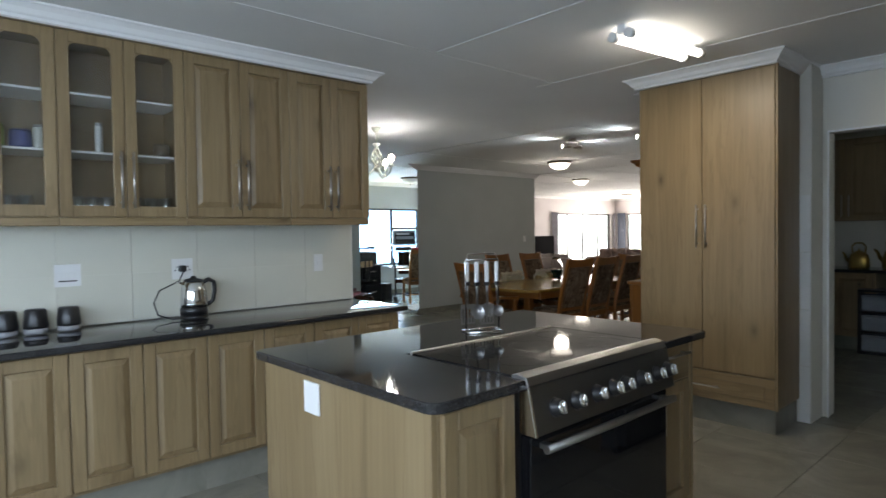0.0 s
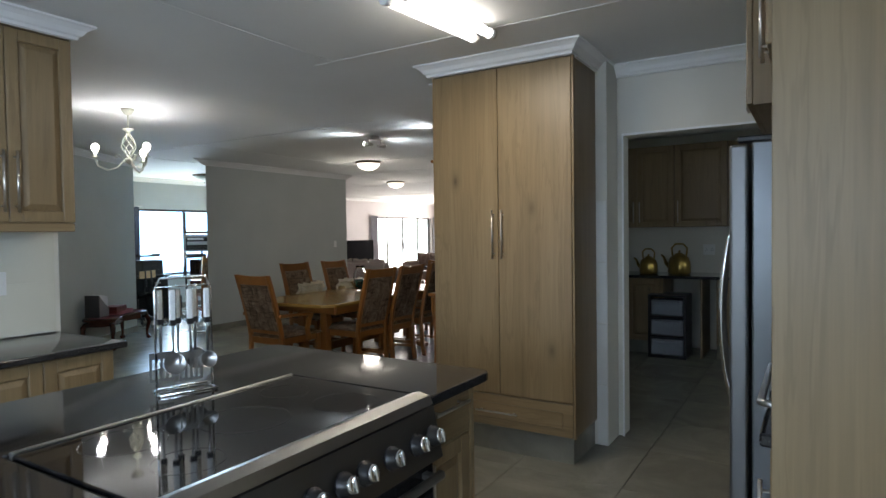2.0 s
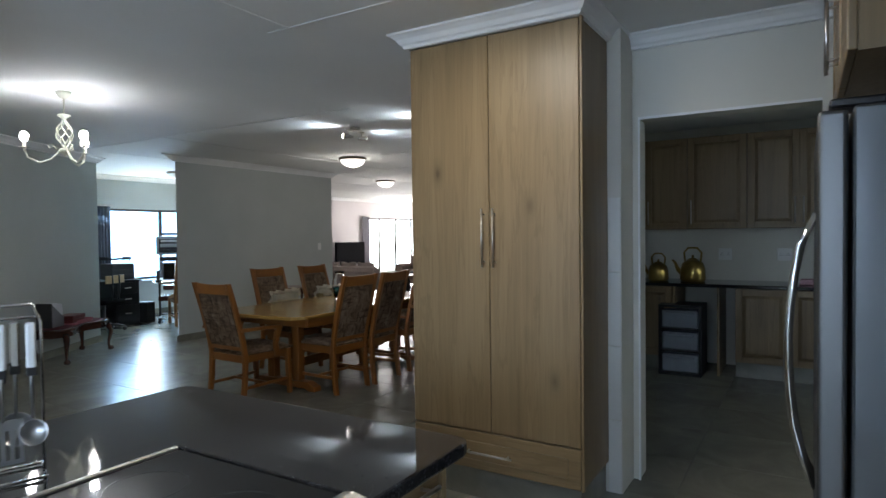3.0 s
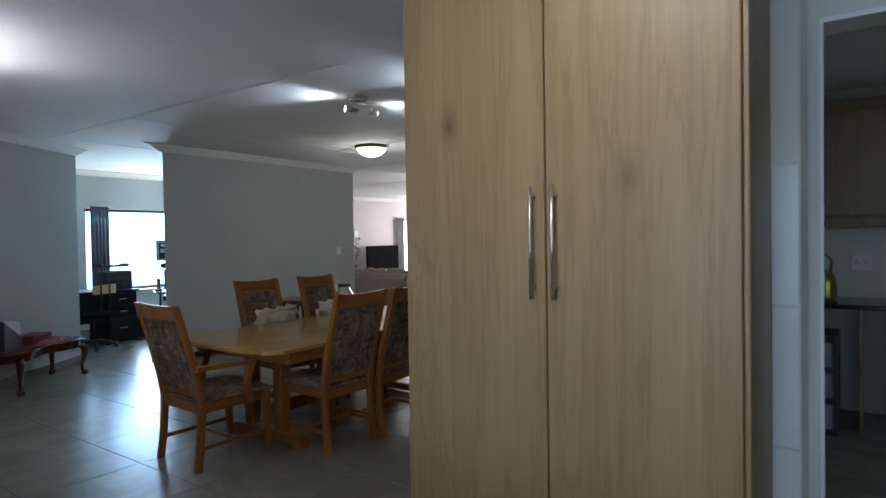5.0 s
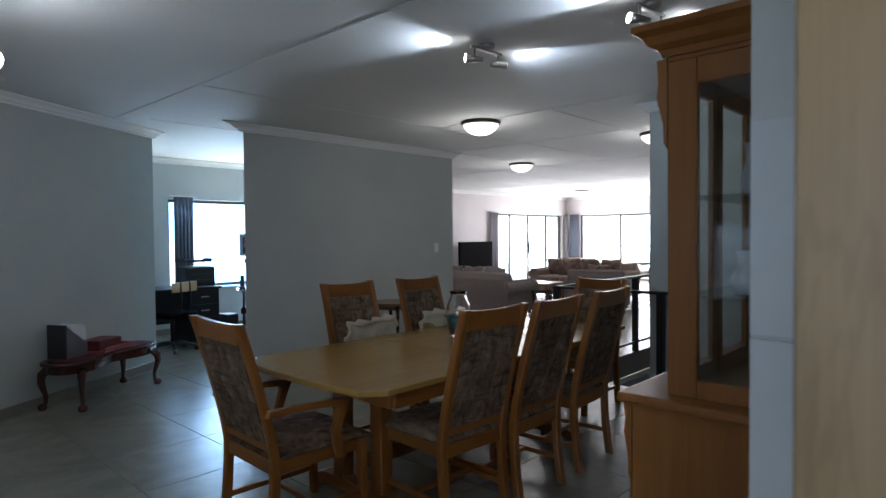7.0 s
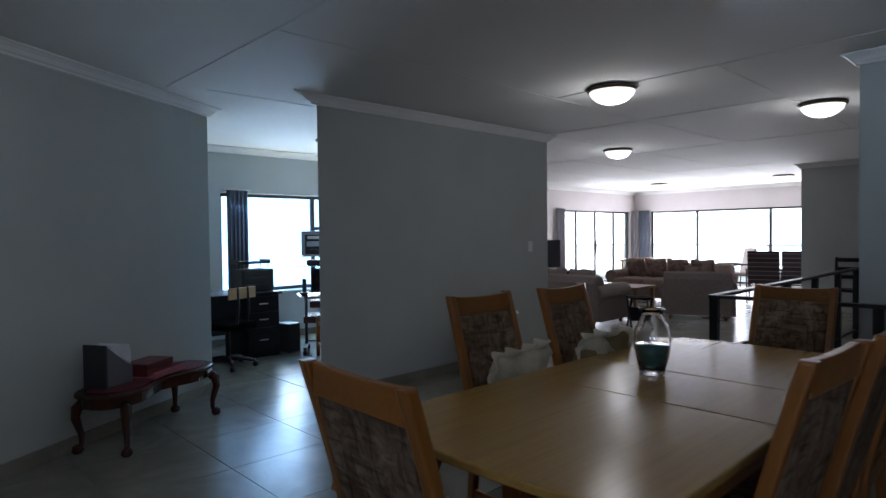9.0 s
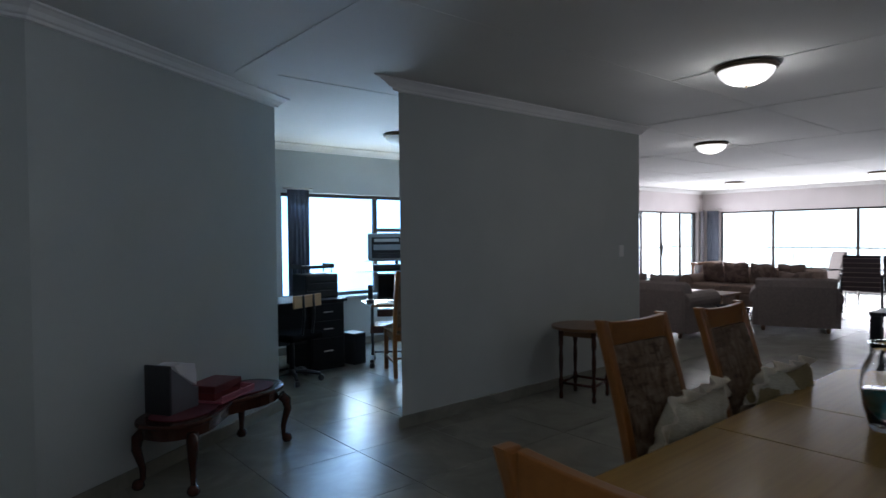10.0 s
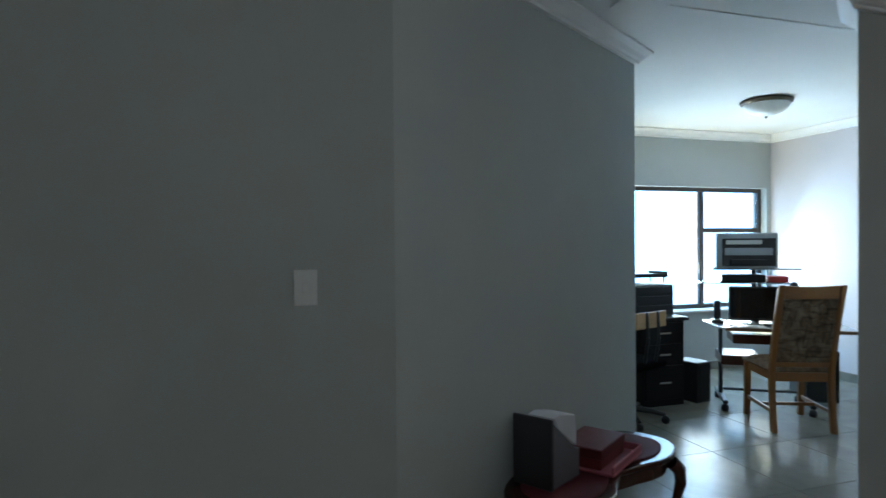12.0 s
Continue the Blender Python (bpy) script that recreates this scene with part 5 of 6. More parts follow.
part("back_board", boxes((0.04, HW - 0.04, 0.0, 0.012, 0.881, 1.96)), plain("dark_backing", (0.03, 0.022, 0.016), 0.6), hu)
for x in (0.04, HW - 0.065):
    part("side_frame", boxes((x, x + 0.025, 0.013, 0.055, 0.881, 1.96), (x, x + 0.025, TD - 0.095, TD, 0.881, 1.96), (x, x + 0.025, 0.055, TD - 0.095, 0.881, 0.94), (x, x + 0.025, 0.055, TD - 0.095, 1.88, 1.96), bevel=0.003), HONEY, hu)
    p = part("side_pane", boxes((x + 0.01, x + 0.014, 0.055, TD - 0.095, 0.94, 1.88)), CABGLASS, hu)
    p.visible_shadow = False
part("top_board", boxes((0.04, HW - 0.04, 0.0, TD, 1.961, 1.985)), HONEY_X, hu)
for i in range(3):
    x0 = 0.066 + i * 0.39
    bm = boxes((x0, x0 + 0.05, TD - 0.02, TD, 0.882, 1.958), (x0 + 0.335, x0 + 0.385, TD - 0.02, TD, 0.882, 1.958), (x0 + 0.05, x0 + 0.335, TD - 0.02, TD, 0.882, 0.94), (x0 + 0.05, x0 + 0.335, TD - 0.02, TD, 1.89, 1.958), bevel=0.003)
    d = part("glazed_door", bm, HONEY, hu)
    p = part("pane", boxes((x0 + 0.05, x0 + 0.335, TD - 0.012, TD - 0.008, 0.94, 1.89)), CABGLASS, d)
    p.visible_shadow = False
for z in (1.20, 1.52):
    part("shelf", boxes((0.066, HW - 0.066, 0.014, TD - 0.03, z, z + 0.008), bevel=0.002), TUMBLERG, hu, "clear glass shelf")
CROWN = [(0.0, 0.0), (0.012, 0.0), (0.02, 0.02), (0.045, 0.035), (0.06, 0.06), (0.085, 0.075), (0.085, 0.095), (0.0, 0.095)]
part("crown_moulding", sweep([(0.04, 0.0), (0.04, TD), (HW - 0.04, TD), (HW - 0.04, 0.0)], CROWN, 1, 1.975), HONEY_X, hu)
part("corbel", prism([(TD, 1.97), (TD + 0.035, 1.97), (TD + 0.03, 1.90), (TD + 0.036, 1.85), (TD + 0.014, 1.76), (TD + 0.012, 1.70), (TD, 1.68)], 0.036, 0.07, 0, 0.003), HONEY, hu)
rnd = random.Random(9)
for x in (0.2, 0.45, 0.7, 0.95, 1.12):
    for z in (0.881, 1.209, 1.529):
        r, h = rnd.uniform(0.03, 0.05), rnd.uniform(0.1, 0.22)
        c = rnd.choice(((0.5, 0.5, 0.5), (0.35, 0.4, 0.42), (0.12, 0.11, 0.1), (0.6, 0.6, 0.58)))
        t = solid("ornament", lathe([(0, 0), (r * 0.7, 0), (r, h * 0.3), (r * 0.5, h * 0.7), (r * 0.7, h), (r * 0.6, h), (0, h * 0.8)], 14), plain("ornament_glaze", c, 0.2), "small glazed ornament inside the dresser", "ornament", "", "ornaments in the dresser", (5.88 + x, 2.935 + rnd.uniform(0.1, 0.2), z))

# ---- bench by the slanted wall ----
be = thing("kidney_bench", (5.795, 8.36, 0), "dark cherry kidney-shaped bench on claw feet", "bench", "", "", 31.6)


def kidney(hx, hy, dip, n=40):
    out = []
    for i in range(n):
        a = 2 * math.pi * i / n
        c, s = math.cos(a), math.sin(a)
        x = hx * math.copysign(abs(c) ** 0.75, c)
        y = hy * math.copysign(abs(s) ** 0.7, s)
        if s < 0:
            y += dip * math.exp(-(x / 0.2) ** 2)
        out.append((x, y))
    return out


part("top", prism(kidney(0.56, 0.245, 0.13), 0.372, 0.40, 2, 0.008), CHERRY, be)
part("apron", prism(kidney(0.525, 0.21, 0.12), 0.305, 0.3715, 2), CHERRY, be)
part("seat_cover", prism(kidney(0.485, 0.19, 0.11), 0.4005, 0.408, 2, 0.003), plain("red_velvet", (0.10, 0.012, 0.02), 0.75), be, "dark red cover on the bench top")
for x, y in ((-0.45, 0.13), (-0.42, -0.175), (0.42, 0.14), (0.43, -0.175)):
    s, q = (1 if x > 0 else -1), (1 if y > 0 else -1)
    part("cabriole_leg", tube([(x, y, 0.33), (x + s * 0.03, y + q * 0.025, 0.29), (x + s * 0.035, y + q * 0.03, 0.23), (x + s * 0.012, y + q * 0.01, 0.12), (x + s * 0.01, y + q * 0.01, 0.06), (x + s * 0.03, y + q * 0.025, 0.03)], [0.034, 0.034, 0.028, 0.018, 0.016, 0.022], 10), CHERRY, be)
    part("claw_foot", lathe([(0, 0), (0.026, 0.004), (0.036, 0.022), (0.03, 0.045), (0.016, 0.058), (0, 0.06)], 12, (x + s * 0.03, y + q * 0.025, 0)), CHERRY, be)
nh = thing("paper_holder", (5.525, 8.275, 0.409), "dark slanted holder with white paper inside", "paper holder", "", "", 31.6)
nh.scale = (1.15, 1.15, 1.15)
part("back", boxes((-0.115, -0.10, -0.07, 0.09, 0, 0.245), bevel=0.003), plain("dark_case", (0.025, 0.025, 0.03), 0.4), nh)
part("box", prism([(-0.099, 0.0), (0.09, 0.0), (0.09, 0.10), (0.07, 0.10), (-0.099, 0.235)], -0.065, 0.085, 1, 0.003), plain("grey_case", (0.13, 0.13, 0.15), 0.5), nh)
part("paper", prism([(-0.06, 0.236), (-0.02, 0.242), (0.085, 0.22), (0.098, 0.16), (0.094, 0.105), (0.06, 0.125), (-0.03, 0.19)], -0.05, 0.06, 1, 0.004), plain("white_paper", (0.72, 0.72, 0.76), 0.8), nh, "white paper sheet")
tr = thing("pink_tray", (5.815, 8.38, 0.409), "pink paper tray under a red box", "tray", "", "", 36)
part("tray", boxes((-0.16, 0.20, -0.13, 0.12, 0, 0.012), (-0.16, 0.20, -0.13, -0.12, 0.012, 0.045), (0.19, 0.20, -0.12, 0.12, 0.012, 0.045), bevel=0.004), plain("pink_card", (0.38, 0.10, 0.13), 0.6), tr)
rb = thing("red_box", (5.805, 8.40, 0.4215), "dark red lidded box on the bench", "box", "", "", 36)
part("box", boxes((-0.15, 0.13, -0.09, 0.10, 0, 0.06), bevel=0.004), plain("dark_red_card", (0.16, 0.022, 0.022), 0.5), rb)
part("lid", boxes((-0.155, 0.135, -0.095, 0.105, 0.045, 0.09), bevel=0.004), plain("darker_red_card", (0.12, 0.016, 0.018), 0.5), rb)

# ---- occasional table ----
rt = thing("occasional_table", (8.745, 7.765, 0), "brown wooden occasional table with turned legs", "table")
part("top", prism([(0.28 * math.cos(2 * math.pi * i / 40), 0.28 * math.sin(2 * math.pi * i / 40)) for i in range(40)], 0.60, 0.628, 2, 0.008), BROWN, rt)
part("apron", prism([(0.205 * math.cos(radians(59 + 90 * i)), 0.205 * math.sin(radians(59 + 90 * i))) for i in range(4)], 0.54, 0.5995, 2), BROWN, rt)
LEGP = [(0, 0), (0.015, 0), (0.019, 0.03), (0.012, 0.06), (0.017, 0.09), (0.02, 0.11), (0.02, 0.16), (0.013, 0.19), (0.017, 0.26), (0.02, 0.34), (0.014, 0.43), (0.021, 0.46), (0.021, 0.599), (0, 0.599)]
lp = [(0.21 * math.cos(radians(a)), 0.21 * math.sin(radians(a))) for a in (59, 149, 239, 329)]
for x, y in lp:
    part("leg", lathe(LEGP, 12, (x, y, 0)), CHERRY, rt)
for a, b in zip(lp, lp[1:] + lp[:1]):
    part("stretcher", tube([(*a, 0.135), (*b, 0.135)], 0.012, 8), CHERRY, rt)

# ---- study ----
dk = thing("black_desk", (7.26, 10.56, 0), "black wood desk with a drawer pedestal", "desk")
part("top", boxes((-0.58, 0.60, -0.33, 0.30, 0.715, 0.745), bevel=0.004), BLACKWOOD, dk)
part("pedestal", boxes((0.16, 0.57, -0.30, 0.27, 0.0, 0.714), bevel=0.003), BLACKWOOD, dk)
for z0, z1 in ((0.06, 0.34), (0.35, 0.52), (0.53, 0.70)):
    d = part("drawer", boxes((0.175, 0.555, -0.318, -0.301, z0, z1), bevel=0.003), BLACKWOOD, dk)
    part("handle", boxes((0.31, 0.42, -0.33, -0.319, (z0 + z1) / 2 - 0.006, (z0 + z1) / 2 + 0.006), bevel=0.002), NICKEL, d)
part("side_panel", boxes((-0.56, -0.535, -0.28, 0.27, 0.0, 0.714)), BLACKWOOD, dk)
part("modesty_panel", boxes((-0.534, 0.159, -0.25, -0.23, 0.30, 0.714)), BLACKWOOD, dk)
ds = thing("drawer_stack", (7.66, 10.58, 0.746), "black desktop drawer stack with papers on top", "drawers")
part("case", boxes((-0.2, 0.2, -0.16, 0.16, 0, 0.26), bevel=0.01), BLACKP, ds)
for z in (0.02, 0.1, 0.18):
    part("drawer_front", boxes((-0.185, 0.185, -0.172, -0.161, z, z + 0.065), bevel=0.004), BLACKP, ds)
part("papers", boxes((-0.08, 0.1, -0.13, 0.08, 0.261, 0.268)), WHITEP, ds, "loose white papers")
pt = thing("paper_tray", (7.65, 10.62, 1.015), "grey wire letter tray with papers", "tray")
for b_x in ((-0.19, -0.18, -0.1, -0.09, 0, 0.05), (0.18, 0.19, -0.1, -0.09, 0, 0.05), (-0.19, -0.18, 0.09, 0.1, 0, 0.05), (0.18, 0.19, 0.09, 0.1, 0, 0.05)):
    part("leg", boxes(b_x), BLACKP, pt)
part("tray", boxes((-0.2, 0.2, -0.13, 0.13, 0.05, 0.062), (-0.2, -0.19, -0.13, 0.13, 0.062, 0.10), (0.19, 0.2, -0.13, 0.13, 0.062, 0.10), (-0.19, 0.19, -0.13, -0.12, 0.062, 0.085)), BLACKP, pt)
part("papers", boxes((-0.17, 0.17, -0.11, 0.12, 0.063, 0.078)), WHITEP, pt)
oc = thing("office_chair", (7.10, 10.02, 0), "black swivel chair with a pale wooden back", "chair", "", "", 20)
part("column", tube([(0, 0, 0.08), (0, 0, 0.42)], 0.025, 10), BLACKP, oc)
part("seat", boxes((-0.22, 0.22, -0.22, 0.22, 0.42, 0.49), bevel=0.03, segs=3), MATTE, oc)
for i in range(5):
    a = 2 * math.pi * i / 5 + 0.3
    x, y = 0.28 * math.cos(a), 0.28 * math.sin(a)
    part("base_arm", tube([(0, 0, 0.10), (x * 0.6, y * 0.6, 0.09), (x, y, 0.065)], [0.026, 0.022, 0.016], 8), BLACKP, oc)
    part("castor", lathe([(0, -0.02), (0.03, -0.02), (0.03, 0.02), (0, 0.02)], 12), BLACKP, oc).matrix_basis = pose(x, y, 0.03, 90, 0, math.degrees(a))
for x in (-0.07, 0.07):
    part("back_post", tube([(x, -0.2, 0.46), (x, -0.235, 0.65), (x, -0.225, 0.86)], 0.012, 8), BLACKM, oc)
part("back_board", boxes((-0.19, 0.19, -0.222, -0.20, 0.74, 0.86), bevel=0.006), wood("pale_pine", (0.38, 0.22, 0.1), (0.5, 0.31, 0.15), (0.58, 0.39, 0.2), 0, 0.4, False), oc, "pale wooden back board")
sp = thing("speaker_box", (8.0, 10.36, 0), "small black speaker box on the floor", "speaker", "", "", 10)
part("case", boxes((-0.085, 0.085, -0.12, 0.12, 0, 0.345), bevel=0.006), BLACKP, sp)
part("grille", boxes((-0.075, 0.075, -0.126, -0.121, 0.02, 0.325), bevel=0.002), plain("speaker_cloth", (0.02, 0.02, 0.022), 0.9), sp)
# the trolley stands across the corner; its local x runs along the front edge, y towards the wall
WKX, WKY, WKT = 7.977, 9.979, -35
WKM = pose(WKX, WKY, 0, 0, 0, WKT)


def on_trolley(x, y, z):
    return tuple(WKM @ Vector((x, y, z)))


wk = thing("computer_trolley", (WKX, WKY, 0), "glass-topped computer trolley with raised shelves", "desk", "", "", WKT)
GT = plain("pale_glass_top", (0.32, 0.36, 0.38), 0.08)
part("top", prism([(-0.1, 0.5), (-0.1, 0.42), (-0.02, 0.03), (0.02, 0.0), (0.98, 0.0), (0.98, 0.5)], 0.668, 0.68, 2, 0.003), GT, wk, "pale glass desk top")
part("top_rim", boxes((0.02, 0.98, -0.012, -0.001, 0.655, 0.682), bevel=0.003), BROWN, wk, "red-brown front rim")
part("keyboard_tray", boxes((0.08, 0.6, 0.02, 0.36, 0.55, 0.625), bevel=0.004), CHERRY, wk, "red-brown wooden tray")
part("low_shelf", boxes((0.0, 0.3, 0.1, 0.46, 0.36, 0.44), bevel=0.003), CHERRY, wk)
for x in (0.02, 0.65):
    part("foot_bar", boxes((x - 0.02, x + 0.02, 0.0, 0.5, 0.06, 0.09), bevel=0.006), BLACKM, wk)
    for y in (0.02, 0.47):
        part("castor", lathe([(0, 0), (0.024, 0), (0.03, 0.02), (0.026, 0.045), (0.012, 0.059), (0, 0.059)], 12, (x, y, 0)), BLACKP, wk)
    part("leg", tube([(x, 0.28, 0.09), (x, 0.28, 0.667)], 0.018, 8), BLACKM, wk)
part("foot_rail", tube([(0.04, 0.3, 0.12), (0.63, 0.3, 0.12)], 0.012, 8), BLACKM, wk)
part("shelf_post", tube([(0.3, 0.42, 0.681), (0.3, 0.42, 1.138)], 0.02, 10), BLACKM, wk)
part("shelf", boxes((-0.05, 0.62, 0.22, 0.5, 1.138, 1.151), bevel=0.003), GT, wk)
part("shelf", boxes((-0.14, 0.55, 0.24, 0.5, 1.02, 1.032), bevel=0.003), GT, wk)
PGREY = plain("pale_grey_plastic", (0.42, 0.45, 0.48), 0.4)
pr = thing("printer", on_trolley(0.215, 0.36, 1.152), "grey and black desktop printer on the top shelf", "printer", "", "", WKT)
part("case", boxes((-0.235, 0.235, -0.15, 0.15, 0, 0.295), bevel=0.015, segs=2), PGREY, pr)
part("front_panel", boxes((-0.19, 0.215, -0.16, -0.151, 0.02, 0.25), bevel=0.004), BLACKP, pr)
part("paper_slot", boxes((-0.16, 0.11, -0.166, -0.161, 0.2, 0.235), bevel=0.002), WHITEP, pr)
part("control_strip", boxes((-0.17, 0.19, -0.172, -0.161, 0.11, 0.17), bevel=0.003), PGREY, pr)
part("output_tray", boxes((-0.13, 0.15, -0.21, -0.161, 0.03, 0.075), bevel=0.004), BLACKP, pr)
mo = thing("computer_monitor", on_trolley(0.3, 0.28, 0.681), "black flat computer monitor on the desk", "monitor", "", "", WKT)
part("foot", boxes((-0.12, 0.12, -0.08, 0.08, 0, 0.012), bevel=0.003), BLACKP, mo)
part("neck", boxes((-0.02, 0.02, 0.0, 0.02, 0.012, 0.05)), BLACKP, mo)
part("screen", boxes((-0.22, 0.22, -0.025, 0.0, 0.03, 0.318), bevel=0.006), BLACKP, mo)
part("display", boxes((-0.205, 0.205, -0.028, -0.0255, 0.05, 0.303)), BLACKG, mo)
solid("red_folder", boxes((-0.075, 0.075, -0.1, 0.1, 0, 0.05), bevel=0.004), plain("red_plastic", (0.55, 0.03, 0.03), 0.4), "red plastic folder on the shelf", "folder", "", "", on_trolley(0.46, 0.36, 1.033), WKT)
solid("black_device", boxes((-0.17, 0.17, -0.1, 0.1, 0, 0.065), bevel=0.015, segs=2), BLACKP, "flat black device on the middle shelf", "device", "", "", on_trolley(0.2, 0.37, 1.033), WKT)
ph = thing("desk_phone", on_trolley(0.0, 0.3, 0.681), "black cordless phone standing on the desk", "phone", "", "", WKT)
part("cradle", boxes((-0.05, 0.05, -0.05, 0.05, 0, 0.03), bevel=0.008), BLACKP, ph)
part("handset", boxes((-0.028, 0.028, 0.0, 0.03, 0.03, 0.19), bevel=0.01, segs=2), BLACKP, ph)
ls = thing("desk_speaker", on_trolley(0.58, 0.3, 0.681), "slim black desk speaker beside the monitor", "speaker", "", "", WKT)
part("stand", lathe([(0, 0), (0.05, 0), (0.045, 0.012), (0.012, 0.02), (0.012, 0.14), (0, 0.14)], 14), BLACKP, ls)
part("body", lathe([(0, 0.141), (0.025, 0.145), (0.04, 0.2), (0.043, 0.28), (0.03, 0.345), (0, 0.36)], 14), BLACKP, ls)
solid("desk_papers", boxes((-0.13, 0.13, -0.09, 0.09, 0, 0.006), bevel=0.002), WHITEP, "loose white papers on the glass desk", "papers", "", "", on_trolley(0.2, 0.1, 0.681), WKT)
pcx = thing("computer_tower", on_trolley(0.83, 0.72, 0), "black computer tower beside the desk", "computer", "", "", WKT)
part("case", boxes((-0.14, 0.14, -0.22, 0.22, 0.0, 0.44), bevel=0.006), BLACKP, pcx)
part("front", boxes((-0.135, 0.135, -0.235, -0.221, 0.01, 0.43), bevel=0.004), BLACKG, pcx)
stc = copy_thing(side, pose(8.12, 9.375, 0, 0, 0, 67))
tagged(stc, "honey oak dining chair pulled up to the study desk")
bm = tube([(6.95, 10.5, 0.01), (7.1, 10.4, 0.012), (7.2, 10.55, 0.012), (7.32, 10.42, 0.012)], 0.006, 6)
tube([(7.0, 10.6, 0.01), (7.15, 10.62, 0.012), (7.28, 10.5, 0.02), (7.33, 10.6, 0.01)], 0.006, 6, bm)
solid("loose_cables", bm, BLACKP, "black cables lying under the desk", "cable")

# ---- lounge ----
SOFA = fabric("grey_sofa_cloth", [(0.285, 0.238, 0.22), (0.31, 0.262, 0.24), (0.27, 0.228, 0.212)], 60, 0.95)
SOFB = fabric("brown_sofa_cloth", [(0.30, 0.22, 0.18), (0.34, 0.25, 0.2), (0.28, 0.21, 0.17)], 50, 0.95)
SOFC = fabric("brown_floral_cloth", [(0.24, 0.17, 0.14), (0.30, 0.22, 0.18), (0.21, 0.15, 0.13), (0.34, 0.25, 0.21)], 16, 0.95)


def sofa(at, turn, w, cloth, label, seats):
    """Faces +x, width along y."""
    s = thing("sofa", at, label, "sofa", "lounge seating", "", turn)
    h = w / 2
    part("base", boxes((-0.42, 0.42, -h + 0.12, h - 0.12, 0.08, 0.30), bevel=0.03, segs=2), cloth, s)
    part("back", prism([(-0.46, 0.08), (-0.20, 0.08), (-0.22, 0.62), (-0.27, 0.72), (-0.36, 0.76), (-0.45, 0.73), (-0.48, 0.64)], -h + 0.05, h - 0.05, 1, 0.03), cloth, s)
    for sg in (-1, 1):
        o = [(-0.14, 0.08), (0.12, 0.08), (0.12, 0.42)] + [(0.02 + 0.14 * math.cos(radians(a)), 0.48 + 0.14 * math.sin(radians(a))) for a in range(-30, 215, 20)] + [(-0.14, 0.42)]
        a = part("arm", prism([(sg * (h - 0.13) + u * sg, v) for u, v in o], -0.44, 0.43, 0, 0.02), cloth, s, "rolled arm")
        for x in (-0.38, 0.38):
            part("foot", lathe([(0, 0), (0.025, 0), (0.035, 0.08), (0, 0.08)], 10, (x, sg * (h - 0.15), 0)), BROWN, s)
    k = (w - 0.3) / seats
    for i in range(seats):
        y = -w / 2 + 0.15 + k * i
        part("seat_cushion", boxes((-0.22, 0.45, y + 0.004, y + k - 0.004, 0.305, 0.46), bevel=0.045, segs=3), cloth, s)
    return s


sofa((12.45, 9.6, 0), 0, 2.1, SOFA, "grey fabric sofa with rolled arms", 3)
sofa((15.9, 9.4, 0), 180, 2.3, SOFB, "brown fabric sofa heaped with cushions", 3)
sofa((14.08, 8.02, 0), 22, 1.1, SOFA, "grey fabric armchair with rolled arms", 1)
for i, (x, y, m_) in enumerate(((12.35, 9.1, SOFA), (12.35, 9.6, SOFA), (12.36, 10.1, SOFA))):
    cushion("scatter_cushion", (x, y, 0.66), 10, 90, 0.46, 0.34, 0.14, m_, "grey scatter cushion on the grey sofa", 3, i)
for i, (y, tw) in enumerate(((8.72, 8), (9.2, -6), (9.68, 10), (10.12, -9))):
    cushion("scatter_cushion", (15.93, y, 0.655), -14, 90 + tw, 0.44, 0.40, 0.17, SOFC, "brown patterned scatter cushion on the sofa", 3, i + 5)
cushion("scatter_cushion", (14.02, 7.98, 0.66), 10, 112, 0.42, 0.34, 0.14, SOFC, "brown patterned cushion in the armchair", 3, 12)
fs = thing("folding_stool", (12.42, 8.16, 0), "black folding tray stool with crossed legs", "stool", "", "", 40)
part("top", boxes((-0.2, 0.2, -0.16, 0.16, 0.43, 0.45), bevel=0.004), MATTE, fs)
for y in (-0.14, 0.14):
    part("leg", tube([(-0.18, y, 0.0), (0.18, y, 0.43)], 0.014, 8), BLACKWOOD, fs)
    part("leg", tube([(0.18, y, 0.0), (-0.18, y, 0.43)], 0.014, 8), BLACKWOOD, fs)
part("lattice", boxes((-0.006, 0.006, -0.13, 0.13, 0.1, 0.3)), BLACKWOOD, fs)
ct = thing("coffee_table", (14.15, 9.5, 0), "dark brown wooden coffee table between the sofas", "table")
part("top", boxes((-0.35, 0.35, -0.55, 0.55, 0.40, 0.44), bevel=0.006), BROWN, ct)
for x in (-0.3, 0.3):
    for y in (-0.5, 0.5):
        part("leg", boxes((x - 0.03, x + 0.03, y - 0.03, y + 0.03, 0, 0.399), bevel=0.003), BROWN, ct)
tvs = thing("tv_stand", (15.75, 12.38, 0), "low dark television stand", "stand")
part("top", boxes((-0.8, 0.8, -0.25, 0.25, 0.46, 0.5), bevel=0.004), BLACKWOOD, tvs)
part("shelf", boxes((-0.76, 0.76, -0.23, 0.23, 0.08, 0.11)), BLACKWOOD, tvs)
for x in (-0.78, 0.78):
    part("side", boxes((x - 0.02, x + 0.02, -0.24, 0.24, 0.0, 0.459)), BLACKWOOD, tvs)
tv = thing("television", (15.75, 12.38, 0.501), "black flat screen television on the stand", "television")
part("foot", boxes((-0.25, 0.25, -0.12, 0.12, 0, 0.015), bevel=0.004), BLACKP, tv)
part("neck", boxes((-0.05, 0.05, -0.015, 0.015, 0.015, 0.08)), BLACKP, tv)
part("casing", boxes((-0.65, 0.65, -0.03, 0.03, 0.07, 0.72), bevel=0.008), MATTE, tv)
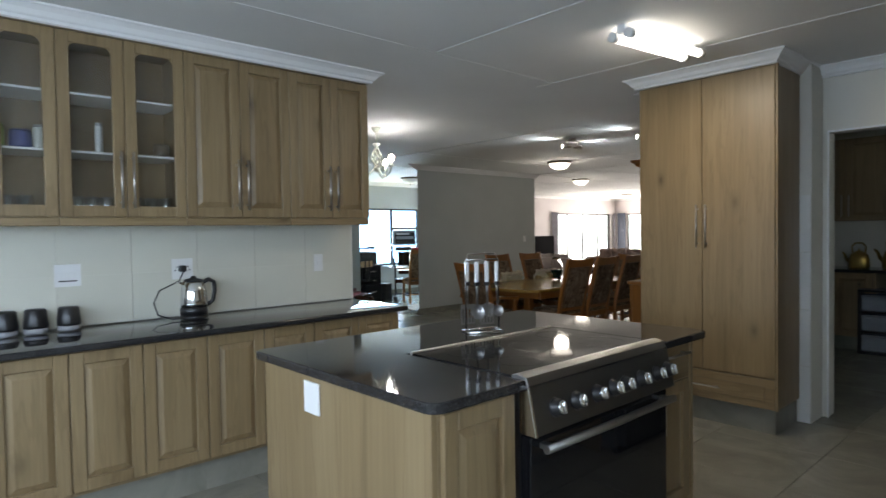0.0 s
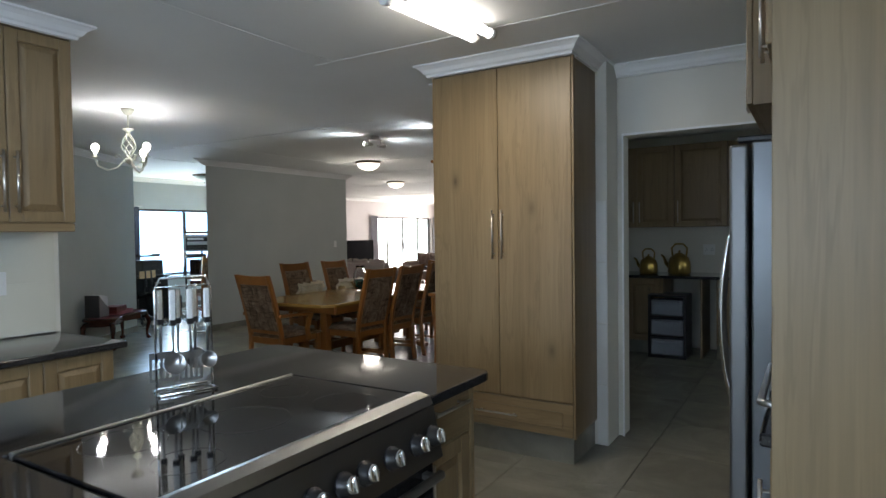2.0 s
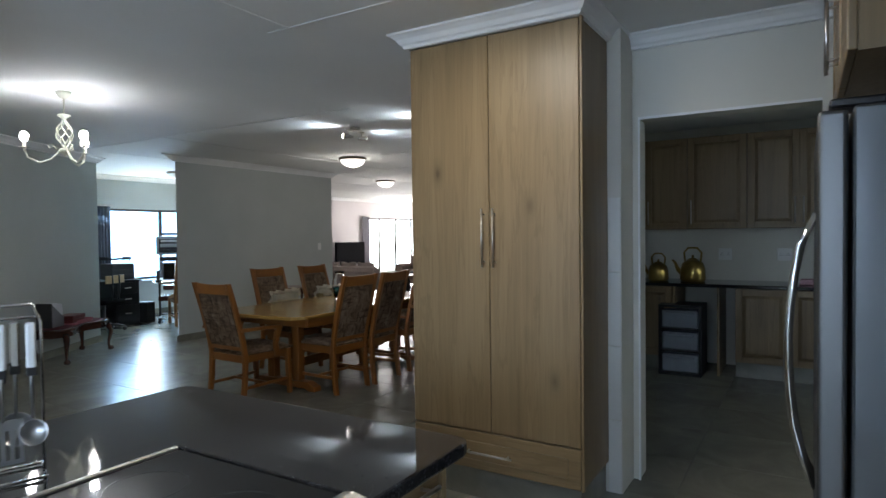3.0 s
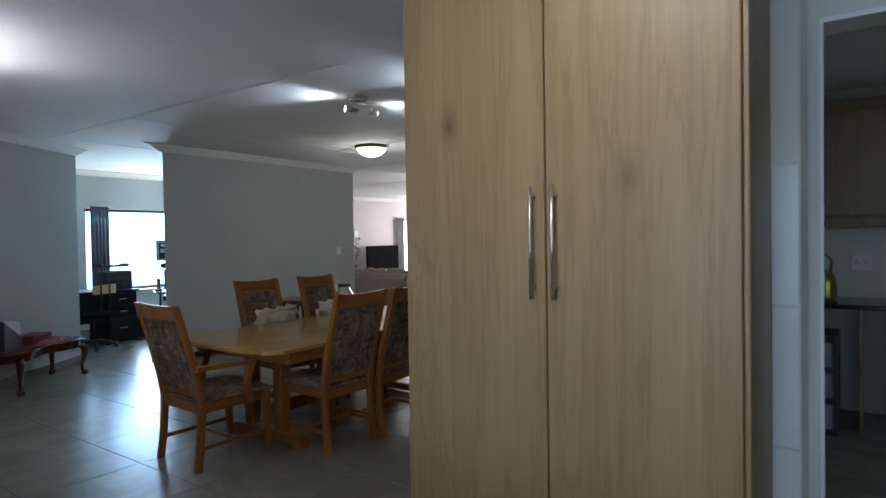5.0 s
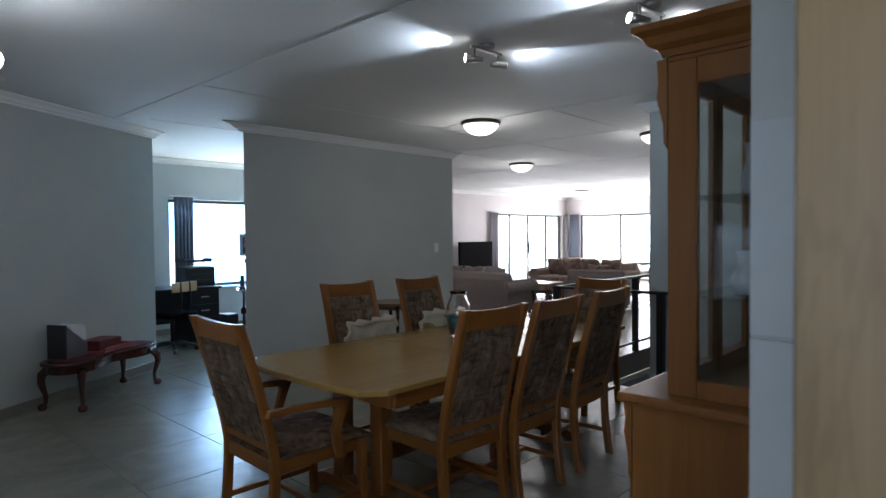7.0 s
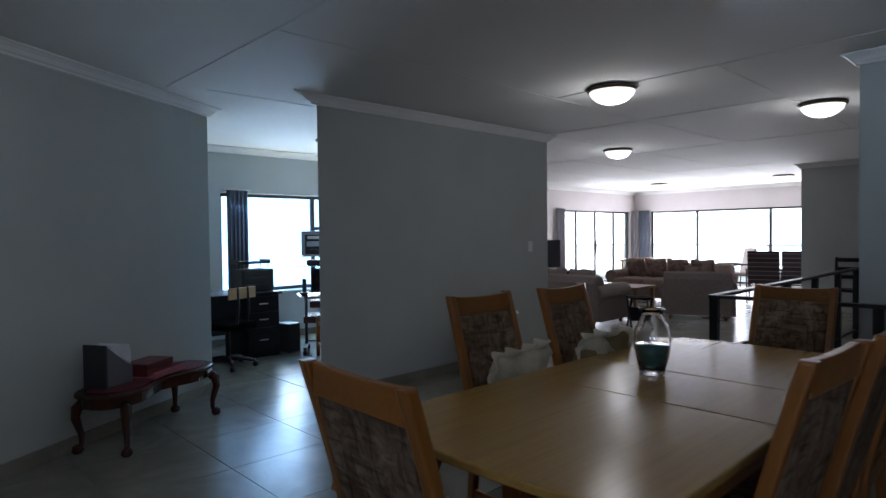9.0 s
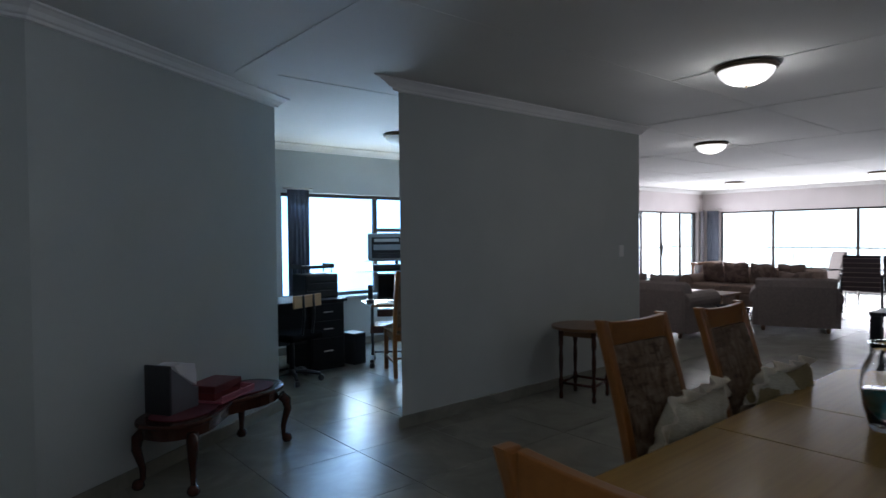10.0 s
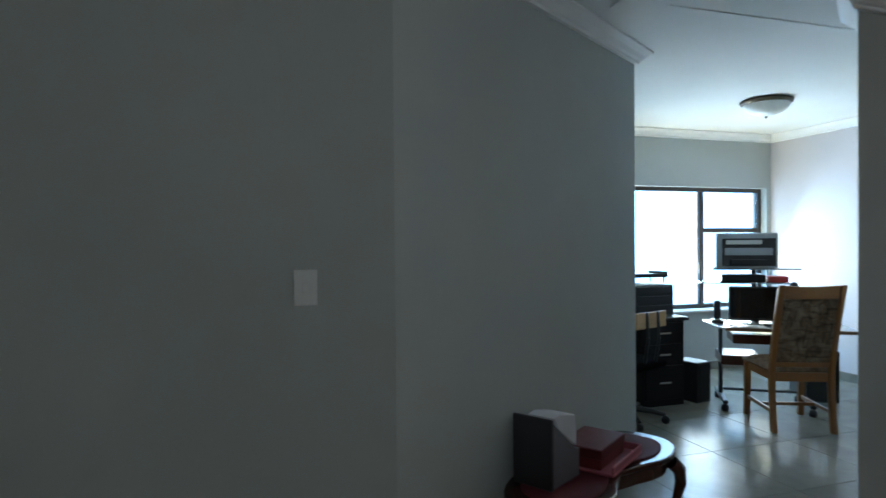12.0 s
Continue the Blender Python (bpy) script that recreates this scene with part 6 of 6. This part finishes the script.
part("screen", boxes((-0.62, 0.62, -0.034, -0.031, 0.1, 0.69)), MATTE, tv)
vp = thing("potted_plant", (14.55, 12.3, 0), "tall dark vase with dry leafy stems", "plant")
part("vase", lathe([(0, 0), (0.12, 0), (0.14, 0.3), (0.1, 0.6), (0.07, 0.72), (0.09, 0.76), (0, 0.74)], 18), BLACKP, vp)
rnd = random.Random(3)
LEAF = plain("dark_leaf", (0.035, 0.035, 0.02), 0.7)
for i in range(9):
    a, q = rnd.uniform(0, 6.28), rnd.uniform(0.08, 0.28)
    top_ = (q * math.cos(a), q * math.sin(a), rnd.uniform(1.1, 1.55))
    stm = part("stem", tube([(0, 0, 0.7), (top_[0] * 0.4, top_[1] * 0.4, 0.95), top_], [0.006, 0.005, 0.003], 5), LEAF, vp)
    bm = bmesh.new()
    for j in range(16):
        f = rnd.uniform(0.3, 1.0)
        c = Vector((top_[0] * f, top_[1] * f, 0.72 + (top_[2] - 0.72) * f))
        d = Vector((rnd.uniform(-1, 1), rnd.uniform(-1, 1), rnd.uniform(-0.3, 0.8))).normalized() * 0.09
        s_ = d.cross(Vector((0, 0, 1))).normalized() * 0.022
        bm.faces.new([bm.verts.new(c), bm.verts.new(c + d * 0.5 + s_), bm.verts.new(c + d), bm.verts.new(c + d * 0.5 - s_)])
    part("leaves", bm, LEAF, stm)
wall_plate(15.05, 12.698, 1.55, 0.14, 0.14, "white thermostat plate on the lounge wall", -1, "switch")
STRIPE, nt_, b_ = start("striped_canvas", 0.9)
wv = nt_.nodes.new("ShaderNodeTexWave")
wv.bands_direction = "Z"
wv.inputs["Scale"].default_value = 1.9
wv.inputs["Distortion"].default_value = 0.15
nt_.links.new(coords(nt_), wv.inputs["Vector"])
nt_.links.new(ramp(nt_, wv.outputs["Fac"], [(0.35, (0.05, 0.035, 0.04)), (0.5, (0.42, 0.34, 0.30)), (0.65, (0.07, 0.05, 0.06))]), b_.inputs["Base Color"])


def recliner(at, turn, cloth, label):
    r = thing("garden_chair", at, label, "chair", "chairs by the glazing", "", turn)
    part("back", prism([(-0.30, 0.42), (-0.22, 0.42), (-0.34, 0.98), (-0.42, 1.0)], -0.27, 0.27, 1, 0.015), cloth, r)
    part("seat", boxes((-0.28, 0.28, -0.27, 0.27, 0.38, 0.46), bevel=0.02, segs=2), cloth, r)
    for y in (-0.29, 0.29):
        part("frame", tube([(0.26, y, 0.0), (0.2, y, 0.62), (-0.3, y, 0.64), (-0.24, y, 0.0)], 0.014, 8), BLACKM, r)
        part("arm_pad", boxes((-0.26, 0.24, y - 0.03, y + 0.03, 0.632, 0.66), bevel=0.006), BLACKP, r)
    return r


recliner((16.9, 7.95, 0), 15, STRIPE, "dark striped canvas chair seen from behind")
recliner((17.1, 7.35, 0), 5, STRIPE, "dark striped canvas chair beside a table")
recliner((18.4, 9.1, 0), 130, plain("beige_canvas", (0.42, 0.38, 0.36), 0.9), "beige padded reclining garden chair")
gt = thing("garden_table", (18.0, 7.9, 0), "white slatted garden table among the chairs", "table")
for i in range(7):
    part("slat", boxes((-0.45 + i * 0.13, -0.35 + i * 0.13, -0.6, 0.6, 0.69, 0.71), bevel=0.003), WHITEP, gt)
for x in (-0.38, 0.38):
    for y in (-0.5, 0.5):
        part("leg", tube([(x, y, 0), (x, y, 0.69)], 0.015, 6), WHITEP, gt)
lt = thing("side_bench", (18.6, 11.3, 0), "low dark table by the sliding doors", "table")
part("top", boxes((-0.8, 0.8, -0.3, 0.3, 0.68, 0.72), bevel=0.005), BROWN, lt)
for x in (-0.72, 0.72):
    for y in (-0.24, 0.24):
        part("leg", boxes((x - 0.025, x + 0.025, y - 0.025, y + 0.025, 0, 0.679)), BROWN, lt)

# dark chair against the wall past the stairs
dc = thing("wooden_chair", (15.75, 6.35, 0), "dark wooden chair against the grey wall", "chair", "", "", 180)
dc.scale = (0.93, 0.93, 0.93)
part("seat", boxes((-0.21, 0.21, -0.22, 0.22, 0.42, 0.46), bevel=0.01), BLACKWOOD, dc)
for y in (-0.2, 0.2):
    part("back_post", prism([(-0.22, 0), (-0.18, 0), (-0.18, 0.45), (-0.24, 1.0), (-0.28, 1.0), (-0.22, 0.45)], y - 0.02, y + 0.02, 1, 0.003), BLACKWOOD, dc)
    part("front_leg", boxes((0.17, 0.205, y - 0.018, y + 0.018, 0, 0.419), bevel=0.003), BLACKWOOD, dc)
for z in (0.62, 0.76, 0.92):
    part("back_rail", boxes((-0.245, -0.225, -0.179, 0.179, z, z + 0.07), bevel=0.003), BLACKWOOD, dc)

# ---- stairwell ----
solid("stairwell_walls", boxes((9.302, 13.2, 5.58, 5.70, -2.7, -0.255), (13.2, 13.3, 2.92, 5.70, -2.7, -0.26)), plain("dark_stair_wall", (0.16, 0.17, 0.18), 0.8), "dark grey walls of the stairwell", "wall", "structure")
stw = thing("staircase", (9.3, 0, 0), "tiled stairs leading down from the dining level", "stairs")
for i in range(14):
    part("step", boxes((0.28 * i, 0.28 * (i + 1) - 0.002, 3.0, 5.56, -0.19 * (i + 1) - 0.19, -0.19 * (i + 1)), bevel=0.004), FLOOR_D, stw)
ra = thing("stair_railing", (0, 0, 0), "black metal railing round the stairwell", "railing")
for x, y in ((9.05, 5.72), (9.05, 4.68), (10.75, 5.72), (11.65, 5.72), (12.55, 5.72), (13.4, 5.72)):
    part("post", boxes((x - 0.03, x + 0.03, y - 0.03, y + 0.03, 0.001, 0.875), bevel=0.003), BLACKM, ra)
part("handrail", boxes((9.01, 13.44, 5.685, 5.755, 0.875, 0.90), bevel=0.004), BLACKM, ra)
part("handrail", boxes((9.015, 9.085, 4.60, 5.684, 0.875, 0.90), bevel=0.004), BLACKM, ra)
part("lower_rail", boxes((9.081, 13.4, 5.71, 5.73, 0.10, 0.125)), BLACKM, ra)

# ---- ceiling lights ----
BROWNM = plain("dark_bronze_rim", (0.12, 0.09, 0.06), 0.4, 0.7)


def dome(at, lit):
    d = thing("ceiling_light", at, "frosted glass dome ceiling light with bronze rim, " + ("lit" if lit else "unlit"), "ceiling light", "dome ceiling lights")
    part("rim", lathe([(0, -0.002), (0.19, -0.002), (0.20, -0.012), (0.195, -0.03), (0.175, -0.036), (0.0, -0.034)], 32), BROWNM, d)
    part("diffuser", lathe([(0.176, -0.037), (0.165, -0.066), (0.13, -0.10), (0.08, -0.124), (0.03, -0.134), (0, -0.135)], 32), DOME if lit else DOME_OFF, d)
    part("finial", lathe([(0, -0.1355), (0.012, -0.1355), (0.009, -0.144), (0.004, -0.152), (0, -0.154)], 10), BROWNM, d)


for x, y in ((8.68, 6.37), (11.92, 8.20), (10.64, 5.40), (18.1, 10.7), (18.15, 8.0)):
    dome((x, y, CZ), True)
dome((8.40, 9.95, CZ), False)
for x, y in ((8.68, 6.37), (11.92, 8.20), (10.64, 5.40)):
    bulb("dome_light", (x, y, CZ - 0.2), 7, (1, 0.95, 0.86), 0.12)

fl = thing("fluorescent_light", (3.86, 2.055, CZ), "twin tube fluorescent ceiling light, lit", "ceiling light", "", "", -6)
part("tray", boxes((-0.36, 0.36, -0.03, 0.03, -0.045, -0.001), bevel=0.006), CORNICE, fl)
for y in (-0.055, 0.055):
    part("tube", tube([(-0.33, y, -0.06), (0.33, y, -0.06)], 0.024, 14), TUBE, fl, "glowing fluorescent tube")
    for x in (-0.35, 0.35):
        part("end_cap", tube([(x - 0.02, y, -0.06), (x + 0.02, y, -0.06)], 0.028, 14), WHITEP, fl)
area("fluorescent_lamp", (3.86, 2.055, CZ - 0.10), (3.86, 2.055, 0), 0.66, 0.16, 9, (1, 0.93, 0.8))
bulb("fluorescent_spill", (3.86, 2.055, CZ - 0.13), 2.0, (1, 0.94, 0.83), 0.08)


def spot_bar(at, turn, aims):
    b = thing("spotlight_bar", at, "satin nickel spotlight bar with two lit heads", "ceiling light", "spotlight bars", "", turn)
    part("mount", lathe([(0, 0), (0.05, 0), (0.05, -0.018), (0.04, -0.025), (0, -0.025)], 20), NICKEL, b)
    part("bar", boxes((-0.13, 0.13, -0.010, 0.010, -0.04, -0.026), bevel=0.003), NICKEL, b)
    for x, (az, el) in zip((-0.10, 0.10), aims):
        d = Vector((math.cos(radians(az)) * math.cos(radians(el)), math.sin(radians(az)) * math.cos(radians(el)), math.sin(radians(el))))
        p = Vector((x, 0, -0.10))
        part("stem", tube([(x, 0, -0.04), tuple(p)], 0.006, 6), NICKEL, b)
        hd = part("head", tube([tuple(p - d * 0.05), tuple(p - d * 0.01), tuple(p + d * 0.055)], [0.012, 0.019, 0.027], 16), NICKEL, b, "conical spotlight head")
        part("lamp", tube([tuple(p + d * 0.0555), tuple(p + d * 0.058)], 0.024, 16), BULB, hd)
        w = b.matrix_basis @ (p + d * 0.075)
        spot("spotlight", w, b.matrix_basis @ (p + d), 13, (0.74, 0.88, 1.0), 100)


spot_bar((6.82, 4.79, CZ), -5, ((145, 5), (-10, 5)))
spot_bar((6.88, 3.80, CZ), -5, ((145, 5), (-10, 5)))

IVORY = plain("ivory_painted_iron", (0.62, 0.62, 0.52), 0.45, 0.1)
ch = thing("chandelier", (4.37, 5.60, CZ), "ivory painted three-arm chandelier with lit bulbs", "chandelier")
ch.scale = (1, 1, 0.87)
part("ceiling_cup", lathe([(0, 0), (0.055, 0), (0.05, -0.02), (0.03, -0.05), (0.012, -0.06), (0, -0.06)], 20), IVORY, ch)
part("rod", tube([(0, 0, -0.055), (0, 0, -0.24)], 0.006, 8), IVORY, ch)
part("top_cup", lathe([(0, -0.20), (0.04, -0.195), (0.045, -0.205), (0.02, -0.225), (0.015, -0.25), (0, -0.25)], 16), IVORY, ch)
for k in range(6):
    pts = []
    for i in range(13):
        f = i / 12
        a = 2 * math.pi * k / 6 + f * 2.6
        r = 0.012 + 0.045 * math.sin(math.pi * min(1, f * 1.05)) ** 1.3
        pts.append((r * math.cos(a), r * math.sin(a), -0.245 - 0.25 * f))
    part("cage_wire", tube(pts, 0.0055, 6), IVORY, ch)
part("hub", lathe([(0, -0.49), (0.03, -0.49), (0.04, -0.505), (0.03, -0.53), (0.012, -0.545), (0, -0.56)], 16), IVORY, ch)
for k in range(3):
    a = 2 * math.pi * k / 3 + 2.64
    c, s = math.cos(a), math.sin(a)
    arm = part("arm", tube([(0.03 * c, 0.03 * s, -0.51), (0.09 * c, 0.09 * s, -0.59), (0.165 * c, 0.165 * s, -0.62), (0.235 * c, 0.235 * s, -0.58), (0.255 * c, 0.255 * s, -0.51)], 0.008, 8), IVORY, ch, "curled iron arm")
    part("scroll", tube([(0.05 * c, 0.05 * s, -0.5), (0.08 * c, 0.08 * s, -0.46), (0.105 * c, 0.105 * s, -0.47), (0.1 * c, 0.1 * s, -0.495), (0.085 * c, 0.085 * s, -0.485)], 0.005, 6), IVORY, arm)
    part("drip_cup", lathe([(0, -0.51), (0.035, -0.50), (0.036, -0.495), (0.012, -0.49), (0.011, -0.45), (0, -0.45)], 14, (0.255 * c, 0.255 * s, 0)), IVORY, arm)
    part("bulb", lathe([(0, -0.449), (0.012, -0.447), (0.026, -0.42), (0.03, -0.395), (0.02, -0.367), (0, -0.36)], 14, (0.255 * c, 0.255 * s, 0)), BULB, arm, "lit round bulb")
    bulb("chandelier_bulb", (4.37 + 0.275 * c, 5.60 + 0.275 * s, CZ - 0.28), 2.6, (0.9, 0.95, 1.0), 0.03)

# ---- wall tiles beside the scullery opening ----
wt = thing("tiled_strip", (0, 0, 0), "white glazed wall tiles beside the scullery opening", "wall tiles", "", "structure")
for z0 in [0.0 + 0.405 * i for i in range(4)]:
    part("tile", boxes((5.201, 5.2085, 1.642, 1.712, z0 + 0.002, z0 + 0.401), bevel=0.002), WTILE, wt)
    part("tile", boxes((5.201, 5.2085, 2.70, 2.859, z0 + 0.002, z0 + 0.401), bevel=0.002), WTILE, wt)
solid("corner_trim", boxes((5.448, 5.462, 1.597, 1.607, 0, 2.08), (5.448, 5.462, 0.72, 1.597, 2.066, 2.08)), CORNICE, "white corner trim round the scullery opening", "trim", "structure")
SPLASH = plain("cream_glazed_tile", (0.62, 0.605, 0.51), 0.35, 0, 0.03, 2.0, 0.02)
bsp = thing("backsplash", (0, 0, 0), "cream wall tiles behind the worktop", "wall tiles", "", "structure")
for i in range(11):
    for j in range(2):
        x = -1.19 + i * 0.385
        part("tile", boxes((x, min(3.066, x + 0.3835), 4.151, 4.1585, 0.897 + j * 0.282, 0.897 + j * 0.282 + 0.2812), bevel=0.0004), SPLASH, bsp)

# ---- floor tiles ----
PITCH, GAP = 0.655, 0.004
tile_bm = boxes((GAP / 2, PITCH - GAP / 2, GAP / 2, PITCH - GAP / 2, -0.006, 0.0), bevel=0.0012)
tile_me = mesh_of("floor_tile", tile_bm, FLOOR_D)
tiles = thing("floor_tiles", (0, 0, 0), "grey stone-look porcelain floor tiles", "floor tiles", "", "structure")
X0, Y0 = 6.56 - 12 * PITCH, 7.94 - 15 * PITCH
rest = []
count = 0
for i in range(34):
    for j in range(23):
        x, y = X0 + i * PITCH, Y0 + j * PITCH
        x1, y1 = x + PITCH, y + PITCH
        if x1 < -1.4 or x > 20.8 or y1 < -1.6 or y > 12.9:
            continue
        if x1 > 9.16 and x < 13.2 and y < 5.70 and y1 > 2.7:
            y2 = max(y, 5.71)
            if y1 - y2 > 0.03:
                rest.append((max(x, 9.0), x1, y2, y1))
            if x < 9.14:
                rest.append((x, 9.15, y, min(y1, 5.71)))
            continue
        if x1 > 13.19 and x < 13.2 and y < 5.7:
            rest.append((13.2, x1, y, y1))
            continue
        near = -1.3 < x < 9.6 and (y > -0.8) and y < 11.0 and count < 290 and not (x < 2.6 and y > 4.3)
        if near:
            ob = new("tile", tile_me)
            ob.parent = tiles
            ob.location = (x, y, 0)
            count += 1
        else:
            rest.append((x, x1, y, y1))
bm = bmesh.new()
for x0, x1, y0, y1 in rest:
    vs_ = [bm.verts.new(p) for p in ((x0 + 0.002, y0 + 0.002, 0), (x1 - 0.002, y0 + 0.002, 0), (x1 - 0.002, y1 - 0.002, 0), (x0 + 0.002, y1 - 0.002, 0))]
    lo_ = [bm.verts.new((v.co.x, v.co.y, -0.0055)) for v in vs_]
    bm.faces.new(vs_)
    for a in range(4):
        b = (a + 1) % 4
        bm.faces.new((lo_[a], lo_[b], vs_[b], vs_[a]))
ft = part("far_tiles", bm, FLOOR_D, tiles)
tagged(ft, "", "", "", "stuff")
